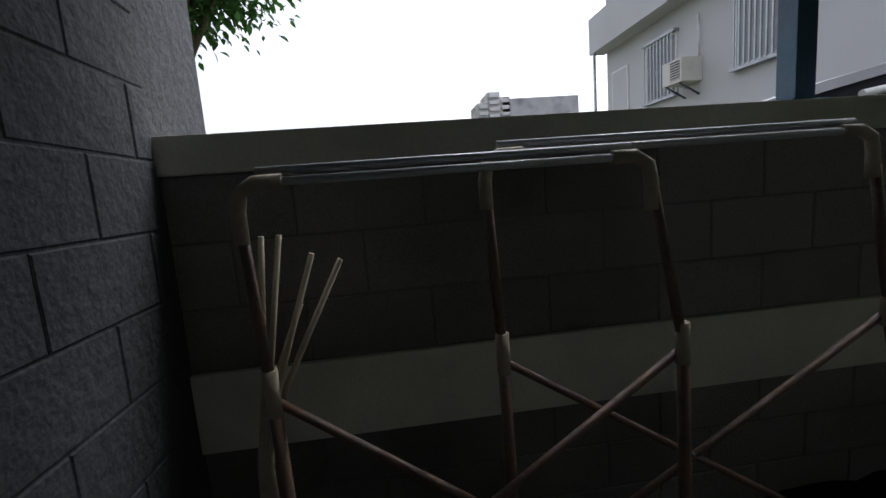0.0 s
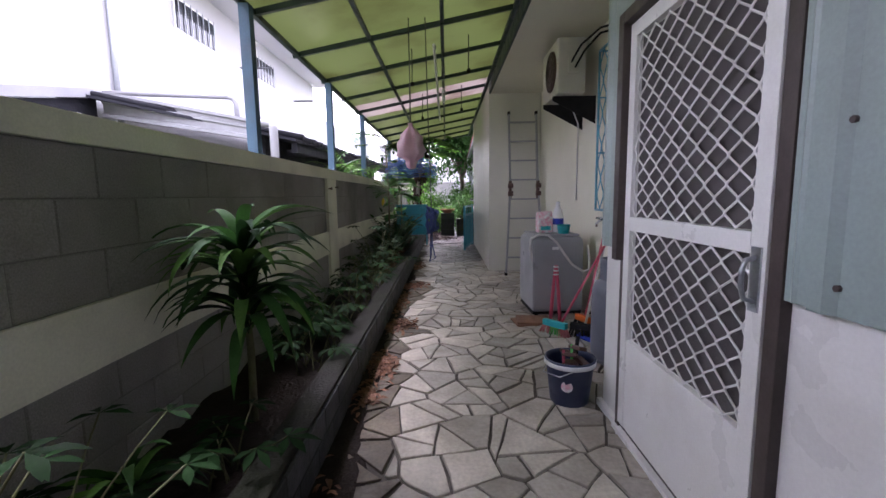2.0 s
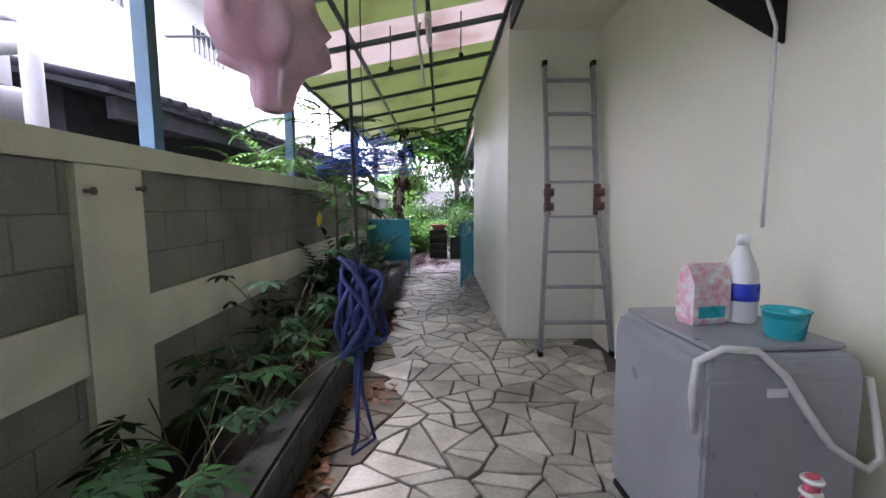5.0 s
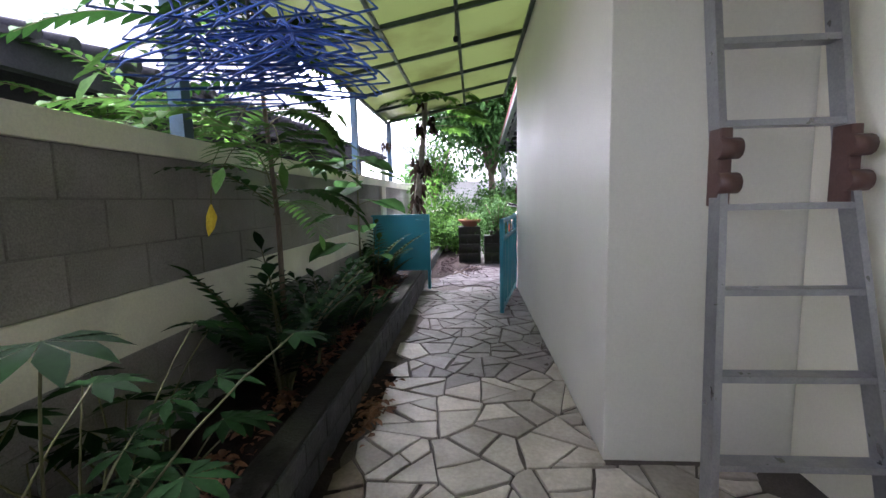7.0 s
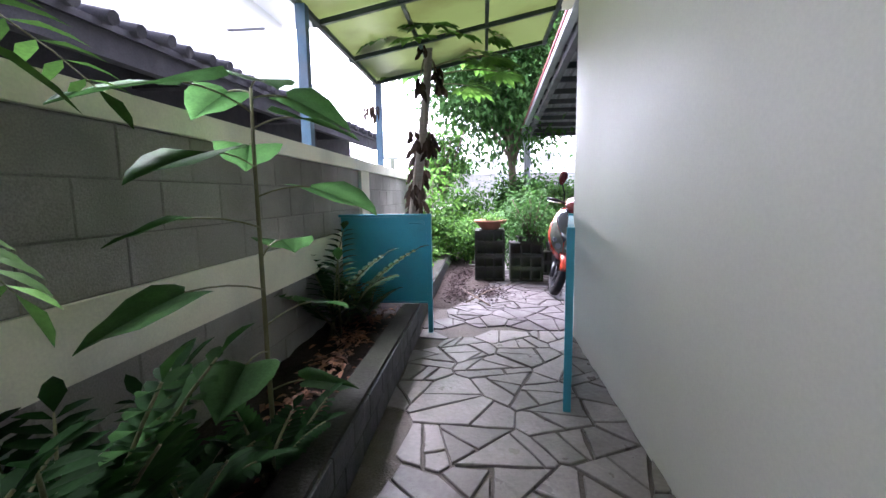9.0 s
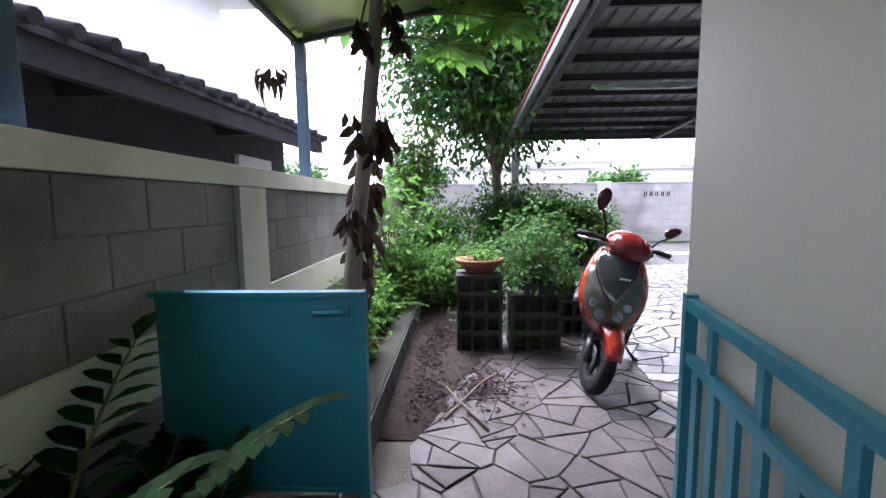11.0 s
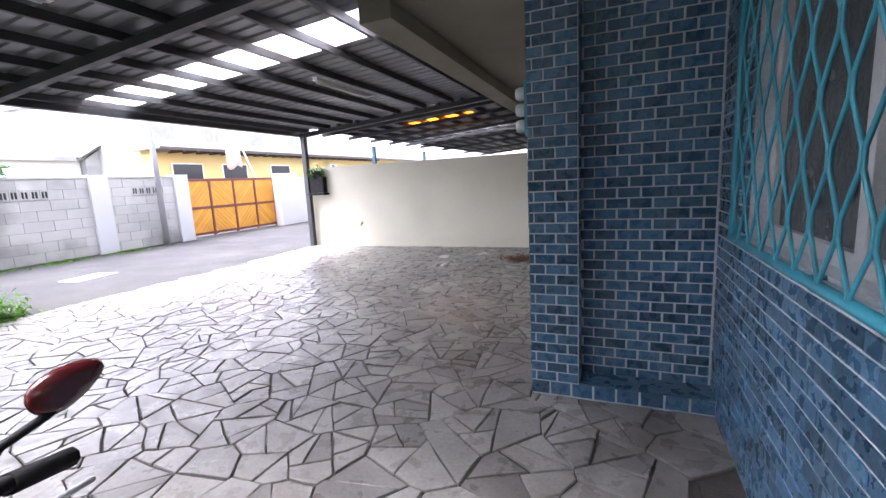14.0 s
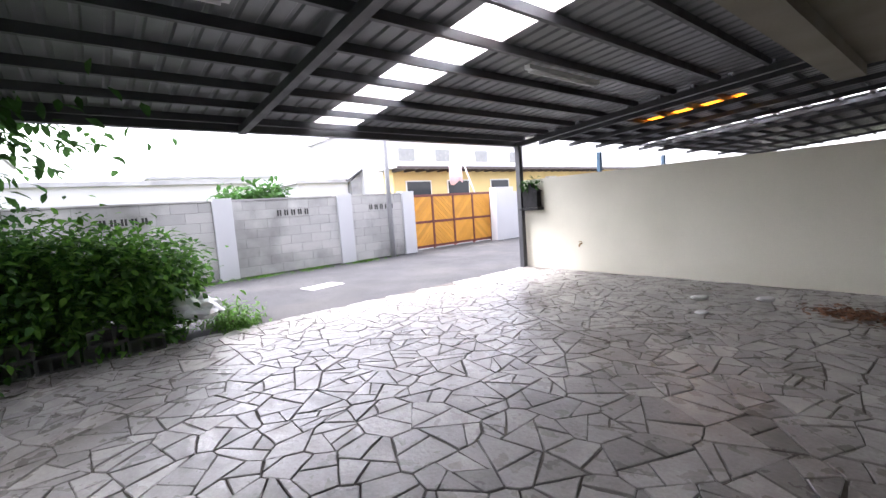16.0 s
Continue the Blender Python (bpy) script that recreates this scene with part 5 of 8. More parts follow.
def shell(zs, mat, name, label="", dx=0.0, half=8):
    """An apron skin from rows of (z, x of the middle, x of the side, half width)."""
    bm = bmesh.new()
    secs = []
    for z, xm, xs, w in zs:
        ring = []
        for k in range(-half, half + 1):
            t = k / half
            ring.append((xm + (xs - xm) * abs(t) ** 2.2 + dx, w * math.sin(t * math.pi / 2), z))
        ring += [(x + 0.02, y * 0.97, z) for x, y, z in reversed(ring)]
        secs.append(ring)
    loft(bm, secs)
    return part(name, bm, mat, scooter, label)


APRON = ((0.4, 0.04, 0.16, 0.08), (0.46, -0.02, 0.15, 0.14), (0.55, -0.07, 0.13, 0.195), (0.65, -0.09, 0.12, 0.228), (0.75, -0.08, 0.12, 0.238),
         (0.85, -0.04, 0.13, 0.225), (0.94, 0.01, 0.14, 0.195), (1.01, 0.06, 0.15, 0.16), (1.05, 0.1, 0.16, 0.13))
shell(APRON, RED, "apron")


def on_apron(z, y):
    for a, b in zip(APRON, APRON[1:]):
        if a[0] <= z <= b[0]:
            t = (z - a[0]) / (b[0] - a[0])
            xm, xs, w = (a[i] + (b[i] - a[i]) * t for i in (1, 2, 3))
            u = min(1, abs(y) / w)
            t = math.asin(u) / (math.pi / 2)
            return xm + (xs - xm) * t ** 2.2
    return 0.0


def overlay(name, outline, mat, lift, label="", n=10):
    """A moulded panel on the apron within a left and right bound for each height."""
    bm = bmesh.new()
    rows = []
    for z, y0, y1 in outline:
        rows.append([(on_apron(z, y0 + (y1 - y0) * k / n) - lift, y0 + (y1 - y0) * k / n, z) for k in range(n + 1)])
    front = [[bm.verts.new(p) for p in r] for r in rows]
    back = [[bm.verts.new((p[0] + lift + 0.004, p[1], p[2])) for p in r] for r in rows]
    R = len(rows)
    for i in range(R - 1):
        for k in range(n):
            bm.faces.new((front[i][k], front[i][k + 1], front[i + 1][k + 1], front[i + 1][k])).smooth = True
        bm.faces.new((front[i][0], front[i + 1][0], back[i + 1][0], back[i][0]))
        bm.faces.new((front[i][n], back[i][n], back[i + 1][n], front[i + 1][n]))
    for k in range(n):
        bm.faces.new((front[0][k], back[0][k], back[0][k + 1], front[0][k + 1]))
        bm.faces.new((front[-1][k], front[-1][k + 1], back[-1][k + 1], back[-1][k]))
    return part(name, bm, mat, scooter, label)


for s in (-1, 1):
    z = [(0.5, 0.004, 0.03), (0.54, 0.004, 0.085), (0.6, 0.004, 0.135), (0.66, 0.008, 0.168), (0.72, 0.034, 0.186), (0.79, 0.08, 0.192), (0.86, 0.122, 0.188), (0.92, 0.148, 0.172)]
    overlay("headlamp", [(a, s * b, s * c) for a, b, c in z], LENS, 0.012, "large clear headlamp lens")
    for y, z, r in ((0.06, 0.61, 0.036), (0.11, 0.68, 0.028)):
        bm = bmesh.new()
        lathe(bm, [(0.0, 0.0), (r * 0.5, 0.0), (r, 0.008), (r, 0.012), (r * 0.85, 0.012)], 16, pose(on_apron(z, s * y) - 0.012, s * y, z, 0, -90, 0))
        part("bulb_reflector", bm, SILVER, scooter, "silver reflector")
    overlay("side_vent", [(0.52, s * 0.125, s * 0.165), (0.57, s * 0.165, s * 0.195), (0.63, s * 0.195, s * 0.208)], CHARCOAL, 0.006, "dark side vent")
overlay("nose_panel", [(0.66, -0.004, 0.004), (0.72, -0.03, 0.03), (0.79, -0.076, 0.076), (0.86, -0.118, 0.118), (0.92, -0.143, 0.143), (0.98, -0.15, 0.15), (1.04, -0.12, 0.12)],
        NOSE, 0.009, "glossy charcoal nose panel")
overlay("script_plate", [(0.86, -0.1, -0.03), (0.872, -0.1, -0.03)], SILVER, 0.012, "pale lettering bar")
bm = bmesh.new()
secs = []
for x, w, h, z in ((0.02, 0.07, 0.035, 1.05), (0.05, 0.13, 0.075, 1.06), (0.12, 0.16, 0.1, 1.08), (0.24, 0.15, 0.095, 1.09), (0.32, 0.1, 0.06, 1.09)):
    secs.append([(x, w * math.cos(a), z + h * math.sin(a)) for a in (2 * math.pi * k / 16 for k in range(16))])
loft(bm, secs)
part("handlebar_cowl", bm, COWL_RED, scooter, "deep red handlebar cowl")
for s in (-1, 1):
    bm = bmesh.new()
    secs = []
    for x, r in ((-0.012, 0.01), (0.0, 0.034), (0.04, 0.03)):
        secs.append([(0.08 + x, s * 0.1 + 1.8 * r * math.cos(a), 1.065 + 0.7 * r * math.sin(a)) for a in (2 * math.pi * k / 12 for k in range(12))])
    loft(bm, secs)
    part("indicator", bm, LENS, scooter, "clear indicator lens")
    bm = bmesh.new()
    tube(bm, [(0.2, s * 0.15, 1.08), (0.22, s * 0.23, 1.09), (0.25, s * 0.29, 1.085)], 0.015)
    rod(bm, (0.225, s * 0.24, 1.088), (0.28, s * 0.36, 1.08), 0.02)
    part("grip", bm, BLACK, scooter, "black rubber grip")
    bm = bmesh.new()
    tube(bm, [(0.18, s * 0.2, 1.07), (0.16, s * 0.28, 1.065), (0.2, s * 0.36, 1.06)], 0.006, seg=6)
    part("brake_lever", bm, ALU, scooter)
    bm = bmesh.new()
    my, mz, mw, mh = (0.265, 1.36, 0.05, 0.085) if s > 0 else (0.285, 1.25, 0.055, 0.042)
    tube(bm, [(0.2, s * 0.17, 1.1), (0.2, s * (my - 0.075), mz - 2 * mh), (0.19, s * (my - 0.025), mz - 1.06 * mh), (0.19, s * (my - 0.015), mz - 0.82 * mh)], 0.008)
    mirror_stem = part("mirror_stem", bm, BLACK, scooter, "black mirror stem")
    bm = bmesh.new()
    secs = []
    for x, f in ((-0.012, 0.5), (-0.004, 0.92), (0.006, 1.0), (0.014, 0.96)):
        secs.append([(0.19 + x, s * (my + mw * f * math.cos(a) * (1 + 0.25 * math.sin(a))), mz + mh * f * math.sin(a) + (0.02 * math.cos(a) if s < 0 else 0)) for a in (2 * math.pi * k / 20 for k in range(20))])
    loft(bm, secs)
    part("mirror", bm, DARK_RED, mirror_stem, "dark red oval mirror shell")
bm = bmesh.new()
loft(bm, [[(x, y, z) for y, z in ((-w, z0), (w, z0), (w, z0 + 0.05), (-w, z0 + 0.05))] for x, w, z0 in ((0.2, 0.15, 0.3), (0.35, 0.17, 0.28), (0.6, 0.17, 0.28), (0.7, 0.14, 0.3))], smooth=False)
part("footboard", bm, CHARCOAL, scooter)
bm = bmesh.new()
secs = []
for x, w, z0, z1 in ((0.62, 0.12, 0.32, 0.6), (0.75, 0.16, 0.34, 0.72), (1.0, 0.17, 0.42, 0.76), (1.3, 0.15, 0.55, 0.8), (1.6, 0.07, 0.68, 0.82)):
    c, h = (z0 + z1) / 2, (z1 - z0) / 2
    secs.append([(x, w * math.cos(a), c + h * math.sin(a)) for a in (2 * math.pi * k / 16 for k in range(16))])
loft(bm, secs)
part("body", bm, DARK_RED, scooter)
bm = bmesh.new()
secs = []
for x, w, z0, z1 in ((0.66, 0.1, 0.7, 0.75), (0.8, 0.14, 0.73, 0.8), (1.1, 0.15, 0.75, 0.82), (1.4, 0.13, 0.79, 0.87), (1.5, 0.08, 0.82, 0.87)):
    c, h = (z0 + z1) / 2, (z1 - z0) / 2
    secs.append([(x, w * math.cos(a), c + h * math.sin(a)) for a in (2 * math.pi * k / 16 for k in range(16))])
loft(bm, secs)
part("seat", bm, BLACK, scooter, "black seat")
bm = bmesh.new()
shell_back = ((0.34, 0.22, 0.16), (0.5, 0.2, 0.19), (0.8, 0.22, 0.18), (1.0, 0.25, 0.12))
loft(bm, [[(x, -w, z), (x, w, z), (x + 0.05, w * 0.9, z), (x + 0.05, -w * 0.9, z)] for z, x, w in shell_back], smooth=False)
part("leg_shield", bm, CHARCOAL, scooter)
# the steering is turned to its left
STEER = Matrix.Translation((0.1, 0, 0.6)) @ Matrix.Rotation(radians(22), 4, Vector((math.sin(radians(24)), 0, math.cos(radians(24))))) @ Matrix.Translation((-0.1, 0, -0.6))
for ob in scooter.children:
    if ob.name.split(".")[0] in ("front_wheel", "fork_leg", "front_fender", "handlebar_cowl", "indicator", "grip", "brake_lever", "mirror_stem"):
        ob.matrix_basis = STEER
bm = bmesh.new()
tube(bm, [(0.72, -0.1, 0.28), (0.78, -0.22, 0.1), (0.8, -0.27, 0.05)], 0.012)
box(bm, 0.77, 0.84, -0.3, -0.25, 0.038, 0.052)
part("side_stand", bm, BLACK, scooter)

# ---- cinder blocks and pots ----
CINDER = material("mossy_cinder_block", (0.06, 0.062, 0.053), 0.95, second=(0.03, 0.033, 0.027), scale=4, grain=0.25, bump=0.8, bump_scale=70,
                  stain=(0.05, 0.075, 0.025), stain_scale=3, stain_amount=0.7, per_piece=0.2)
TERRACOTTA = material("weathered_terracotta", (0.28, 0.11, 0.06), 0.8, second=(0.18, 0.075, 0.045), scale=6, grain=0.12, bump=0.3)


def cinder(x, y, z, turn=0, w=0.39, h=0.19, d=0.19):
    b = thing("cinder_block", "mossy grey hollow cinder block in a stack", "cinder block", (x, y, z), turn, "stacked cinder blocks")
    bm = bmesh.new()
    t, n = 0.03, 3
    hole = (w - t * (n + 1)) / n
    xs, zs, ys = (0.0, d * 0.55, d), (0.0, t, h - t, h), [-w / 2]
    for k in range(n):
        ys += [ys[-1] + t, ys[-1] + t + hole]
    ys.append(w / 2)

    def solid(i, j, k):
        inside = 0 <= i < 2 and 0 <= j < 2 * n + 1 and 0 <= k < 3
        return inside and not (i == 0 and j % 2 == 1 and k == 1)

    corner = {}

    def at(i, j, k):
        if (i, j, k) not in corner:
            corner[i, j, k] = bm.verts.new((xs[i], ys[j], zs[k]))
        return corner[i, j, k]

    for i, j, k in [(i, j, k) for i in range(2) for j in range(2 * n + 1) for k in range(3)]:
        if not solid(i, j, k):
            continue
        for di, dj, dk, quad in ((-1, 0, 0, ((0, 0, 0), (0, 0, 1), (0, 1, 1), (0, 1, 0))), (1, 0, 0, ((1, 0, 0), (1, 1, 0), (1, 1, 1), (1, 0, 1))),
                                 (0, -1, 0, ((0, 0, 0), (1, 0, 0), (1, 0, 1), (0, 0, 1))), (0, 1, 0, ((0, 1, 0), (0, 1, 1), (1, 1, 1), (1, 1, 0))),
                                 (0, 0, -1, ((0, 0, 0), (0, 1, 0), (1, 1, 0), (1, 0, 0))), (0, 0, 1, ((0, 0, 1), (1, 0, 1), (1, 1, 1), (0, 1, 1)))):
            if not solid(i + di, j + dj, k + dk):
                bm.faces.new([at(i + p, j + q, k + r) for p, q, r in quad])
    part("block", bm, CINDER, b)
    return b


for k in range(4):
    cinder(16.1, -0.11, -0.004 + 0.19 * k, (0, 2, -1, 1)[k], w=0.44)
    cinder(16.31, -0.11, -0.004 + 0.19 * k, 0, w=0.44)
for k in range(3):
    cinder(16.1, -0.65, -0.004 + 0.19 * k, (1, -2, 2)[k], w=0.48)
    cinder(16.31, -0.65, -0.004 + 0.19 * k, 0, w=0.48)
for k in range(2):
    cinder(16.65, -1.1, -0.004 + 0.19 * k, 8)
bowl = thing("clay_bowl", "wide terracotta bowl planted with small succulents", "plant pot", (16.28, -0.12, 0.756))
bm = bmesh.new()
lathe(bm, [(0.1, 0), (0.13, 0.01), (0.2, 0.09), (0.24, 0.12), (0.24, 0.145), (0.215, 0.145), (0.18, 0.1), (0.05, 0.095)], 28)
part("bowl", bm, TERRACOTTA, bowl)
tray = thing("bonsai_tray", "shallow grey rectangular bonsai tray on the cinder blocks", "plant pot", (16.2, -0.7, 0.566), 6)
bm = bmesh.new()
loft(bm, [[(a * w, b * d, z) for a, b in ((-1, -1), (1, -1), (1, 1), (-1, 1))] for w, d, z in ((0.1, 0.15, 0), (0.12, 0.18, 0.08), (0.13, 0.19, 0.08), (0.13, 0.19, 0.095), (0.11, 0.17, 0.095), (0.1, 0.16, 0.06))], smooth=False)
part("tray", bm, CINDER, tray)
pot = thing("plant_pot", "small grey pot on a cinder block", "plant pot", (16.75, -1.1, 0.376))
bm = bmesh.new()
lathe(bm, [(0.06, 0), (0.07, 0.01), (0.1, 0.14), (0.105, 0.15), (0.09, 0.15), (0.07, 0.12), (0.01, 0.12)], 20)
part("pot", bm, CINDER, pot)

# ---- carport wall fittings ----
# small wall shrine: black box, shelf and stepped roof
shrine = thing("wall_box", "small black shrine with ornamental top on the cream wall", "letter box", (21.55, -10.35, 1.33))
bm = bmesh.new()
box(bm, -0.2, 0.2, 0, 0.16, 0.06, 0.42, bevel=0.01)
part("box", bm, BLACK, shrine)
bm = bmesh.new()
box(bm, -0.26, 0.26, -0.0, 0.22, 0.0, 0.055, bevel=0.01)
part("shelf", bm, BLACK, shrine)
bm = bmesh.new()
loft(bm, [[(-w, 0.0, z), (w, 0.0, z), (w, 0.16, z), (-w, 0.16, z)] for w, z in ((0.24, 0.421), (0.16, 0.47), (0.05, 0.52), (0.03, 0.6))], smooth=False)
part("roof", bm, BLACK, shrine)
tap = thing("garden_tap", "small brass tap on the cream wall", "tap", (20.35, -10.35, 0.58))
bm = bmesh.new()
tube(bm, [(0, 0, 0), (0, 0.07, 0), (0, 0.1, -0.03), (0, 0.1, -0.06)], 0.016)
rod(bm, (-0.03, 0.06, 0.04), (0.03, 0.06, 0.04), 0.01)
part("body", bm, BRASS, tap)
for x, y in ((18.53, -2.6), (18.53, -7.3)):
    lamp = thing("strip_light", "white fluorescent strip light under the carport roof", "lamp", (x, y, port_z(x) - 0.13), 90, "carport lights")
    bm = bmesh.new()
    box(bm, -0.75, 0.75, -0.04, 0.04, -0.03, 0.025, bevel=0.006)
    part("housing", bm, WHITE_PLASTIC, lamp)
    for s in (-1, 1):
        bm = bmesh.new()
        rod(bm, (-0.69, s * 0.025, -0.045), (0.69, s * 0.025, -0.045), 0.014)
        part("tube", bm, WHITE_PLASTIC, lamp)
meter = thing("meter_panel", "blue board with white electricity meters on the porch pillar", "meter", (14.946, -4.36, 1.81))
bm = bmesh.new()
box(bm, 0, 0.03, 0.0, 0.28, 0, 0.36, bevel=0.005)
part("board", bm, TURQ, meter)
for z in (0.08, 0.19, 0.3):
    bm = bmesh.new()
    lathe(bm, [(0.045, 0), (0.045, 0.06), (0.035, 0.08), (0.01, 0.085)], 16, pose(0.03, 0.14, z, 0, 90, 0))
    part("meter_dial", bm, WHITE_PLASTIC, meter, "white round meter")
for x, y, s in ((17.6, -8.97, 0.09), (17.3, -8.2, 0.06), (15.06, -5.97, 0.06), (16.9, -9.3, 0.09)):
    lit = thing("paper_scrap", "crumpled white paper scrap on the paving", "litter", (x, y, 0.004), 20 + 50 * s * 10, "litter")
    bm = bmesh.new()
    bmesh.ops.create_icosphere(bm, subdivisions=2, radius=s)
    for v in bm.verts:
        k = 1 + 0.35 * noise.noise(v.co * 22)
        v.co = Vector((v.co.x * k * 1.4, v.co.y * k, max(v.co.z * k * 0.4, -0.2 * s) + 0.2 * s))
    part("paper", bm, WHITE_PLASTIC, lit)

# ---- across the lane ----
STREET_WALL = boxes("wall_street", BLOCK_JOINT, "weathered grey block wall across the lane", (27.76, 27.95, -10.84, 60, -0.1, 2.08))
bm = bmesh.new()
for y in (-11.32, -8.88, -5.36, -0.98, 3.5, 8.0, 12.5):
    box(bm, 27.66, 28.02, y, y + 0.48, -0.1, 2.17, bevel=0.01)
box(bm, 27.66, 28.02, -16.6, -15.5, -0.1, 2.2, bevel=0.01)
structure("trim_street_pillars", bm, WHITE_WALL, "white rendered pillars of the street wall")
boxes("wall_street_coping", OLD_BLOCK, "weathered coping of the street wall", (27.72, 27.98, -10.84, 60, 2.085, 2.13))
boxes("wall_street_beyond", WHITE_WALL, "white rendered street wall", (27.7, 27.95, -60, -16.6, -0.1, 2.0))
# flat dark plates draw the shade inside the vent openings; nothing is recessed
VENT_SHADE = material("vent_shade_colour", (0.03, 0.03, 0.028), 0.9, scale=5, grain=0.2, bump=0.2)
for yc in (-10.0, -7.0, -3.0, 1.4):
    for k in range(5):
        y = yc + (k - 2) * 0.2
        bm = bmesh.new()
        box(bm, 27.735, 27.742, y - 0.06, y + 0.06, 1.62, 1.78)
        hollow = part("vent_hollow", bm, VENT_SHADE, STREET_WALL, "flat dark plate painted as the shade inside a vent block")
        for d in ((y - 0.085, y - 0.06, 1.59, 1.81), (y + 0.06, y + 0.085, 1.59, 1.81), (y - 0.06, y + 0.06, 1.59, 1.62), (y - 0.06, y + 0.06, 1.78, 1.81), (y - 0.01, y + 0.01, 1.62, 1.78)):
            bm = bmesh.new()
            box(bm, 27.722, 27.742, *d)
            part("vent_rim", bm, OLD_BLOCK, hollow)
gate = thing("yard_gate", "ochre plank double gate in a maroon frame, closed", "gate", (28.2, -11.5, -0.02))
W4, G = 4.2 / 4, 0.07
for z in (0.06, 0.99, 1.98):
    bm = bmesh.new()
    box(bm, -0.02, 0.06, -4.2, 0, z, z + 0.09)
    part("frame_bar", bm, MAROON, gate, "maroon steel frame")
for k in range(5):
    bm = bmesh.new()
    box(bm, -0.025, 0.065, -k * W4 - 0.04 if k else -0.08, -k * W4 + 0.04 if k else 0.0, 0.0, 2.07)
    part("frame_bar", bm, MAROON, gate, "maroon steel frame")
for k in range(4):
    for z0, z1 in ((0.15, 0.99), (1.08, 1.98)):
        y1, y0 = -k * W4 - 0.041, -(k + 1) * W4 + 0.041
        up = 1 if k % 2 == 0 else -1
        # diagonal planks clipped to the panel
        for q in range(-12, 14):
            poly = [(y0, z0), (y1, z0), (y1, z1), (y0, z1)]
            s2 = math.sqrt(0.5)
            cy, cz = (y0 + y1) / 2, (z0 + z1) / 2
            ny, nz = s2, s2 * up
            poly2 = []
            for sign, off in ((1, (q + 1) * 0.13 - 0.004), (-1, -(q * 0.13 + 0.004))):
                out = []
                for i in range(len(poly)):
                    a, b = poly[i], poly[(i + 1) % len(poly)]
                    da = sign * ((a[0] - cy) * ny + (a[1] - cz) * nz) - off
                    db = sign * ((b[0] - cy) * ny + (b[1] - cz) * nz) - off
                    if da <= 0:
                        out.append(a)
                    if da * db < 0:
                        t = da / (da - db)
                        out.append((a[0] + (b[0] - a[0]) * t, a[1] + (b[1] - a[1]) * t))
                poly = out
                if len(poly) < 3:
                    break
            if len(poly) < 3:
                continue
            bm = bmesh.new()
            f = [bm.verts.new((0.0, a, b)) for a, b in poly]
            g = [bm.verts.new((0.025, a, b)) for a, b in poly]
            bm.faces.new(f)
            bm.faces.new(g[::-1])
            for i in range(len(poly)):
                j = (i + 1) % len(poly)
                bm.faces.new((f[i], f[j], g[j], g[i]))
            part("plank", bm, OCHRE, gate)
bm = bmesh.new()
pole_u = thing("utility_pole", "slim grey utility pole beside the street wall", "pole", (27.45, -10.15, -0.015))
rod(bm, (0, 0, 0), (0, 0, 7.5), 0.09, 0.06, seg=12)
part("pole", bm, GREY_HOUSE, pole_u)
cover = thing("manhole_cover", "pale rectangular cover in the asphalt lane", "manhole cover", (24.2, -6.2, -0.016), 10)
bm = bmesh.new()
box(bm, -0.25, 0.25, -0.4, 0.4, 0, 0.012, bevel=0.004)
part("plate", bm, OLD_BLOCK, cover)


def window_on(parent, x, y, z, w, h, face, glass=GLASS_DARK, fr=0.06):
    """A framed window; face 'x-' looks towards -x, 'y-' towards -y."""
    win = None
    for nm, ins, dep, mt in (("window", 0.0, 0.05, WHITE_PAINT), ("pane", fr, 0.06, glass)):
        bm = bmesh.new()
        if face == "x-":
            box(bm, x - dep, x + 0.02, y - w / 2 + ins, y + w / 2 - ins, z + ins, z + h - ins)
        else:
            box(bm, x - w / 2 + ins, x + w / 2 - ins, y - dep, y + 0.02, z + ins, z + h - ins)
        p = part(nm, bm, mt, parent if win is None else win, "" if nm == "window" else "dark glass")
        win = win or p
    return win


PALE_GLASS = material("pale_grey_window_glass", (0.3, 0.31, 0.32), 0.2, second=(0.22, 0.23, 0.24), scale=2, grain=0.05, bump=0.0)
# yellow house
yh = thing("yellow_house", "single-storey yellow house with a brown eave behind the gate", "house")
bm = bmesh.new()
box(bm, 33.0, 33.9, -45, -14.0, -0.1, 3.5)
part("wall", bm, YELLOW_WALL, yh)
bm = bmesh.new()
box(bm, 32.0, 34.2, -46, -13.6, 3.5, 3.68)
part("roof", bm, WHITE_WALL, yh)
bm = bmesh.new()
box(bm, 31.94, 32.0, -46, -13.6, 3.42, 3.55)
part("eave_board", bm, DARK_BROWN, yh, "brown eave board")
for y in (-15.5, -18.2, -21.5, -29):
    window_on(yh, 33.0, y, 2.0, 1.6, 0.95, "x-")
for k in range(26):
    y = -14.0 - 0.7 * k
    bm = bmesh.new()
    box(bm, 32.0, 32.998, y - 0.05, y + 0.05, 3.36, 3.499)
    part("eave_rafter", bm, DARK_BROWN, yh, "brown eave rafter")
acs = thing("air_conditioner", "beige air conditioner on the yellow house wall", "air conditioner", (32.98, -26.3, 2.5))
bm = bmesh.new()
box(bm, -0.35, 0, -0.4, 0.4, 0, 0.55, bevel=0.02)
part("casing", bm, AC_WHITE, acs)
bm = bmesh.new()
lathe(bm, [(0.2, 0), (0.2, 0.01), (0.05, 0.012)], 20, pose(-0.351, 0.08, 0.28, 0, -90, 0))
part("fan_guard", bm, BLACK, acs)
wh2 = thing("white_house", "tall white house beyond the yellow house", "house")
bm = bmesh.new()
box(bm, 46, 58, -42, -20.5, -0.1, 8.5)
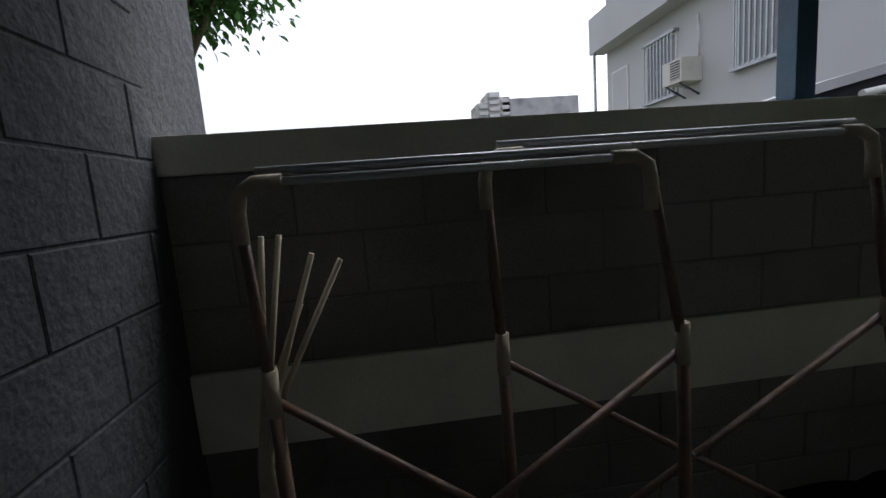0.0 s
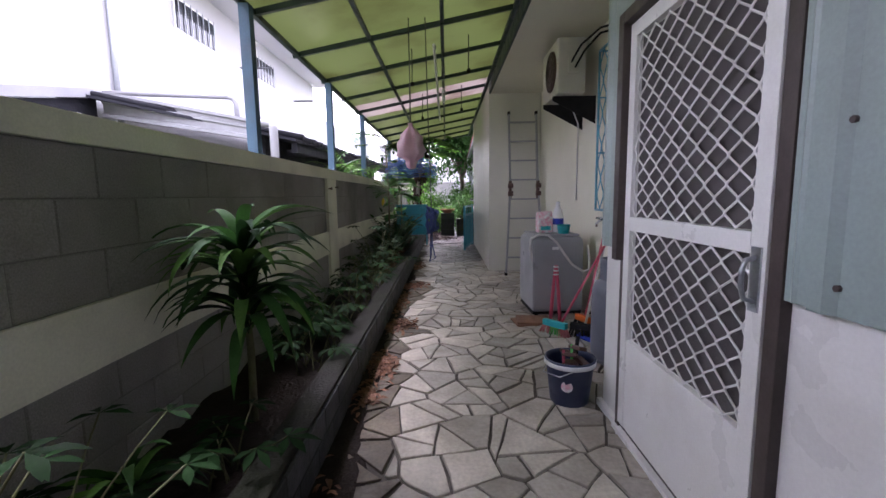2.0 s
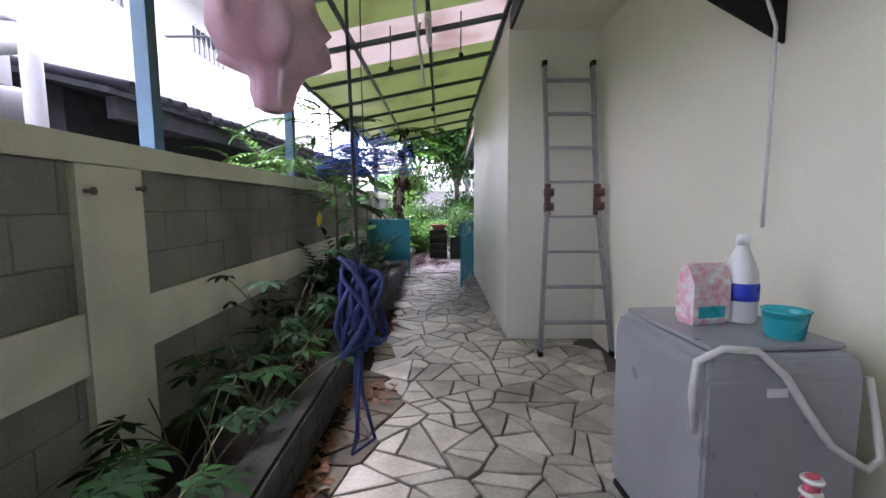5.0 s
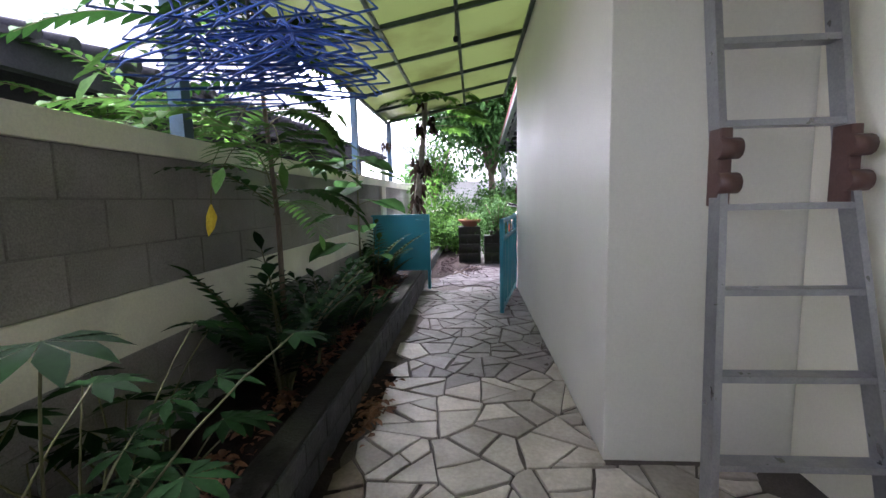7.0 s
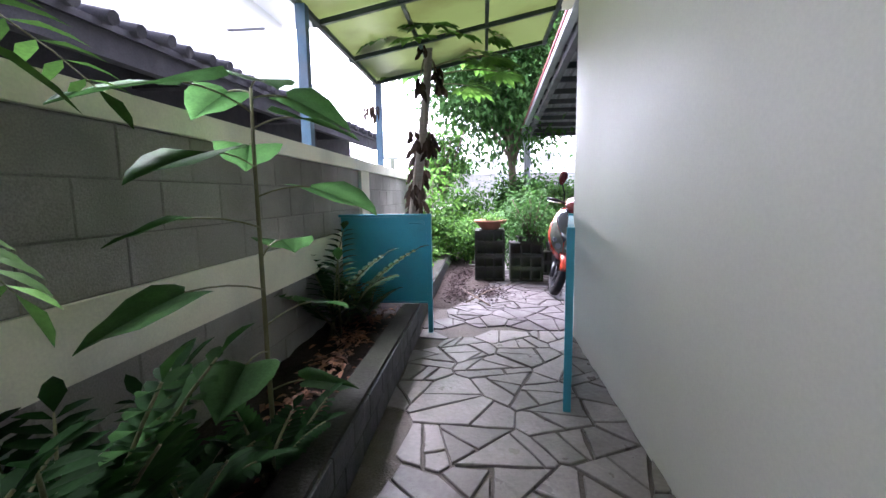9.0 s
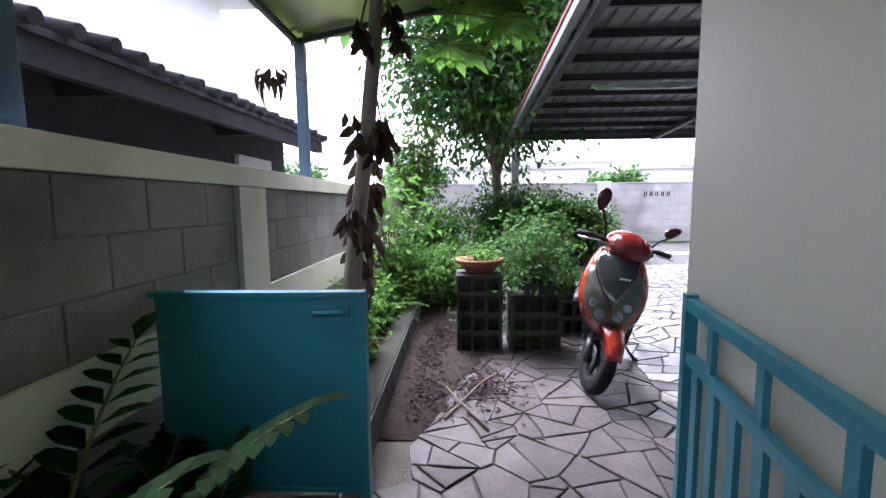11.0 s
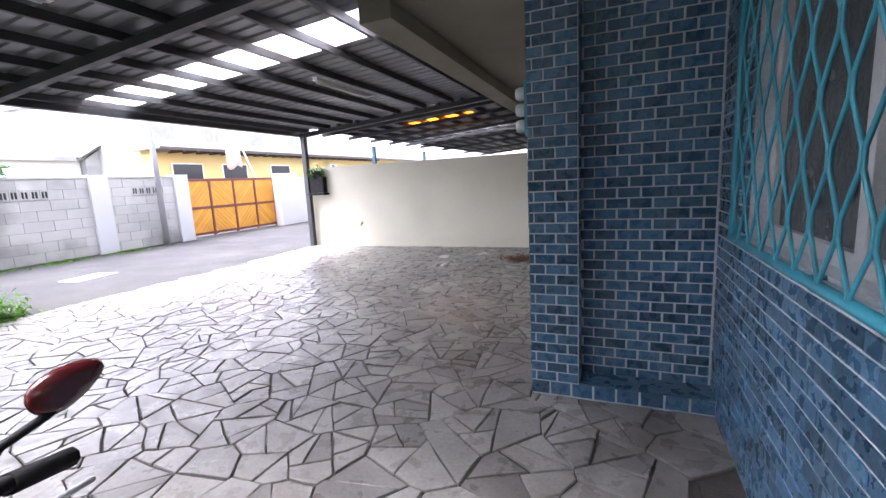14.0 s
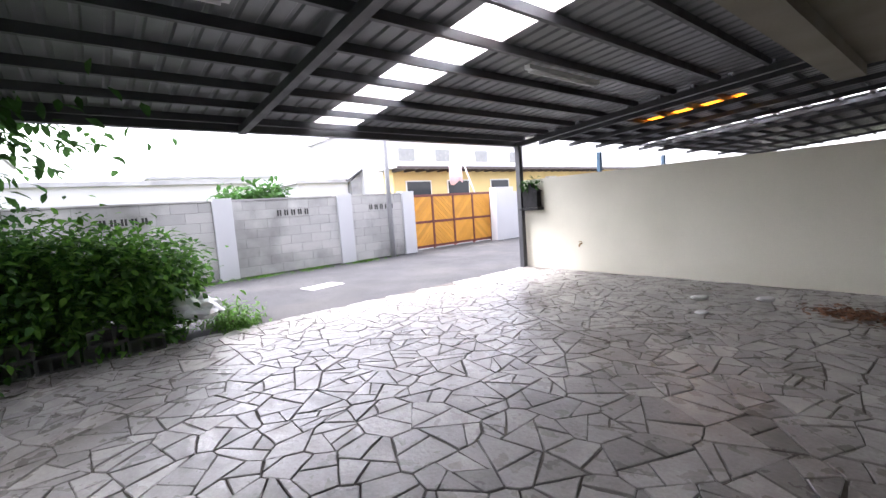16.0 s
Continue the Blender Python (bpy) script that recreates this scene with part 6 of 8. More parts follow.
part("wall", bm, WHITE_WALL, wh2)
bm = bmesh.new()
box(bm, 45.6, 58.4, -42.4, -20.1, 8.5, 8.8)
part("roof", bm, GREY_HOUSE, wh2)
for y in (-24, -28, -33, -38):
    for z in (3.2, 5.6):
        window_on(wh2, 46, y, z, 1.8, 1.2, "x-", PALE_GLASS)
flag = thing("pink_cloth", "pale pink cloth hanging on a pole above the gate", "cloth", (29.5, -15.7, 0.0))
bm = bmesh.new()
tube(bm, [(0, -0.9, 0.0), (0, -0.5, 1.8), (0, 0.3, 3.6)], 0.03)
part("pole", bm, ALU, flag)
bm = bmesh.new()
secs = []
for i in range(9):
    u = i / 8
    y = 0.3 + 0.75 * u
    secs.append([(0.05 * math.sin(u * 9), y, 2.55 + 0.1 * math.sin(u * 6)), (0.05 * math.sin(u * 9) + 0.01, y, 2.55 + 0.1 * math.sin(u * 6)),
                 (0.06 * math.sin(u * 8 + 1) + 0.01, y, 3.5 - 0.1 * u), (0.06 * math.sin(u * 8 + 1), y, 3.5 - 0.1 * u)])
loft(bm, secs)
part("cloth", bm, PALE_PINK, flag)
# far grey and white houses
for nm, lab, x0, x1, y0, y1, h, mt, gable in (
        ("grey_house", "weathered grey house with a low gable roof", 48, 56, -24.0, -19.6, 4.2, GREY_HOUSE, True),
        ("pale_wing", "pale far house beside the grey gable", 48.5, 56, -19.5, -15.2, 4.1, WHITE_WALL, False),
        ("pale_house", "pale far house with a flat roof", 75, 86, -22, -8, 7.0, WHITE_WALL, False),
        ("low_house", "low white far house", 50, 58, -12, 6, 4.3, WHITE_WALL, False),
        ("far_block", "pale far apartment block", 95, 110, 6, 14, 12, WHITE_WALL, False)):
    h_ob = thing(nm, lab, "house")
    bm = bmesh.new()
    box(bm, x0, x1, y0, y1, -0.1, h)
    part("wall", bm, mt, h_ob)
    bm = bmesh.new()
    if gable:
        ym = (y0 + y1) / 2
        loft(bm, [[(x, y0 - 0.4, h), (x, ym, h + 1.7), (x, y1 + 0.4, h), (x, y1 + 0.4, h + 0.15), (x, ym, h + 1.85), (x, y0 - 0.4, h + 0.15)] for x in (x0 - 0.4, x1 + 0.4)], smooth=False)
        part("roof", bm, GREY_STEEL, h_ob, "dark gable roof")
        bm = bmesh.new()
        loft(bm, [[(x, y0, h - 0.01), (x, y1, h - 0.01), (x, ym, h + 1.65)] for x in (x0, x1)], smooth=False)
        part("gable", bm, GREY_HOUSE, h_ob)
    else:
        box(bm, x0 - 0.3, x1 + 0.3, y0 - 0.3, y1 + 0.3, h, h + 0.3)
        part("roof", bm, GREY_HOUSE, h_ob)
    for k in range(4):
        for z in ((1.2, 3.6) if h < 8 else (1.5, 4.5, 7.5)):
            if z + 1.2 < h:
                window_on(h_ob, x0, y0 + (y1 - y0) * (k + 0.5) / 4, z, 1.4, 1.2, "x-")
for x, y, r, h in ((88, 16.6, 1.5, 13.5),):
    tank = thing("water_tank", "ribbed steel water tank on a tower", "water tank", (x, y, -0.12), 0, "water tanks")
    bm = bmesh.new()
    prof = [(r * 0.3, 0), (r * 0.3, h - 5.5), (r, h - 5.4)]
    for k in range(12):
        prof += [(r, h - 5.3 + k * 0.42), (r * 1.05, h - 5.2 + k * 0.42), (r, h - 5.05 + k * 0.42)]
    prof += [(r * 0.5, h)]
    lathe(bm, prof, 20)
    part("tank", bm, GALV, tank)
fh = thing("far_flat_house", "grey far house with a flat roof", "house")
bm = bmesh.new()
box(bm, 17, 28, 60, 70, -0.1, 13.5)
part("wall", bm, GREY_HOUSE, fh)
tower = thing("apartment_block", "far stepped apartment tower with rows of balconies", "building", (13.4, 60.0, -0.12))
for x0, x1, h in ((0.0, 1.5, 13.2), (1.5, 3.2, 14.6), (3.2, 4.6, 13.9)):
    bm = bmesh.new()
    box(bm, x0, x1 - 0.01, 0, 5, 0, h)
    part("wall", bm, OLD_BLOCK, tower)
    for k in range(5):
        bm = bmesh.new()
        box(bm, x0 + 0.15, x1 - 0.2, -0.4, -0.001, h - 0.75 - 0.9 * k, h - 0.3 - 0.9 * k)
        part("balcony", bm, WHITE_WALL, tower)

# ---- white neighbour house ----
wh = thing("neighbour_house", "white two-storey neighbour house with barred windows and a loggia", "house")
HX, HY, LOG_X, LOG_Z = 8.05, 5.3, 10.75, 4.75
bm = bmesh.new()
box(bm, HX, LOG_X, HY, 14.3, -0.1, 8.6)
part("wall", bm, WHITE_WALL, wh)
bm = bmesh.new()
box(bm, LOG_X + 0.004, 24.0, HY, 14.3, -0.1, LOG_Z)
part("lower_wall", bm, WHITE_WALL, wh)
bm = bmesh.new()
box(bm, LOG_X + 0.004, 24.0, 6.5, 14.2, LOG_Z + 0.004, 6.84)
part("loggia_wall", bm, WHITE_WALL, wh, "shaded white back wall of the loggia")
# roof slab out of view, set low so the loggia wall falls in shade
bm = bmesh.new()
box(bm, LOG_X + 0.004, 24.4, 5.1, 14.3, 6.85, 7.2)
part("roof", bm, WHITE_WALL, wh)
bm = bmesh.new()
box(bm, HX - 0.55, HX - 0.004, HY + 0.4, 14.45, 5.62, 5.78)
box(bm, HX - 0.55, HX - 0.43, HY + 0.4, 14.45, 5.78, 6.75)
part("balcony", bm, WHITE_WALL, wh, "white balcony slab and parapet")
bm = bmesh.new()
tube(bm, [(9.15, HY - 0.06, 0), (9.15, HY - 0.06, 8.4)], 0.045, seg=8)
part("downpipe", bm, GALV, wh, "grey downpipe")
bm = bmesh.new()
tube(bm, [(HX - 0.5, 14.2, 0), (HX - 0.5, 14.2, 5.6)], 0.05, seg=8)
part("downpipe", bm, GALV, wh, "grey downpipe")
for x0, x1 in ((12.9, 14.8), (17.2, 19.0)):
    win = window_on(wh, (x0 + x1) / 2, 6.5, 5.46, x1 - x0, 0.82, "y-", GLASS_DARK)
    for k in range(7):
        bm = bmesh.new()
        x = x0 + (x1 - x0) * (k + 0.5) / 7
        box(bm, x - 0.012, x + 0.012, 6.4, 6.42, 5.46, 6.28)
        part("window_bar", bm, GALV, win, "grey steel bar")
for x in (15.6, 20.2):
    bm = bmesh.new()
    rod(bm, (x, 5.2, 5.3), (x, 6.5, 5.3), 0.03, seg=6)
    part("clothes_rail", bm, GREY_STEEL, wh, "dark clothes rail across the loggia")
for yc, w, z0, z1, bars in ((8.1, 1.35, 3.58, 5.15, 10), (11.35, 1.35, 3.5, 5.05, 9), (13.45, 0.95, 3.3, 4.9, 0)):
    win = window_on(wh, HX, yc, z0, w, z1 - z0, "x-", PALE_GLASS if bars else WHITE_WALL)
    for k in range(bars):
        bm = bmesh.new()
        y = yc - w / 2 + w * (k + 0.5) / bars
        box(bm, HX - 0.14, HX - 0.12, y - 0.02, y + 0.02, z0, z1)
        part("window_bar", bm, GALV, win, "grey steel bar")
    if bars:
        for z in (z0 - 0.06, z1):
            bm = bmesh.new()
            box(bm, HX - 0.16, HX - 0.001, yc - w / 2 - 0.05, yc + w / 2 + 0.05, z, z + 0.06)
            part("sill", bm, GALV, win)
nac = thing("air_conditioner", "white window air conditioner on the neighbour house", "air conditioner", (HX, 10.15, 3.62))
bm = bmesh.new()
box(bm, -0.55, 0, -0.36, 0.36, 0, 0.56, bevel=0.015)
part("casing", bm, AC_WHITE, nac)
bm = bmesh.new()
box(bm, -0.556, -0.551, -0.3, 0.05, 0.07, 0.5)
part("grille_panel", bm, GREY_STEEL, nac, "dark grille panel")
for k in range(7):
    bm = bmesh.new()
    box(bm, -0.562, -0.557, -0.3, 0.05, 0.08 + k * 0.06, 0.1 + k * 0.06)
    part("louvre", bm, AC_WHITE, nac)
for y in (-0.25, 0.25):
    bm = bmesh.new()
    rod(bm, (0, y, -0.3), (-0.52, y, -0.01), 0.025)
    part("bracket", bm, GREY_STEEL, nac)
bm = bmesh.new()
tube(bm, [(-0.05, -0.3, 0.56), (-0.08, -0.34, 1.0), (-0.04, -0.25, 1.5), (0, -0.2, 1.55)], 0.025, seg=6)
part("cable", bm, PVC, nac, "pale cable duct")

# ---- old tiled shed with a white verge board behind the garden wall ----
def shed_z(x, y):
    return 2.2 + 0.02 * (x - 8.3) + 0.225 * (y - 2.05)


shed = thing("tiled_shed", "low dark tiled shed behind the garden wall", "shed")
bm = bmesh.new()
loft(bm, [[(x, 2.62, -0.1), (x, 2.75, -0.1), (x, 2.75, shed_z(x, 2.75) - 0.07), (x, 2.62, shed_z(x, 2.62) - 0.07)] for x in (8.5, 18.3)], smooth=False)
part("wall", bm, TILE_DARK, shed, "dark weathered wall under the eave")
bm = bmesh.new()
box(bm, 16.9, 17.75, 2.57, 2.619, 0.2, 2.02)
part("white_panel", bm, WHITE_WALL, shed)
bm = bmesh.new()
loft(bm, [[(x, y, shed_z(x, y) + dz) for y, dz in ((2.06, -0.06), (5.2, -0.06), (5.2, -0.02), (2.06, -0.02))] for x in (8.2, 18.45)], smooth=False)
part("roof_deck", bm, TILE_DARK, shed)
bm = bmesh.new()
loft(bm, [[(x, y, shed_z(x, 2.1) + dz) for y, dz in ((2.08, -0.22), (2.16, -0.22), (2.16, -0.07), (2.08, -0.07))] for x in (8.3, 18.4)], smooth=False)
part("eave_beam", bm, TILE_DARK, shed, "dark timber eave beam")
for x in (9.4, 11.2, 13.0, 14.8, 16.6):
    bm = bmesh.new()
    box(bm, x - 0.05, x + 0.05, 2.1, 2.615, shed_z(x, 2.1) - 0.2, shed_z(x, 2.1) - 0.08)
    part("eave_bracket", bm, TILE_DARK, shed)
rnd = random.Random(77)
for k in range(48):
    bm = bmesh.new()
    x = 8.32 + 0.212 * k
    lift, out = rnd.uniform(-0.012, 0.014), rnd.uniform(-0.025, 0.025)
    tube(bm, [(x, 1.99 + out, shed_z(x, 1.99) + 0.01 + lift), (x + 0.01, 3.4, shed_z(x, 3.4) + 0.015), (x, 5.1, shed_z(x, 5.1) + 0.01)], 0.042, seg=8)
    part("roof_tile", bm, TILE_DARK, shed)
GUTTER = material("dull_white_painted_gutter", (0.36, 0.36, 0.37), 0.55, second=(0.29, 0.29, 0.3), scale=3, grain=0.05, bump=0.05, stain=(0.2, 0.2, 0.19), stain_scale=4, stain_amount=0.35)
awn = thing("verge_gutter", "pale ribbed metal gutter board on the end of the tiled shed", "gutter")
bm = bmesh.new()
loft(bm, [[(x + d, y, z + dz) for d, dz in ((0.0, -hh), (-0.06, -hh), (-0.06, -hh + 0.05), (-0.02, -hh + 0.06), (-0.02, -hh * 0.5), (-0.05, -hh * 0.45), (-0.05, -hh * 0.35),
                                            (-0.02, -hh * 0.3), (-0.02, -0.05), (-0.07, -0.04), (-0.07, 0.0), (0.06, 0.0), (0.06, -hh))]
          for x, y, z, hh in ((8.06, 2.62, 2.43, 0.27), (8.58, 5.05, 2.97, 0.38))], smooth=False)
part("board", bm, GUTTER, awn)
for nm, pts, r in (("pipe", [(8.75, 5.25, 2.99), (8.9, 4.3, 2.98), (8.9, 3.33, 2.93), (8.9, 3.24, 2.9), (8.9, 3.2, 2.82), (8.9, 3.2, 2.5)], 0.04),
                   ("downpipe", [(8.0, 2.6, 2.37), (7.92, 2.3, 2.35), (7.86, 2.24, 2.33), (7.83, 2.22, 2.26), (7.83, 2.22, -0.1)], 0.055)):
    bm = bmesh.new()
    tube(bm, pts, r, seg=10)
    part(nm, bm, GUTTER, awn, "pale plastic pipe")
low = thing("low_outbuilding", "low dark outbuilding with a grey sloping concrete ledge", "shed")
bm = bmesh.new()
loft(bm, [[(x, 5.0, z - 0.13), (x, 5.28, z - 0.13), (x, 5.28, z), (x, 5.0, z)] for x, z in ((5.0, 2.22), (6.0, 2.47), (8.55, 3.0))], smooth=False)
part("ledge", bm, GREY_HOUSE, low)
bm = bmesh.new()
loft(bm, [[(x, 5.1, -0.1), (x, 5.25, -0.1), (x, 5.25, z - 0.14), (x, 5.1, z - 0.14)] for x, z in ((5.0, 2.22), (6.0, 2.47), (8.5, 2.99))], smooth=False)
part("wall", bm, TILE_DARK, low)
bm = bmesh.new()
tube(bm, [(6.5, 4.95, 2.28), (8.0, 4.95, 2.5)], 0.05, seg=8)
part("pipe", bm, PVC, low, "white plastic pipe")

# ---- plants ----
class Leaves:
    """Gathers leaf blades, each folded along its midrib and bent."""
    def __init__(self):
        self.v, self.f = [], []

    def blade(self, p, d, up, length, width, bend=0.15, fold=0.15, waist=0.42):
        d = Vector(d).normalized()
        side = d.cross(Vector(up))
        if side.length < 1e-4:
            side = d.orthogonal()
        side.normalize()
        nrm = side.cross(d)
        p = Vector(p)
        b = len(self.v)
        def pt(t, s):
            return p + d * (length * t) - nrm * (bend * length * t * t) + side * (s * width) + nrm * (abs(s) * fold * width * 2)
        for t, s in ((0, 0), (waist, 0), (0.76, 0), (1, 0), (waist, -0.5), (0.76, -0.36), (waist, 0.5), (0.76, 0.36)):
            self.v.append(tuple(pt(t, s)))
        self.f += [(b, b + 4, b + 1), (b + 4, b + 5, b + 2, b + 1), (b + 5, b + 3, b + 2),
                   (b, b + 1, b + 6), (b + 1, b + 2, b + 7, b + 6), (b + 2, b + 3, b + 7)]

    def mesh(self, name, mat, parent, label="", kind=""):
        me = bpy.data.meshes.new(name)
        me.from_pydata(self.v, [], self.f)
        me.materials.append(mat)
        for q in me.polygons:
            q.use_smooth = True
        ob = new(name, me)
        ob.parent = parent
        return tagged(ob, label, "", "", kind)


STEM = material("green_brown_stem", (0.12, 0.13, 0.05), 0.7, second=(0.1, 0.08, 0.045), scale=9, grain=0.15, bump=0.2)
UP = Vector((0, 0, 1))


def arc(p, yaw, rise, length, droop, n=7):
    """Points of a stalk that leaves p at an angle and bends down."""
    out, el, q = [Vector(p)], rise, Vector(p)
    for _ in range(n):
        q = q + Vector((math.cos(yaw) * math.cos(el), math.sin(yaw) * math.cos(el), math.sin(el))) * (length / n)
        out.append(q.copy())
        el -= droop / n
    return out


def strap_plant(x, y, z, n, length, seed, label, stem=0.4):
    rnd = random.Random(seed)
    pl = thing("strap_leaf_plant", label, "plant", (x, y, z))
    bm = bmesh.new()
    tube(bm, [(0, 0, -0.04), (0.02, 0, 0.4 * stem), (0.0, 0.01, stem)], 0.022, taper=0.016)
    part("stem", bm, STEM, pl)
    for k in range(n):
        yaw = k * 2.4 + rnd.uniform(-0.3, 0.3)
        rise = rnd.uniform(0.4, 1.45)
        ln = length * rnd.uniform(0.75, 1.1)
        pts = arc((0, 0, stem * (0.5 + 0.5 * k / n)), yaw, rise, ln, rnd.uniform(1.5, 2.3), 9)
        side = Vector((-math.sin(yaw), math.cos(yaw), 0))
        v, f = [], []
        for i, p in enumerate(pts):
            t = i / (len(pts) - 1)
            w = 0.05 * length * (0.45 + 1.5 * t * (1 - t) * 2) * (1 - t ** 4) + 0.001
            v += [tuple(p - side * w + UP * w * 0.35), tuple(p), tuple(p + side * w + UP * w * 0.35)]
        for i in range(len(pts) - 1):
            a = i * 3
            f += [(a, a + 1, a + 4, a + 3), (a + 1, a + 2, a + 5, a + 4)]
        me = bpy.data.meshes.new("strap_leaf")
        me.from_pydata(v, [], f)
        me.materials.append(rnd.choice((LEAF_BRIGHT, LEAF_MID, LEAF_MID, LEAF_DARK)))
        for q in me.polygons:
            q.use_smooth = True
        new("strap_leaf", me).parent = pl
    return pl


def paired_frond(parent, p, yaw, rise, length, droop, pairs, ll, lw, mat, stem_r=0.006, start=0.2, name="frond"):
    """A stalk with leaflets in pairs."""
    pts = arc(p, yaw, rise, length, droop, 8)
    lv = Leaves()
    bm = bmesh.new()
    tube(bm, pts, stem_r, seg=5, taper=stem_r * 0.35)
    me0 = mesh_of(bm, "stalk", STEM)
    for i in range(pairs):
        t = start + (1 - start) * i / (pairs - 0.5)
        k = min(int(t * 8), 7)
        q = pts[k].lerp(pts[k + 1], t * 8 - k)
        d = (pts[k + 1] - pts[k]).normalized()
        side = d.cross(UP).normalized()
        sc = 0.65 + 0.5 * math.sin(math.pi * min(1, t * 0.9 + 0.08))
        for s in (-1, 1):
            lv.blade(q, side * s * 0.85 + d * 0.5 + UP * 0.12, UP, ll * sc, lw * sc, 0.25, 0.1)
    lv.blade(pts[-1], pts[-1] - pts[-2], UP, ll, lw, 0.2)
    ob = lv.mesh(name, mat, parent)
    st = new("stalk", me0)
    st.parent = ob
    return ob


def zz_plant(x, y, z, stems, length, seed):
    rnd = random.Random(seed)
    pl = thing("zz_plant", "dark glossy plant with arching stems of paired oval leaves", "plant", (x, y, z), 0, "glossy planter plants")
    for k in range(stems):
        yaw = 2 * math.pi * k / stems + rnd.uniform(-0.4, 0.4)
        paired_frond(pl, (rnd.uniform(-0.05, 0.05), rnd.uniform(-0.04, 0.04), -0.03), yaw, rnd.uniform(0.95, 1.45), length * rnd.uniform(0.7, 1.1),
                     rnd.uniform(0.3, 0.9), 12, 0.16 * length ** 0.5 * 0.95, 0.078 * length ** 0.5 * 0.95, LEAF_DARK if rnd.random() < 0.75 else LEAF_MID, 0.011, 0.25, "leafy_stem")
    return pl


def palmate(lv, p, d, up, size, lobes=7):
    """A lobed hand-shaped leaf."""
    d = Vector(d).normalized()
    side = d.cross(Vector(up)).normalized()
    for k in range(lobes):
        a = (k - (lobes - 1) / 2) * (4.2 / lobes)
        dd = d * math.cos(a) + side * math.sin(a)
        lv.blade(p, dd, up, size * (1 - 0.28 * abs(a) / 2.2), size * 0.3, 0.22, 0.12, 0.55)
        if size > 0.2:
            mid = Vector(p) + dd * size * 0.45
            for s in (-0.7, 0.7):
                d2 = d * math.cos(a + s) + side * math.sin(a + s)
                lv.blade(mid - UP * 0.04 * size, d2, up, size * 0.36, size * 0.15, 0.2, 0.1)


def herb(x, y, z, n, height, size, seed, mat, label, lobes=5, spread=0.22):
    rnd = random.Random(seed)
    pl = thing("leafy_seedling", label, "plant", (x, y, z), 0, "planter seedlings")
    for k in range(n):
        yaw = k * 2.4 + rnd.uniform(-0.4, 0.4)
        pts = arc((rnd.uniform(-spread, spread) * 0.5, rnd.uniform(-0.06, 0.06), -0.03), yaw, rnd.uniform(0.9, 1.45), height * rnd.uniform(0.6, 1.1), 0.6, 5)
        bm = bmesh.new()
        tube(bm, pts, 0.005, seg=5, taper=0.003)
        st = part("stalk", bm, STEM, pl)
        lv = Leaves()
        palmate(lv, pts[-1], (math.cos(yaw), math.sin(yaw), -0.05), UP, size * rnd.uniform(0.75, 1.15), lobes)
        lv.mesh("leaf", mat, st)
    return pl


strap_plant(4.05, 0.93, 0.2, 84, 0.52, 3, "large dracaena with long arching strap leaves in the planter", 0.92)
strap_plant(3.35, 1.05, 0.2, 16, 0.34, 8, "small strap-leaved plant in the planter", 0.15)
herb(2.78, 1.0, 0.2, 14, 0.68, 0.12, 2, LEAF_DARK, "small dark leafy bush in the planter", 4)
for x, y, n, h, s in ((3.05, 1.12, 9, 0.4, 63), (3.6, 0.85, 9, 0.3, 65), (4.75, 0.85, 10, 0.34, 67)):
    herb(x, y, 0.2, n, h, 0.13, s, LEAF_DARK, "dark leafy bush in the planter", 5)
rnd = random.Random(14)
for k in range(22):
    x = 5.05 + 0.185 * k + rnd.uniform(-0.06, 0.06)
    herb(x, rnd.uniform(0.8, 1.15), 0.2, rnd.randint(4, 8), 0.26 + 0.3 * (k / 22) + rnd.uniform(0, 0.1), rnd.uniform(0.12, 0.17), 30 + k,
         rnd.choice((LEAF_MID, LEAF_DARK, LEAF_DARK)), "low green lobed-leaf seedling in the planter", 5)
for x, y, h in ((8.15, 1.0, 1.1), (8.45, 0.92, 0.95), (8.8, 0.9, 0.5)):
    herb(x, y, 0.2, 8, h, 0.15, int(x * 100), LEAF_DARK, "young papaya seedling with lobed leaves in the planter", 7)
for x, y, n, ln, s in ((9.85, 0.95, 13, 0.85, 1), (10.2, 0.92, 10, 0.75, 2), (10.65, 0.95, 12, 0.7, 3), (11.0, 0.95, 9, 0.46, 4), (11.3, 0.8, 8, 0.34, 7),
                       (12.95, 1.12, 5, 0.98, 5), (13.34, 1.16, 5, 0.85, 6), (13.4, 1.02, 4, 0.5, 8)):
    zz_plant(x, y, 0.2, n, ln, s)

# slender tree with feathered leaves
pt = thing("feather_leaf_tree", "slender young tree with long feathered leaves in the planter", "tree", (9.98, 1.0, 0.2))
bm = bmesh.new()
tube(bm, [(0, 0, -0.05), (0.02, 0.0, 0.5), (0.0, -0.01, 1.0), (-0.05, 0.0, 1.6), (-0.06, 0.03, 2.2)], 0.02, seg=8, taper=0.011)
part("trunk", bm, BARK, pt)
rnd = random.Random(9)
for k in range(28):
    h = 1.05 + 1.1 * k / 28
    yaw = k * 2.4 + rnd.uniform(-0.3, 0.3)
    reach = 0.55 if math.sin(yaw) < -0.35 else 1.0
    paired_frond(pt, (-0.03 - 0.02 * (k / 28), 0, h), yaw, rnd.uniform(0.2, 0.9), rnd.uniform(0.75, 1.15) * reach, rnd.uniform(1.0, 1.7), 13, 0.16, 0.05,
                 LEAF_BRIGHT if rnd.random() < 0.6 else LEAF_MID, 0.005, 0.18)
YELLOW_LEAF = leaf_material("yellowed_leaf", (0.5, 0.38, 0.03), (0.36, 0.24, 0.02))
bm = bmesh.new()
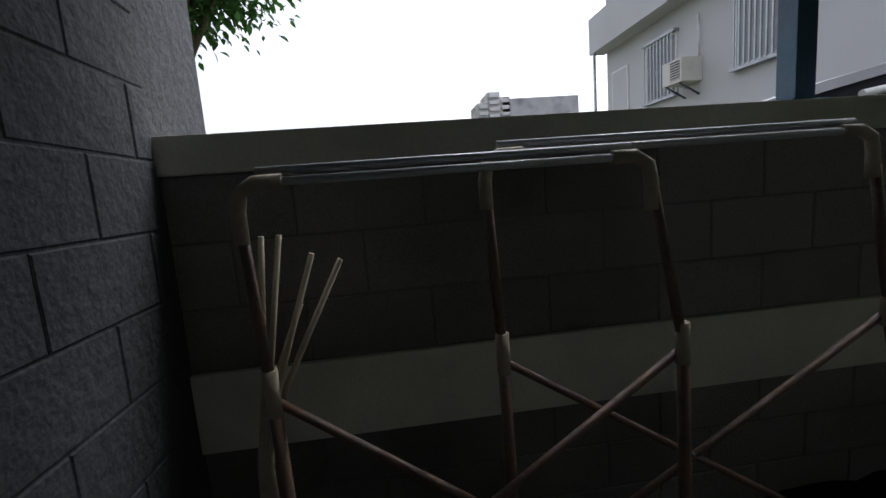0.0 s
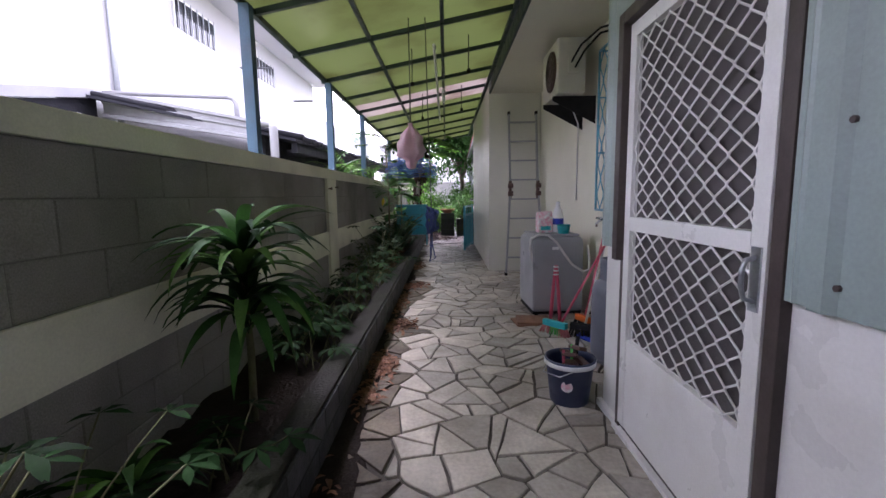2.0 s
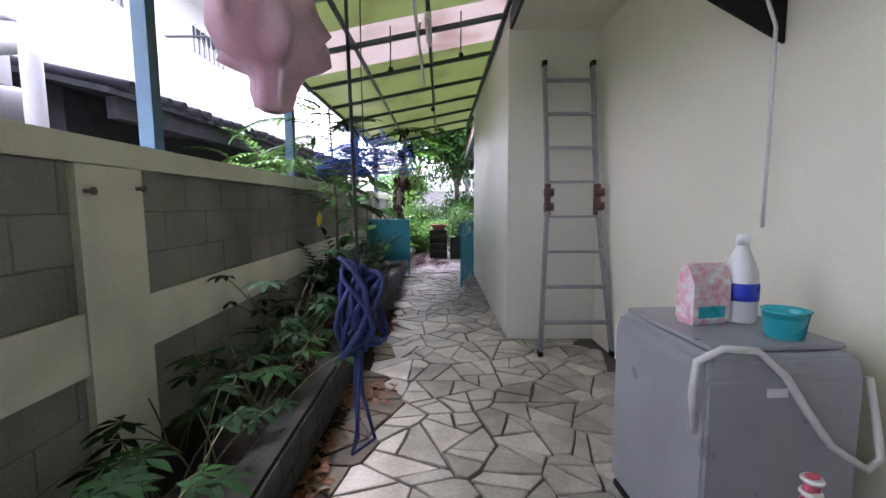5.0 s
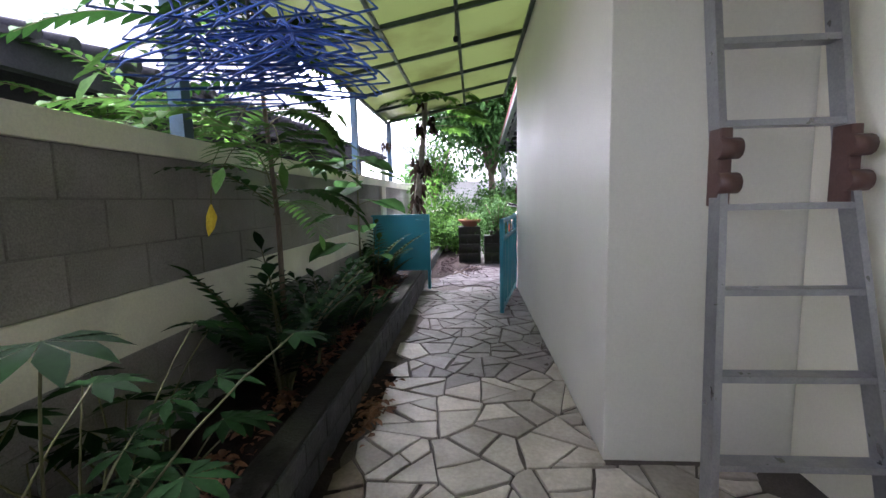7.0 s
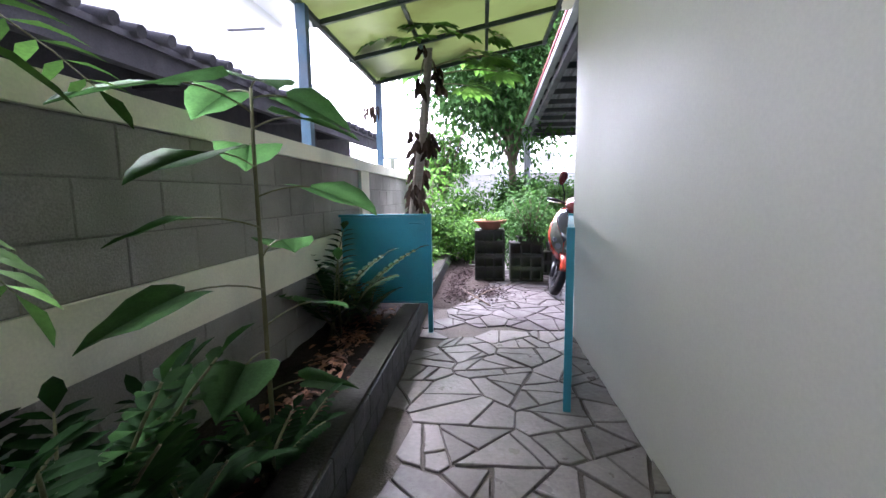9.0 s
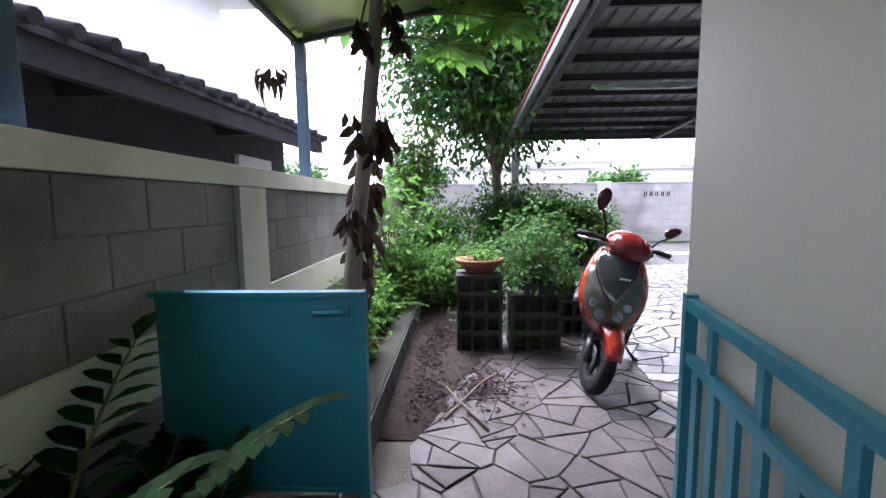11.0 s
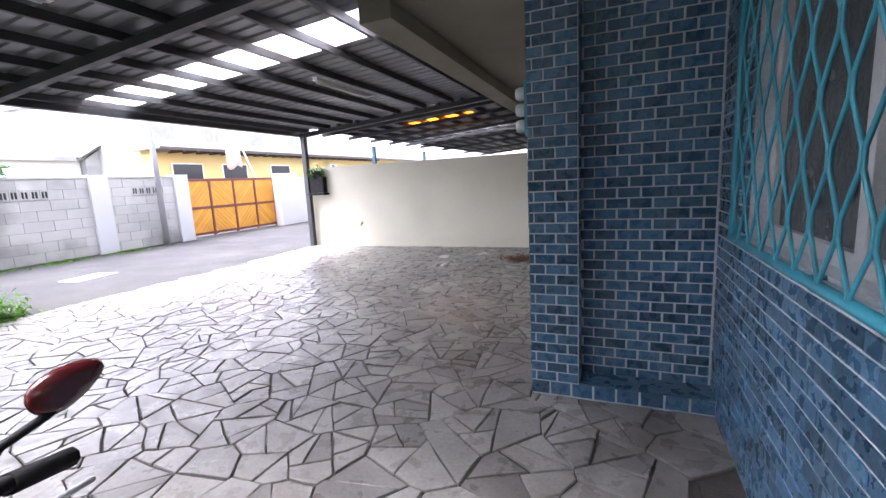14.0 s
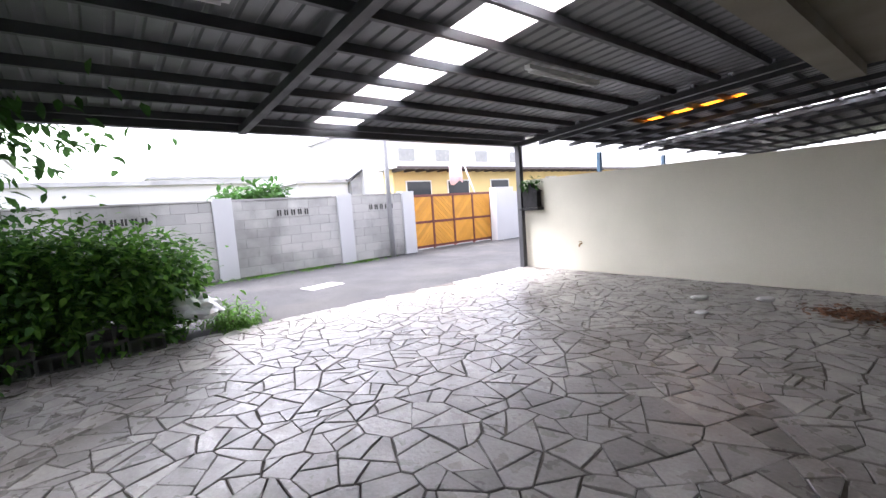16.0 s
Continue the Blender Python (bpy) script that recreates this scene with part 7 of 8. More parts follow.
tube(bm, [(-0.45, 0.05, 1.4), (-0.58, 0.02, 1.3), (-0.64, 0.0, 1.12)], 0.003, seg=5)
st = part("leaf_stalk", bm, STEM, pt)
lv = Leaves()
lv.blade((-0.64, 0.0, 1.13), (0, 0.1, -1), (1, 0, 0), 0.16, 0.055, 0.1, 0.2)
lv.mesh("yellow_leaf", YELLOW_LEAF, st, "yellowed hanging leaf")
# wall-top bush behind the garden wall
wb = thing("feather_leaf_bush", "bright feathered bush growing behind the garden wall", "bush", (10.0, 1.75, -0.1))
bm = bmesh.new()
tube(bm, [(0, 0, 0), (0.05, 0, 1.0), (0.0, 0.02, 1.9)], 0.03, taper=0.015)
part("trunk", bm, BARK, wb)
for k in range(44):
    paired_frond(wb, (rnd.uniform(-0.2, 0.35), rnd.uniform(-0.12, 0.15), rnd.uniform(1.4, 2.0)), k * 2.4, rnd.uniform(0.5, 1.2), rnd.uniform(0.4, 0.62), 1.4, 9, 0.11, 0.036, LEAF_BRIGHT if k % 3 else TREE_BRIGHT, 0.005)

# single tall stem with broad heart leaves
hp = thing("heart_leaf_plant", "tall thin stem with broad heart-shaped leaves in the planter", "plant", (11.57, 0.92, 0.2))
bm = bmesh.new()
tube(bm, [(0, 0, -0.05), (-0.01, 0, 0.4), (0.01, 0.01, 0.9), (-0.01, 0.0, 1.3), (0.0, 0.0, 1.52)], 0.012, taper=0.007)
part("stem", bm, STEM, hp)
rnd = random.Random(4)
for k, (h, yaw, ln, size) in enumerate(((0.22, 5.2, 0.15, 0.2), (0.4, 3.3, 0.25, 0.22), (0.52, 5.9, 0.28, 0.22), (0.68, 2.7, 0.34, 0.28), (0.82, 0.2, 0.3, 0.24), (0.95, 2.4, 0.3, 0.2),
                                        (1.08, 5.7, 0.26, 0.34), (1.2, 3.0, 0.26, 0.28), (1.28, 0.6, 0.22, 0.24), (1.36, 4.5, 0.2, 0.24), (1.42, 2.9, 0.32, 0.34), (1.48, 5.6, 0.16, 0.26),
                                        (1.5, 1.2, 0.14, 0.22), (1.52, 3.9, 0.1, 0.2))):
    pts = arc((0, 0, h), yaw, 0.35, ln, 0.5, 4)
    bm = bmesh.new()
    tube(bm, pts, 0.004, seg=5)
    st = part("leaf_stalk", bm, STEM, hp)
    size *= 1.25
    d = Vector((math.cos(yaw), math.sin(yaw), -0.25)).normalized()
    side = d.cross(UP).normalized()
    v, f = [], []
    outline = [(-0.12, 0.2), (-0.1, 0.38), (0.08, 0.5), (0.35, 0.48), (0.6, 0.34), (0.82, 0.16), (1.0, 0.0)]
    b = pts[-1]
    for t in (0.0, 0.0, 0.1, 0.35, 0.6, 0.82, 1.0):
        v.append(tuple(b + d * t * size - UP * 0.12 * t * t * size))
    for s in (-1, 1):
        for t, w in outline:
            v.append(tuple(b + d * t * size + side * s * w * size + UP * (0.1 * w - 0.12 * t * t + 0.03 * math.sin(9 * t)) * size))
    for s in (0, 1):
        o = 7 + 7 * s
        for i in range(6):
            f.append((i, i + 1, o + i + 1, o + i))
    me = bpy.data.meshes.new("leaf")
    me.from_pydata(v, [], f)
    me.materials.append(BROAD_LEAF)
    for q in me.polygons:
        q.use_smooth = True
    lf = new("leaf", me)
    lf.parent = st

# papaya tree
pp = thing("papaya_tree", "leaning papaya tree with withered brown leaves on its trunk", "tree", (15.1, 0.93, 0.15))
TR = [Vector(p) for p in ((0, 0, -0.05), (0.0, -0.03, 0.4), (0.0, -0.1, 1.0), (0.0, -0.2, 1.7), (0.0, -0.28, 2.4), (0.0, -0.32, 3.0), (0, -0.33, 3.3))]
bm = bmesh.new()
tube(bm, TR, 0.07, seg=12, taper=0.04)
part("trunk", bm, PAPAYA_BARK, pp)
rnd = random.Random(12)
for k in range(12):
    yaw = k * 2.4 + 0.5
    base = TR[5] + UP * (0.02 * k)
    pts = arc(base, yaw, rnd.uniform(-0.1, 0.5), rnd.uniform(0.55, 0.85), 0.9, 6)
    bm = bmesh.new()
    tube(bm, pts, 0.011, seg=6, taper=0.006)
    st = part("leaf_stalk", bm, STEM, pp)
    lv = Leaves()
    palmate(lv, pts[-1], (math.cos(yaw), math.sin(yaw), -0.4), UP, rnd.uniform(0.3, 0.42), 7)
    lv.mesh("leaf", TREE_BRIGHT if k % 3 else TREE_MID, st)
for k, (yaw, ln) in enumerate(((5.3, 0.6), (5.0, 0.9), (4.6, 0.75))):
    pts = arc(TR[4] + UP * 0.1 * k, yaw, 0.35, ln, 0.5, 6)
    bm = bmesh.new()
    tube(bm, pts, 0.011, seg=6, taper=0.006)
    st = part("leaf_stalk", bm, STEM, pp)
    lv = Leaves()
    palmate(lv, pts[-1], (math.cos(yaw), math.sin(yaw), -0.2), UP, 0.42, 7)
    lv.mesh("leaf", TREE_BRIGHT, st)
for k in range(13):
    t = rnd.uniform(1.5, 3.1)
    i = max(j for j in range(len(TR)) if TR[j].z <= t)
    base = TR[i].lerp(TR[min(i + 1, 6)], 0.5)
    yaw = rnd.choice((2.4, 3.6, 4.6, 5.5)) + rnd.uniform(-0.5, 0.5)
    a = base + Vector((math.cos(yaw), math.sin(yaw), 0.1)) * 0.07
    b2 = a + Vector((math.cos(yaw) * 0.08, math.sin(yaw) * 0.08, -rnd.uniform(0.15, 0.35)))
    bm = bmesh.new()
    tube(bm, [base, a, b2], 0.006, seg=5)
    st = part("dead_stalk", bm, BARK, pp)
    lv = Leaves()
    for j in range(7):
        lv.blade(b2 + Vector((rnd.uniform(-0.04, 0.04), rnd.uniform(-0.04, 0.04), rnd.uniform(-0.1, 0.1))), (rnd.uniform(-0.5, 0.5), rnd.uniform(-0.5, 0.5), -1), (1, 0, 0), rnd.uniform(0.1, 0.2), 0.055, 0.4, 0.4)
    lv.mesh("dead_leaf", LEAF_DEAD, st, "withered dark brown leaf")
for y, z in ((6.99, 1.44), (7.29, 1.46)):
    bolt = thing("wall_bolt", "rusty bolt head in the cream pilaster", "bolt", (y, 1.29, z), 0, "pilaster bolts")
    bm = bmesh.new()
    rod(bm, (0, 0.005, 0), (0, -0.03, 0), 0.009, seg=8)
    rod(bm, (0, -0.03, 0), (0, -0.04, 0), 0.018, seg=6)
    part("shank", bm, RUST, bolt)
clump = thing("withered_leaf_clump", "curled dark withered leaf hanging on a wire below the roof corner", "dead leaf", (14.86, 1.27, 2.06))
bm = bmesh.new()
tube(bm, [(0.66, 0.13, 0.6), (0.3, 0.06, 0.36), (0.0, 0.0, 0.26), (0.1, -0.3, 0.14), (0.24, -0.56, 0.02)], 0.004, seg=5)
part("wire", bm, ROPE, clump, "thin dark wire")
lv = Leaves()
for j in range(15):
    a = j * 2.4
    lv.blade((0.05 * math.cos(a), 0.05 * math.sin(a), 0.27 - 0.006 * j), (math.cos(a) * 0.8, math.sin(a) * 0.8, -0.6 - 0.03 * j), UP, rnd.uniform(0.08, 0.16), 0.04, 0.7, 0.5)
lv.mesh("foliage", LEAF_DEAD, clump, "withered dark leaves")
dp = thing("withered_vine", "withered brown vine hanging beside the papaya trunk", "plant", (15.5, 0.95, 0.2))
bm = bmesh.new()
tube(bm, [(0, 0, 0), (0.03, -0.05, 0.8), (0.0, -0.12, 1.5), (0, -0.16, 2.0)], 0.02, taper=0.01)
part("stem", bm, BARK, dp)
lv = Leaves()
for j in range(120):
    z = rnd.uniform(0.4, 1.9)
    lv.blade((rnd.uniform(-0.09, 0.09), -0.08 * z + rnd.uniform(-0.09, 0.09), z), (rnd.uniform(-0.5, 0.5), rnd.uniform(-0.5, 0.5), -1), (1, 0, 0), rnd.uniform(0.1, 0.22), 0.07, 0.4, 0.4)
lv.mesh("foliage", LEAF_DEAD, dp, "withered dark leaves")


def fern(seed, mat):
    rnd = random.Random(seed)
    pl = thing("fern", "bright green fern in the garden bed", "fern", (0, 0, 0), 0, "garden ferns")
    for k in range(10):
        paired_frond(pl, (0, 0, -0.02), k * 2.4 + rnd.uniform(-0.3, 0.3), rnd.uniform(0.6, 1.25), rnd.uniform(0.4, 0.62), rnd.uniform(0.8, 1.5), 15, 0.085, 0.026, mat, 0.004, 0.12)
    return pl


ferns = [fern(s, m) for s, m in ((1, TREE_BRIGHT), (2, TREE_MID), (3, TREE_BRIGHT))]
rnd = random.Random(31)
spots = [(rnd.uniform(15.0, 16.5), rnd.uniform(1.0, 1.22)) for _ in range(14)] + [(rnd.uniform(16.5, 20.5), rnd.uniform(0.85, 1.22)) for _ in range(26)]
for i, (x, y) in enumerate(spots):
    m = pose(x, y, 0.17, 0, 0, rnd.uniform(0, 360)) @ Matrix.Scale(rnd.uniform(0.65, 1.0) * (0.55 if x < 16.5 else 1.0), 4)
    if i < 3:
        ferns[i].matrix_basis = m
    else:
        c = copy_thing(ferns[i % 3], m)
        c.scale = m.to_scale()


def bush(name, label, at, size, count, leaf, mats, seed, stems=7, category="shrub", trunk=None, lw=0.5, group=""):
    """A shrub or tree crown: limbs with leaf clumps at their ends, uneven and with gaps."""
    rnd = random.Random(seed)
    pl = thing(name, label, category, at, 0, group)
    sx, sy, sz = size
    tips = []
    for k in range(stems):
        a = 2 * math.pi * k / stems + rnd.uniform(-0.4, 0.4)
        r = rnd.uniform(0.25, 0.85)
        base = Vector((0, 0, -0.03)) if trunk is None else Vector((0, 0, trunk * rnd.uniform(0.75, 1.0)))
        top = Vector((sx * r * math.cos(a), sy * r * math.sin(a), (0 if trunk is None else trunk) + sz * rnd.uniform(0.5, 0.95)))
        mid = base.lerp(top, 0.5) + Vector((0, 0, sz * 0.06))
        bm = bmesh.new()
        tube(bm, [base, mid, top], 0.012 if trunk is None else 0.05, seg=6, taper=0.004 if trunk is None else 0.012)
        part("branch", bm, BARK, pl)
        tips += [mid.lerp(top, rnd.random()), top, base.lerp(mid, 0.85)]
    z0 = 0 if trunk is None else trunk
    while len(tips) < stems * 7:
        v = Vector((rnd.uniform(-1, 1), rnd.uniform(-1, 1), rnd.uniform(-1, 1)))
        if 0.35 < v.length < 1.0 and noise.noise(v * 2.3 + Vector((seed, 0, 0))) > -0.25:
            tips.append(Vector((v.x * sx, v.y * sy, z0 + sz * (0.5 + 0.5 * v.z))))
    lvs = [Leaves() for _ in mats]
    for i in range(count):
        c = tips[rnd.randrange(len(tips))]
        g = Vector((rnd.gauss(0, 1), rnd.gauss(0, 1), rnd.gauss(0, 0.8))) * ((0.105 if trunk is None else 0.075) * (sx + sz))
        p = c + g
        if p.z < 0.02:
            p.z = rnd.uniform(0.02, 0.1)
        d = g.normalized() * 0.7 + Vector((rnd.uniform(-1, 1), rnd.uniform(-1, 1), rnd.uniform(-0.7, 0.5)))
        s = leaf * rnd.uniform(0.75, 1.4)
        lvs[rnd.randrange(len(mats))].blade(p, d, (rnd.uniform(-0.5, 0.5), rnd.uniform(-0.5, 0.5), 1), s, s * lw, 0.25, 0.15)
    for lv, mt in zip(lvs, mats):
        lv.mesh("foliage", mt, pl)
    return pl


for x, y, h, sd in ((14.95, 1.12, 0.5, 41), (15.35, 0.95, 0.42, 42), (15.75, 1.05, 0.55, 43), (16.2, 0.95, 0.5, 44), (16.7, 1.05, 0.6, 45), (17.2, 0.9, 0.5, 46), (18.0, 1.0, 0.6, 47), (18.8, 0.95, 0.7, 48)):
    bush("low_plant", "bright leafy weeds in the garden bed", (x, y, 0.18), (0.2, 0.16, h), 620, 0.06, (TREE_BRIGHT, TREE_BRIGHT, TREE_MID), sd, 7, "plant", None, 0.55)
bush("shrub", "leafy green shrub in the garden bed", (18.4, 0.1, 0.0), (0.55, 0.5, 0.8), 2600, 0.08, (TREE_BRIGHT, TREE_MID), 1, 9)
bush("shrub", "leafy green shrub in the garden bed", (17.7, 0.7, 0.1), (0.5, 0.45, 0.75), 2000, 0.075, (TREE_BRIGHT, TREE_MID), 2, 8)
bush("shrub", "light green shrub against the garden wall", (20.2, 0.6, 0.0), (0.8, 0.6, 1.35), 3800, 0.09, (TREE_BRIGHT, TREE_MID), 3, 9)
bush("shrub", "young maple-like shrub with bright leaves", (17.4, 0.95, 0.15), (0.32, 0.32, 1.75), 420, 0.11, (TREE_BRIGHT,), 5, 6)
bush("shrub", "dark green shrub beside the carport", (21.95, -0.95, 0.0), (0.7, 0.7, 1.65), 6000, 0.11, (TREE_DARK, TREE_MID, TREE_BRIGHT), 6, 10)
bush("shrub", "dark green hedge shrub beside the carport", (22.35, -2.05, 0.0), (0.6, 0.65, 1.6), 6500, 0.11, (TREE_MID, TREE_BRIGHT, TREE_BRIGHT), 7, 10)
bush("shrub", "hedge shrub at the edge of the lane", (22.6, -1.4, 0.0), (0.6, 0.75, 1.65), 4200, 0.115, (TREE_DARK, TREE_MID), 8, 8)
bush("shrub", "light green hedge shrub at the corner of the paving", (22.4, -2.95, 0.0), (0.55, 0.5, 1.4), 4200, 0.11, (TREE_BRIGHT, TREE_BRIGHT, TREE_MID), 9, 8)
bush("low_plant", "low grassy plants at the edge of the paving", (22.2, -3.85, 0.0), (0.5, 0.45, 0.25), 800, 0.09, (TREE_BRIGHT,), 10, 7, "plant", None, 0.25)
bush("bonsai", "twiggy bonsai shrub with sparse small leaves", (16.2, -0.7, 0.6), (0.34, 0.4, 0.75), 1300, 0.06, (TREE_DARK, TREE_MID), 11, 14, "bonsai")
bush("shrub", "twiggy shrub behind the cinder blocks", (17.3, -0.75, 0.0), (0.45, 0.45, 1.15), 2200, 0.08, (TREE_MID, TREE_DARK), 12, 14)
bush("succulents", "small green succulents in the clay bowl", (16.28, -0.12, 0.85), (0.2, 0.2, 0.12), 420, 0.05, (TREE_BRIGHT, TREE_MID), 13, 8, "plant", None, 0.3)
bush("potted_plant", "small leafy plant in the grey pot", (16.75, -1.1, 0.5), (0.14, 0.14, 0.26), 160, 0.06, (TREE_MID,), 15, 6, "plant")
bush("potted_plant", "small dark plant on the wall shrine", (21.55, -10.27, 1.75), (0.2, 0.08, 0.3), 160, 0.09, (TREE_DARK, TREE_MID), 71, 6, "plant")
big = bush("tree", "large dark-leaved tree beside the lane", (22.6, -0.85, -0.1), (2.5, 2.3, 4.8), 34000, 0.16, (TREE_DARK, TREE_DARK, TREE_MID), 16, 30, "tree", 2.7)
bm = bmesh.new()
tube(bm, [(0, 0, -0.02), (0.03, -0.05, 1.0), (0.0, 0.0, 2.0), (0.05, 0.1, 3.3), (0, 0, 5.0)], 0.17, seg=12, taper=0.05)
part("trunk", bm, BARK, big)
lt = bush("tree", "light green young tree by the garden wall", (20.8, 1.0, 0.1), (0.7, 0.7, 1.5), 1500, 0.12, (TREE_BRIGHT, TREE_MID), 17, 8, "tree", 1.3)
bm = bmesh.new()
tube(bm, [(0, 0, -0.02), (0.03, 0, 1.0), (0, 0, 2.6)], 0.04, taper=0.015)
part("trunk", bm, BARK, lt)
ot = bush("tree", "leafy tree beyond the garden wall", (-3.7, 10.2, -0.1), (3.2, 2.0, 3.4), 10000, 0.2, (TREE_DARK, TREE_MID), 18, 12, "tree", 5.5)
bm = bmesh.new()
tube(bm, [(-0.4, 0, 0), (-0.3, 0, 3), (0, 0, 7)], 0.16, taper=0.06)
part("trunk", bm, BARK, ot)
for x, y, s, h in ((33, -7.5, 1.3, 2.6), (40, 3, 2.2, 3.6), (44, 12, 3.0, 4.5), (31, 12, 2.2, 4.0)):
    ft = bush("tree", "far green tree behind the street wall", (x, y, -0.1), (s, s, h * 0.65), 3600, 0.26, (TREE_MID, TREE_DARK), int(x), 9, "tree", h * 0.45)
    bm = bmesh.new()
    tube(bm, [(0, 0, 0), (0, 0.1, h * 0.6)], 0.1, taper=0.05)
    part("trunk", bm, BARK, ft)
# mulch between the kerb and the cinder blocks
bm = bmesh.new()
NX, NY = 46, 16
rows = []
for i in range(NX + 1):
    u = i / NX
    x = 14.55 + 2.3 * u
    low = 0.34 - 0.5 * min(1, u * 1.6) + 0.09 * noise.noise((i * 0.3, 0, 2))
    rows.append([bm.verts.new((x, low + (0.6 - low) * j / NY, 0.0 + 0.02 * min(1, j / 3, i / 3) + 0.008 * noise.noise((i * 0.7, j * 0.7, 1)))) for j in range(NY + 1)])
for i in range(NX):
    for j in range(NY):
        bm.faces.new((rows[i][j], rows[i + 1][j], rows[i + 1][j + 1], rows[i][j + 1])).smooth = True
structure("mulch_bed", bm, SOIL, "dark reddish leaf mulch beside the planter kerb")
for k in range(5):
    cinder(21.66 + 0.03 * (k % 2), -1.1 - 0.42 * k, -0.004, (3, -4, 2, 5, -2)[k])
    if k in (0, 1, 3):
        cinder(21.68, -1.15 - 0.42 * k, 0.186, (-6, 4, 0, 2)[k])
wbag = thing("plastic_sheet", "crumpled white plastic sheet in the hedge", "plastic sheet", (22.05, -3.4, 0.4), 30)
bm = bmesh.new()
bmesh.ops.create_icosphere(bm, subdivisions=3, radius=0.3)
for v in bm.verts:
    k = 1 + 0.4 * noise.noise(v.co * 7)
    v.co = Vector((v.co.x * k * 1.3, v.co.y * k * 0.8, v.co.z * k * 0.6))
part("sheet", bm, WHITE_PLASTIC, wbag)


# drift of dirt along the kerb
bm = bmesh.new()
NX, NY = 150, 5
rows = []
for i in range(NX + 1):
    x = 2.2 + 8.6 * i / NX
    low = 0.44 - 0.14 * max(0.0, min(1.0, (4.8 - x) / 1.2)) + 0.11 * noise.noise((x * 1.3, 0, 8)) + 0.05 * noise.noise((x * 5.0, 2, 8))
    rows.append([bm.verts.new((x, low + (0.572 - low) * j / NY, -0.004 + 0.016 * (j / NY) ** 0.6 + 0.004 * noise.noise((x * 6, j, 1)))) for j in range(NY + 1)])
for i in range(NX):
    for j in range(NY):
        bm.faces.new((rows[i][j], rows[i + 1][j], rows[i + 1][j + 1], rows[i][j + 1])).smooth = True
structure("dirt_drift", bm, SOIL, "dark dirt gathered along the planter kerb")


# fallen leaves
def litter(name, label, spots, n, size, seed, mat=DEAD_LEAF):
    rnd = random.Random(seed)
    lv = Leaves()
    for i in range(n):
        x, y, rx, ry, z = spots[i % len(spots)]
        a, r = rnd.uniform(0, 6.28), min(1.6, abs(rnd.gauss(0, 0.55)))
        yaw = rnd.uniform(0, 6.28)
        s = size * rnd.uniform(0.5, 1.3)
        lv.blade((x + rx * r * math.cos(a), y + ry * r * math.sin(a), z + rnd.uniform(0.004, 0.03)), (math.cos(yaw), math.sin(yaw), rnd.uniform(-0.15, 0.3)),
                 (rnd.uniform(-0.4, 0.4), rnd.uniform(-0.4, 0.4), 1), s, s * 0.42, 0.3, 0.3)
    ob = lv.mesh(name, mat, None, label)
    return tagged(ob, label, "", "", "stuff")


litter("fallen_leaves", "dry brown fallen leaves on the paving", [(6.2, 0.47, 0.22, 0.1, 0), (8.2, 0.5, 0.2, 0.08, 0), (4.7, 0.48, 0.3, 0.1, 0), (10.0, 0.45, 0.5, 0.12, 0), (5.3, 0.5, 0.3, 0.08, 0), (3.4, 0.5, 0.6, 0.06, 0.005), (7.2, 0.5, 0.8, 0.06, 0.005)], 900, 0.07, 1)
litter("fallen_leaves", "small heaps of red-brown fallen leaves on the paving", [(8.25, 0.37, 0.17, 0.13, 0.0), (6.3, 0.38, 0.22, 0.15, 0.0), (5.2, 0.42, 0.2, 0.12, 0.0)], 620, 0.07, 8)
litter("fallen_leaves", "reddish fallen leaves around the cinder blocks", [(15.9, 0.36, 1.0, 0.2, 0.015), (15.2, 0.35, 0.5, 0.2, 0.01), (16.6, 0.25, 0.8, 0.25, 0.015), (15.3, -0.1, 0.6, 0.35, 0)], 2700, 0.045, 2, MULCH_LEAF)
litter("fallen_leaves", "heap of reddish fallen leaves by the cream wall", [(16.0, -9.0, 0.5, 0.35, 0)], 420, 0.09, 3)
litter("fallen_leaves", "dry leaves on the planter soil", [(11.9 + 0.5 * k, 0.95, 0.4, 0.18, 0.2) for k in range(4)] + [(8.5 + 0.6 * k, 0.9, 0.5, 0.18, 0.2) for k in range(5)], 900, 0.065, 4)
litter("grass_tufts", "short moss and grass along the street wall", [(27.4, -9 + 1.6 * k, 0.35, 0.9, -0.02) for k in range(10)] + [(22.1, -3.95, 0.3, 0.35, 0)], 2200, 0.1, 5, TREE_BRIGHT)
for x, y, a, ln in ((15.1, 0.1, 0.4, 1.0), (15.3, -0.1, -0.5, 1.2)):
    tw = thing("fallen_branch", "thin dry fallen branch on the paving", "branch", (x, y, 0.012), 0, "fallen branches")
    bm = bmesh.new()
    tube(bm, [(-ln / 2 * math.cos(a), -ln / 2 * math.sin(a), 0.004), (0, 0.03, 0.02), (ln / 2 * math.cos(a), ln / 2 * math.sin(a), 0.004)], 0.009, taper=0.004)
    part("twig", bm, BARK, tw)

# ---- pieces: flagstones, blocks, kerb stones, bricks ----
def clip(poly, px, py, nx, ny):
    """Keeps the part of a convex polygon where (p - (px, py)) . n <= 0."""
    out = []
    for i in range(len(poly)):
        a, b = poly[i], poly[(i + 1) % len(poly)]
        da = (a[0] - px) * nx + (a[1] - py) * ny
        db = (b[0] - px) * nx + (b[1] - py) * ny
        if da <= 0:
            out.append(a)
        if da * db < 0:
            t = da / (da - db)
            out.append((a[0] + (b[0] - a[0]) * t, a[1] + (b[1] - a[1]) * t))
    return out


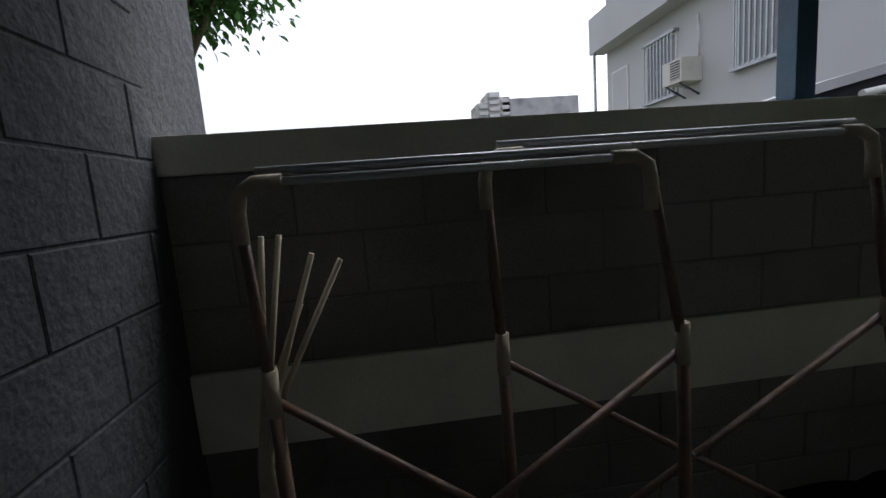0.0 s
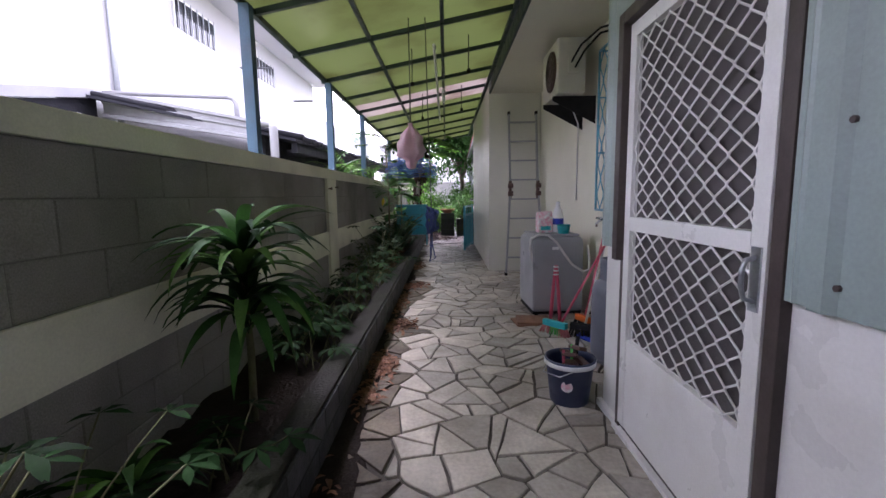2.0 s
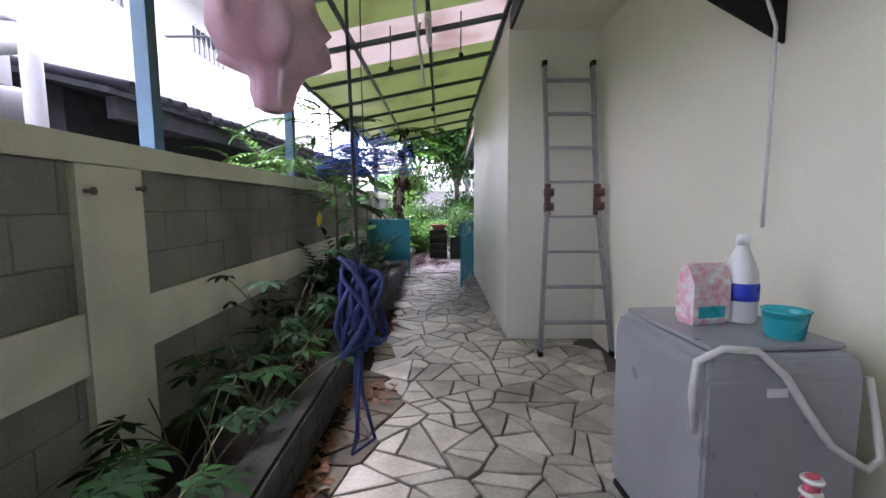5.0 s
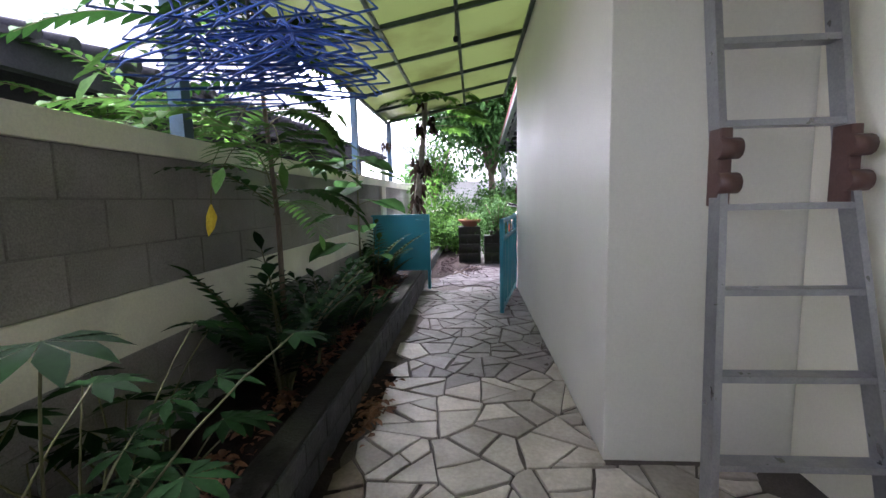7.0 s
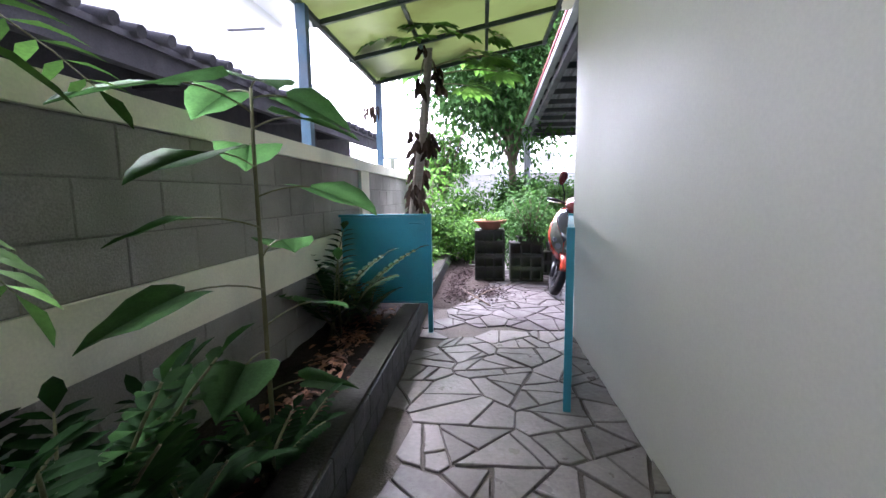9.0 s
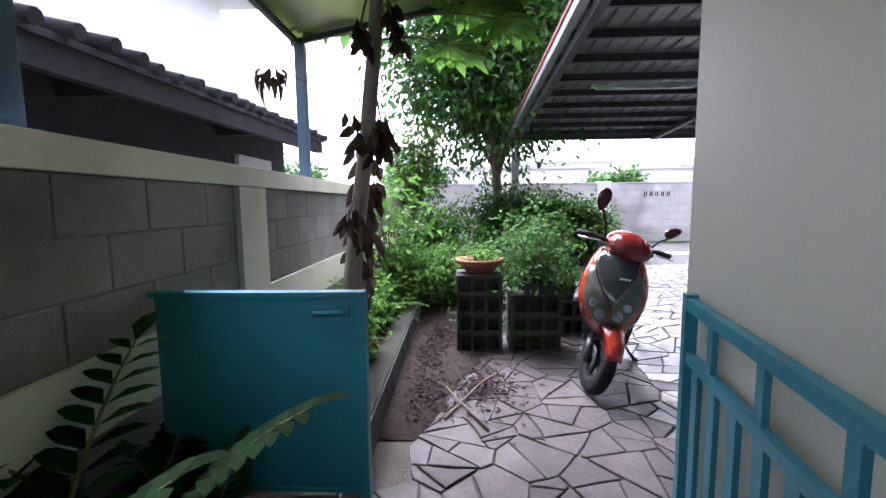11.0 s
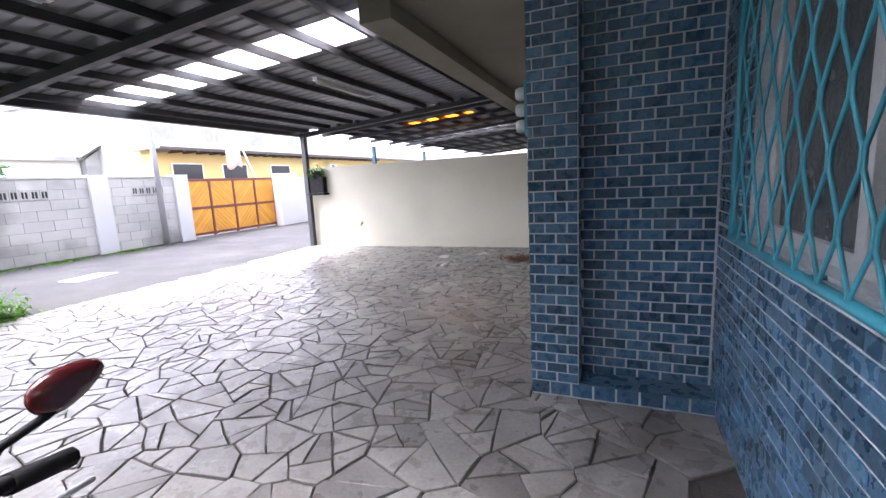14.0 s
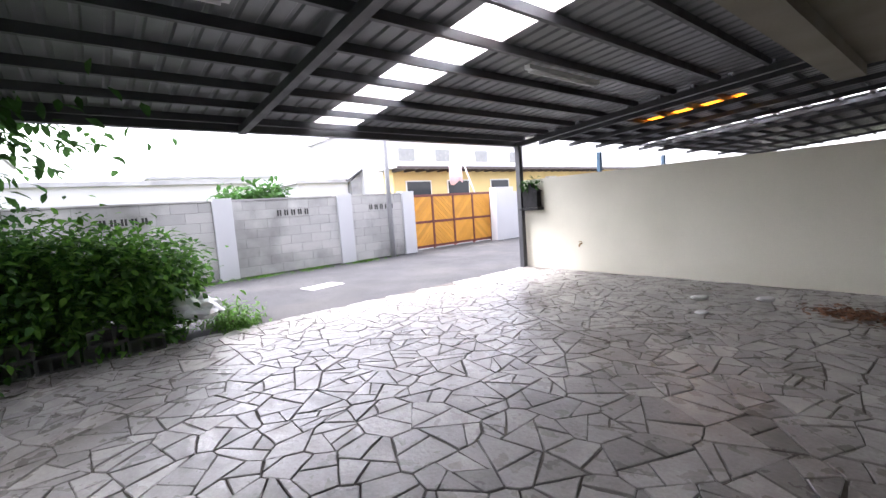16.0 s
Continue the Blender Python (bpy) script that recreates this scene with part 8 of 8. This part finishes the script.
def flag_cells(x0, x1, y0, y1, size, seed):
    """Irregular convex stones filling a rectangle."""
    rnd = random.Random(seed)
    nx, ny = int((x1 - x0) / size) + 1, int((y1 - y0) / size) + 1
    dx, dy = (x1 - x0) / nx, (y1 - y0) / ny
    grid = {}
    for i in range(-1, nx + 1):
        for j in range(-1, ny + 1):
            grid[i, j] = []
            for _ in range(rnd.choice((0, 1, 1, 1, 1, 2))):
                grid[i, j].append((x0 + (i + rnd.random()) * dx, y0 + (j + rnd.random()) * dy,
                                   rnd.uniform(0.75, 1.3), rnd.uniform(0.75, 1.3)))
    cells = []
    for (i, j), seeds in grid.items():
        for p in seeds:
            if not (x0 < p[0] < x1 and y0 < p[1] < y1):
                continue
            poly = [(x0, y0), (x1, y0), (x1, y1), (x0, y1)]
            for a in range(-3, 4):
                for b in range(-3, 4):
                    for q in grid.get((i + a, j + b), ()):
                        if q is p:
                            continue
                        ex, ey = q[0] - p[0], q[1] - p[1]
                        d = math.hypot(ex, ey)
                        if d < 0.02:
                            continue
                        t = 0.5
                        poly = clip(poly, p[0] + ex * t, p[1] + ey * t, ex / d, ey / d)
                        if len(poly) < 3:
                            break
                    if len(poly) < 3:
                        break
                if len(poly) < 3:
                    break
            if len(poly) >= 3:
                cells.append(poly)
    return cells


def area_of(poly):
    return abs(sum(a[0] * b[1] - b[0] * a[1] for a, b in zip(poly, poly[1:] + poly[:1]))) / 2


def shards(poly, size, rnd):
    """Breaks a slab by random straight cracks into angular stones."""
    if len(poly) < 3:
        return []
    a = area_of(poly)
    if a < size * size * rnd.uniform(0.45, 1.7):
        return [poly] if a > 0.002 else []
    cx, cy = sum(p[0] for p in poly) / len(poly), sum(p[1] for p in poly) / len(poly)
    far = max(poly, key=lambda p: (p[0] - cx) ** 2 + (p[1] - cy) ** 2)
    ang = math.atan2(far[1] - cy, far[0] - cx) + rnd.uniform(-0.6, 0.6)
    nx, ny = math.cos(ang), math.sin(ang)
    r = rnd.uniform(-0.22, 0.22) * size
    px, py = cx + nx * r, cy + ny * r
    return shards(clip(poly, px, py, nx, ny), size, rnd) + shards(clip(poly, px, py, -nx, -ny), size, rnd)


def shrink(poly, gap):
    """Moves every side of a convex polygon inwards."""
    area = sum(a[0] * b[1] - b[0] * a[1] for a, b in zip(poly, poly[1:] + poly[:1])) / 2
    out = list(poly)
    n = len(poly)
    for i in range(n):
        a, b = poly[i], poly[(i + 1) % n]
        ex, ey = b[0] - a[0], b[1] - a[1]
        d = math.hypot(ex, ey)
        if d < 1e-6:
            continue
        s = 1 if area > 0 else -1
        nx, ny = ey / d * s, -ex / d * s
        g = gap * (0.45 + 1.1 * ((a[0] * 37.7 + b[1] * 91.3) % 1.0))
        out = clip(out, a[0] - nx * g, a[1] - ny * g, nx, ny)
        if len(out) < 3:
            return None
    tidy = []
    for p in out:
        if not tidy or math.hypot(p[0] - tidy[-1][0], p[1] - tidy[-1][1]) > 0.012:
            tidy.append(p)
    return tidy if len(tidy) >= 3 else None


def stone_faces(verts, faces, poly, rnd, top):
    cx, cy = sum(p[0] for p in poly) / len(poly), sum(p[1] for p in poly) / len(poly)
    tx, ty = rnd.uniform(-0.012, 0.012), rnd.uniform(-0.012, 0.012)
    n, base = len(poly), len(verts)
    for inset, z in ((0.0, -0.014), (0.0, top - 0.004), (0.005, top)):
        for p in poly:
            d = math.hypot(p[0] - cx, p[1] - cy) or 1
            f = 1 - inset / d
            x, y = cx + (p[0] - cx) * f, cy + (p[1] - cy) * f
            verts.append((x, y, z + ((x - cx) * tx + (y - cy) * ty if z > -0.01 else 0)))
    for k in range(2):
        for i in range(n):
            j = (i + 1) % n
            faces.append((base + k * n + i, base + k * n + j, base + (k + 1) * n + j, base + (k + 1) * n + i))
    faces.append(tuple(base + 2 * n + i for i in range(n)))


def chipped(poly, rnd):
    """Breaks long straight edges with a small chip or bulge."""
    out = []
    for i, p in enumerate(poly):
        q = poly[(i + 1) % len(poly)]
        out.append(p)
        ln = math.hypot(q[0] - p[0], q[1] - p[1])
        if ln > 0.09:
            t, k = rnd.uniform(0.3, 0.7), rnd.uniform(-0.035, 0.035) * min(ln, 0.25)
            out.append((p[0] + (q[0] - p[0]) * t - (q[1] - p[1]) / ln * k, p[1] + (q[1] - p[1]) * t + (q[0] - p[0]) / ln * k))
    return out


def outside(poly, x0, x1, y0, y1):
    """The pieces of a convex polygon that lie outside a rectangle."""
    out = []
    if min(p[0] for p in poly) >= x1 or max(p[0] for p in poly) <= x0 or min(p[1] for p in poly) >= y1 or max(p[1] for p in poly) <= y0:
        return [poly]
    for px, py, nx, ny in ((x0, 0, 1, 0), (x1, 0, -1, 0), (0, y1, 0, -1), (0, y0, 0, 1)):
        if len(poly) < 3:
            break
        out.append(clip(poly, px, py, nx, ny))
        poly = clip(poly, px, py, -nx, -ny)
    return [p for p in out if len(p) > 2 and area_of(p) > 0.002]


rnd = random.Random(11)
near_count = 0
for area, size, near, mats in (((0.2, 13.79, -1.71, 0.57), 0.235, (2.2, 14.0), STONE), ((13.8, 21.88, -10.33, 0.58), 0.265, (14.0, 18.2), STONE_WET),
                               ((-1.4, 0.19, -1.05, 0.57), 0.3, (99, 99), STONE)):
    bulk = {}
    if mats is STONE:
        cells = [c for big in flag_cells(*area, size * 1.75, 5) for c in shards(big, size * 1.05, rnd)]
    else:
        cells = [c for big in flag_cells(*area, size * 1.5, 5) for c in shards(big, size * 0.95, rnd)]
    for walls in ((-9, 4.57, -9, -1.04), (9.49, 13.8, -9, -0.835), (13.8, 14.945, -4.4, -3.995)):
        cells = [p for c in cells for p in outside(c, *walls)]
    for cell in cells:
        poly = shrink(cell, rnd.uniform(0.005, 0.011) if mats is STONE else rnd.uniform(0.004, 0.008))
        if poly is None:
            continue
        poly = chipped(poly, rnd)
        cx, cy = sum(p[0] for p in poly) / len(poly), sum(p[1] for p in poly) / len(poly)
        top = rnd.uniform(0.0, 0.006)
        stone = mats
        if cx < 10.7 and cy > 0.3 + 0.25 * noise.noise((cx * 1.4, cy, 9)) - (0.12 if cx < 4.6 else 0.0):
            stone = STONE_SOILED
        elif 10.7 + 0.9 * noise.noise((cx, cy, 0)) < cx < 13.8:
            stone = STONE_DAMP
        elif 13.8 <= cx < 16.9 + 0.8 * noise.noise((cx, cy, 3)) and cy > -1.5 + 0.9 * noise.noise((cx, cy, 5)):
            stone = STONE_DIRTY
        if near[0] < cx < near[1] and near_count < (190 if mats is STONE else 300) and cy > -4.2:
            v, f = [], []
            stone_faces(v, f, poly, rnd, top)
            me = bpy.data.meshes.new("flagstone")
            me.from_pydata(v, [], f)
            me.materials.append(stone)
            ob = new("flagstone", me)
            ob.parent = PAVING
            near_count += 1
        else:
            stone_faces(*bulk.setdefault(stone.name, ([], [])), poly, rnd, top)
    for key, (v, f) in bulk.items():
        me = bpy.data.meshes.new("flagstones")
        me.from_pydata(v, [], f)
        me.materials.append(bpy.data.materials[key])
        ob = new("flagstones", me)
        ob.parent = PAVING
        tagged(ob, "many irregular flagstones", kind="stuff")


def piece_mesh(name, w, d, h, mat, soft=0.004):
    """A block centred on x and z, its back at y = 0, its face at y = -d."""
    v, f = [], []
    for y, s in ((0, 0), (-d + soft, 0), (-d, soft)):
        v += [(-w / 2 + s, y, -h / 2 + s), (w / 2 - s, y, -h / 2 + s), (w / 2 - s, y, h / 2 - s), (-w / 2 + s, y, h / 2 - s)]
    for k in (0, 4):
        for i in range(4):
            j = (i + 1) % 4
            f.append((k + i, k + j, k + 4 + j, k + 4 + i))
    f.append((8, 9, 10, 11))
    me = bpy.data.meshes.new(name)
    me.from_pydata(v, [], f)
    me.materials.append(mat)
    return me


def lay(name, parent, mat, spans, z0, z1, course, length, depth, place, limit, joint=0.006, seed=1, bulk_label="many more blocks of the wall"):
    """Courses of blocks over spans along one direction; place(u, z) is the pose. The first pieces are objects, the rest one mesh."""
    rnd = random.Random(seed)
    meshes, bulk_v, bulk_f, count = {}, [], [], 0
    rows = max(1, round((z1 - z0) / course))
    h = (z1 - z0) / rows
    for a, b in spans:
        for r in range(rows):
            u = a - (length / 2 if r % 2 else 0)
            while u < b - 0.01:
                s, e = max(u, a), min(u + length, b)
                u += length
                if e - s < 0.03:
                    continue
                key = round(e - s, 2)
                if key not in meshes:
                    meshes[key] = piece_mesh(name, key - joint, depth, h - joint, mat)
                m = place((s + e) / 2, z0 + h * (r + 0.5)) @ pose(0, rnd.uniform(-0.0015, 0.0015), 0, 0, rnd.uniform(-0.2, 0.2), 0)
                if count < limit:
                    ob = new(name, meshes[key])
                    ob.parent = parent
                    ob.matrix_basis = m
                    count += 1
                else:
                    base = len(bulk_v)
                    bulk_v += [tuple(m @ v.co) for v in meshes[key].vertices]
                    bulk_f += [tuple(base + i for i in p.vertices) for p in meshes[key].polygons]
    if bulk_v:
        me = bpy.data.meshes.new(name + "s")
        me.from_pydata(bulk_v, [], bulk_f)
        me.materials.append(mat)
        ob = new(name + "s", me)
        ob.parent = parent
        tagged(ob, bulk_label, kind="stuff")


SPANS = [(a[1], b[0]) for a, b in zip(PILASTERS, PILASTERS[1:])]
garden = lambda u, z: pose(u, WALL_Y + 0.007, z)
lay("block", GARDEN_WALL, BLOCK, SPANS[:2], 0.94, 1.555, 0.176, 0.4, 0.007, garden, 220)
lay("low_block", GARDEN_WALL, BLOCK, SPANS[:2], 0.15, 0.68, 0.176, 0.4, 0.007, garden, 160)
lay("far_block", GARDEN_WALL, BLOCK, SPANS[2:], 0.94, 1.555, 0.176, 0.4, 0.007, garden, 0)
lay("far_low_block", GARDEN_WALL, BLOCK, SPANS[2:], 0.15, 0.68, 0.176, 0.4, 0.007, garden, 0)
lay("kerb_stone", KERB_WALL, KERB, [(-0.4, 13.66)], 0.0, 0.262, 0.131, 0.27, 0.016, lambda u, z: pose(u, 0.577, z), 200)
lay("kerb_stone_far", KERB_WALL, KERB, [(13.7, 20.4)], 0.0, 0.225, 0.225, 0.5, 0.014, lambda u, z: pose(u, 0.603, z), 40)
BR = dict(course=0.07, length=0.145, joint=0.009)
east = lambda u, z: pose(13.797, u, z, 0, 0, 90)
north = lambda yy: (lambda u, z: pose(u, yy, z, 0, 0, 180))
lay("brick", FRONT_WALL, BRICK_BLUE, [(-4.19, -0.84)], 0.1, 1.188, depth=0.009, place=east, limit=290, **BR)
lay("base_brick", FRONT_WALL, BRICK_BLUE, [(-3.99, -0.84)], 0.0, 0.1, depth=0.009, place=east, limit=0, **BR)
lay("upper_brick", FRONT_WALL, BRICK_BLUE, [(-4.19, -3.55), (-1.85, -0.84)], 1.2, 2.75, depth=0.009, place=east, limit=0, **BR)
lay("top_brick", FRONT_WALL, BRICK_BLUE, [(-4.19, -0.84)], 2.75, 3.4, depth=0.009, place=east, limit=0, **BR)
lay("pillar_brick", PORCH_WALL, BRICK_BLUE, [(14.62, 14.945)], 0.1, 3.4, depth=0.009, place=north(-4.003), limit=280, **BR)
lay("plinth_brick", PORCH_WALL, BRICK_BLUE, [(13.8, 14.945)], 0.0, 0.1, depth=0.009, place=north(-4.003), limit=20, **BR)
lay("panel_brick", PORCH_WALL, BRICK_BLUE, [(13.81, 14.62)], 0.1, 3.4, depth=0.009, place=north(-4.199), limit=290, **BR)
lay("end_brick", PORCH_WALL, BRICK_BLUE, [(-4.4, -4.0)], 0.0, 3.4, depth=0.009, place=lambda u, z: pose(14.937, u, z, 0, 0, 90), limit=0, **BR)
lay("reveal_brick", PORCH_WALL, BRICK_BLUE, [(-4.19, -4.0)], 0.1, 3.4, depth=0.009, place=lambda u, z: pose(14.623, u, z, 0, 0, -90), limit=0, **BR)
lay("street_block", STREET_WALL, OLD_BLOCK, [(-10.84, -8.9), (-8.42, -5.37), (-4.87, -1.0)], 0.0, 2.08, 0.26, 0.62, 0.014,
    lambda u, z: pose(27.757, u, z, 0, 0, -90), 120)
lay("street_block_far", STREET_WALL, OLD_BLOCK, [(-0.5, 3.5), (4.0, 8.0)], 0.0, 2.08, 0.26, 0.62, 0.014,
    lambda u, z: pose(27.757, u, z, 0, 0, -90), 0)
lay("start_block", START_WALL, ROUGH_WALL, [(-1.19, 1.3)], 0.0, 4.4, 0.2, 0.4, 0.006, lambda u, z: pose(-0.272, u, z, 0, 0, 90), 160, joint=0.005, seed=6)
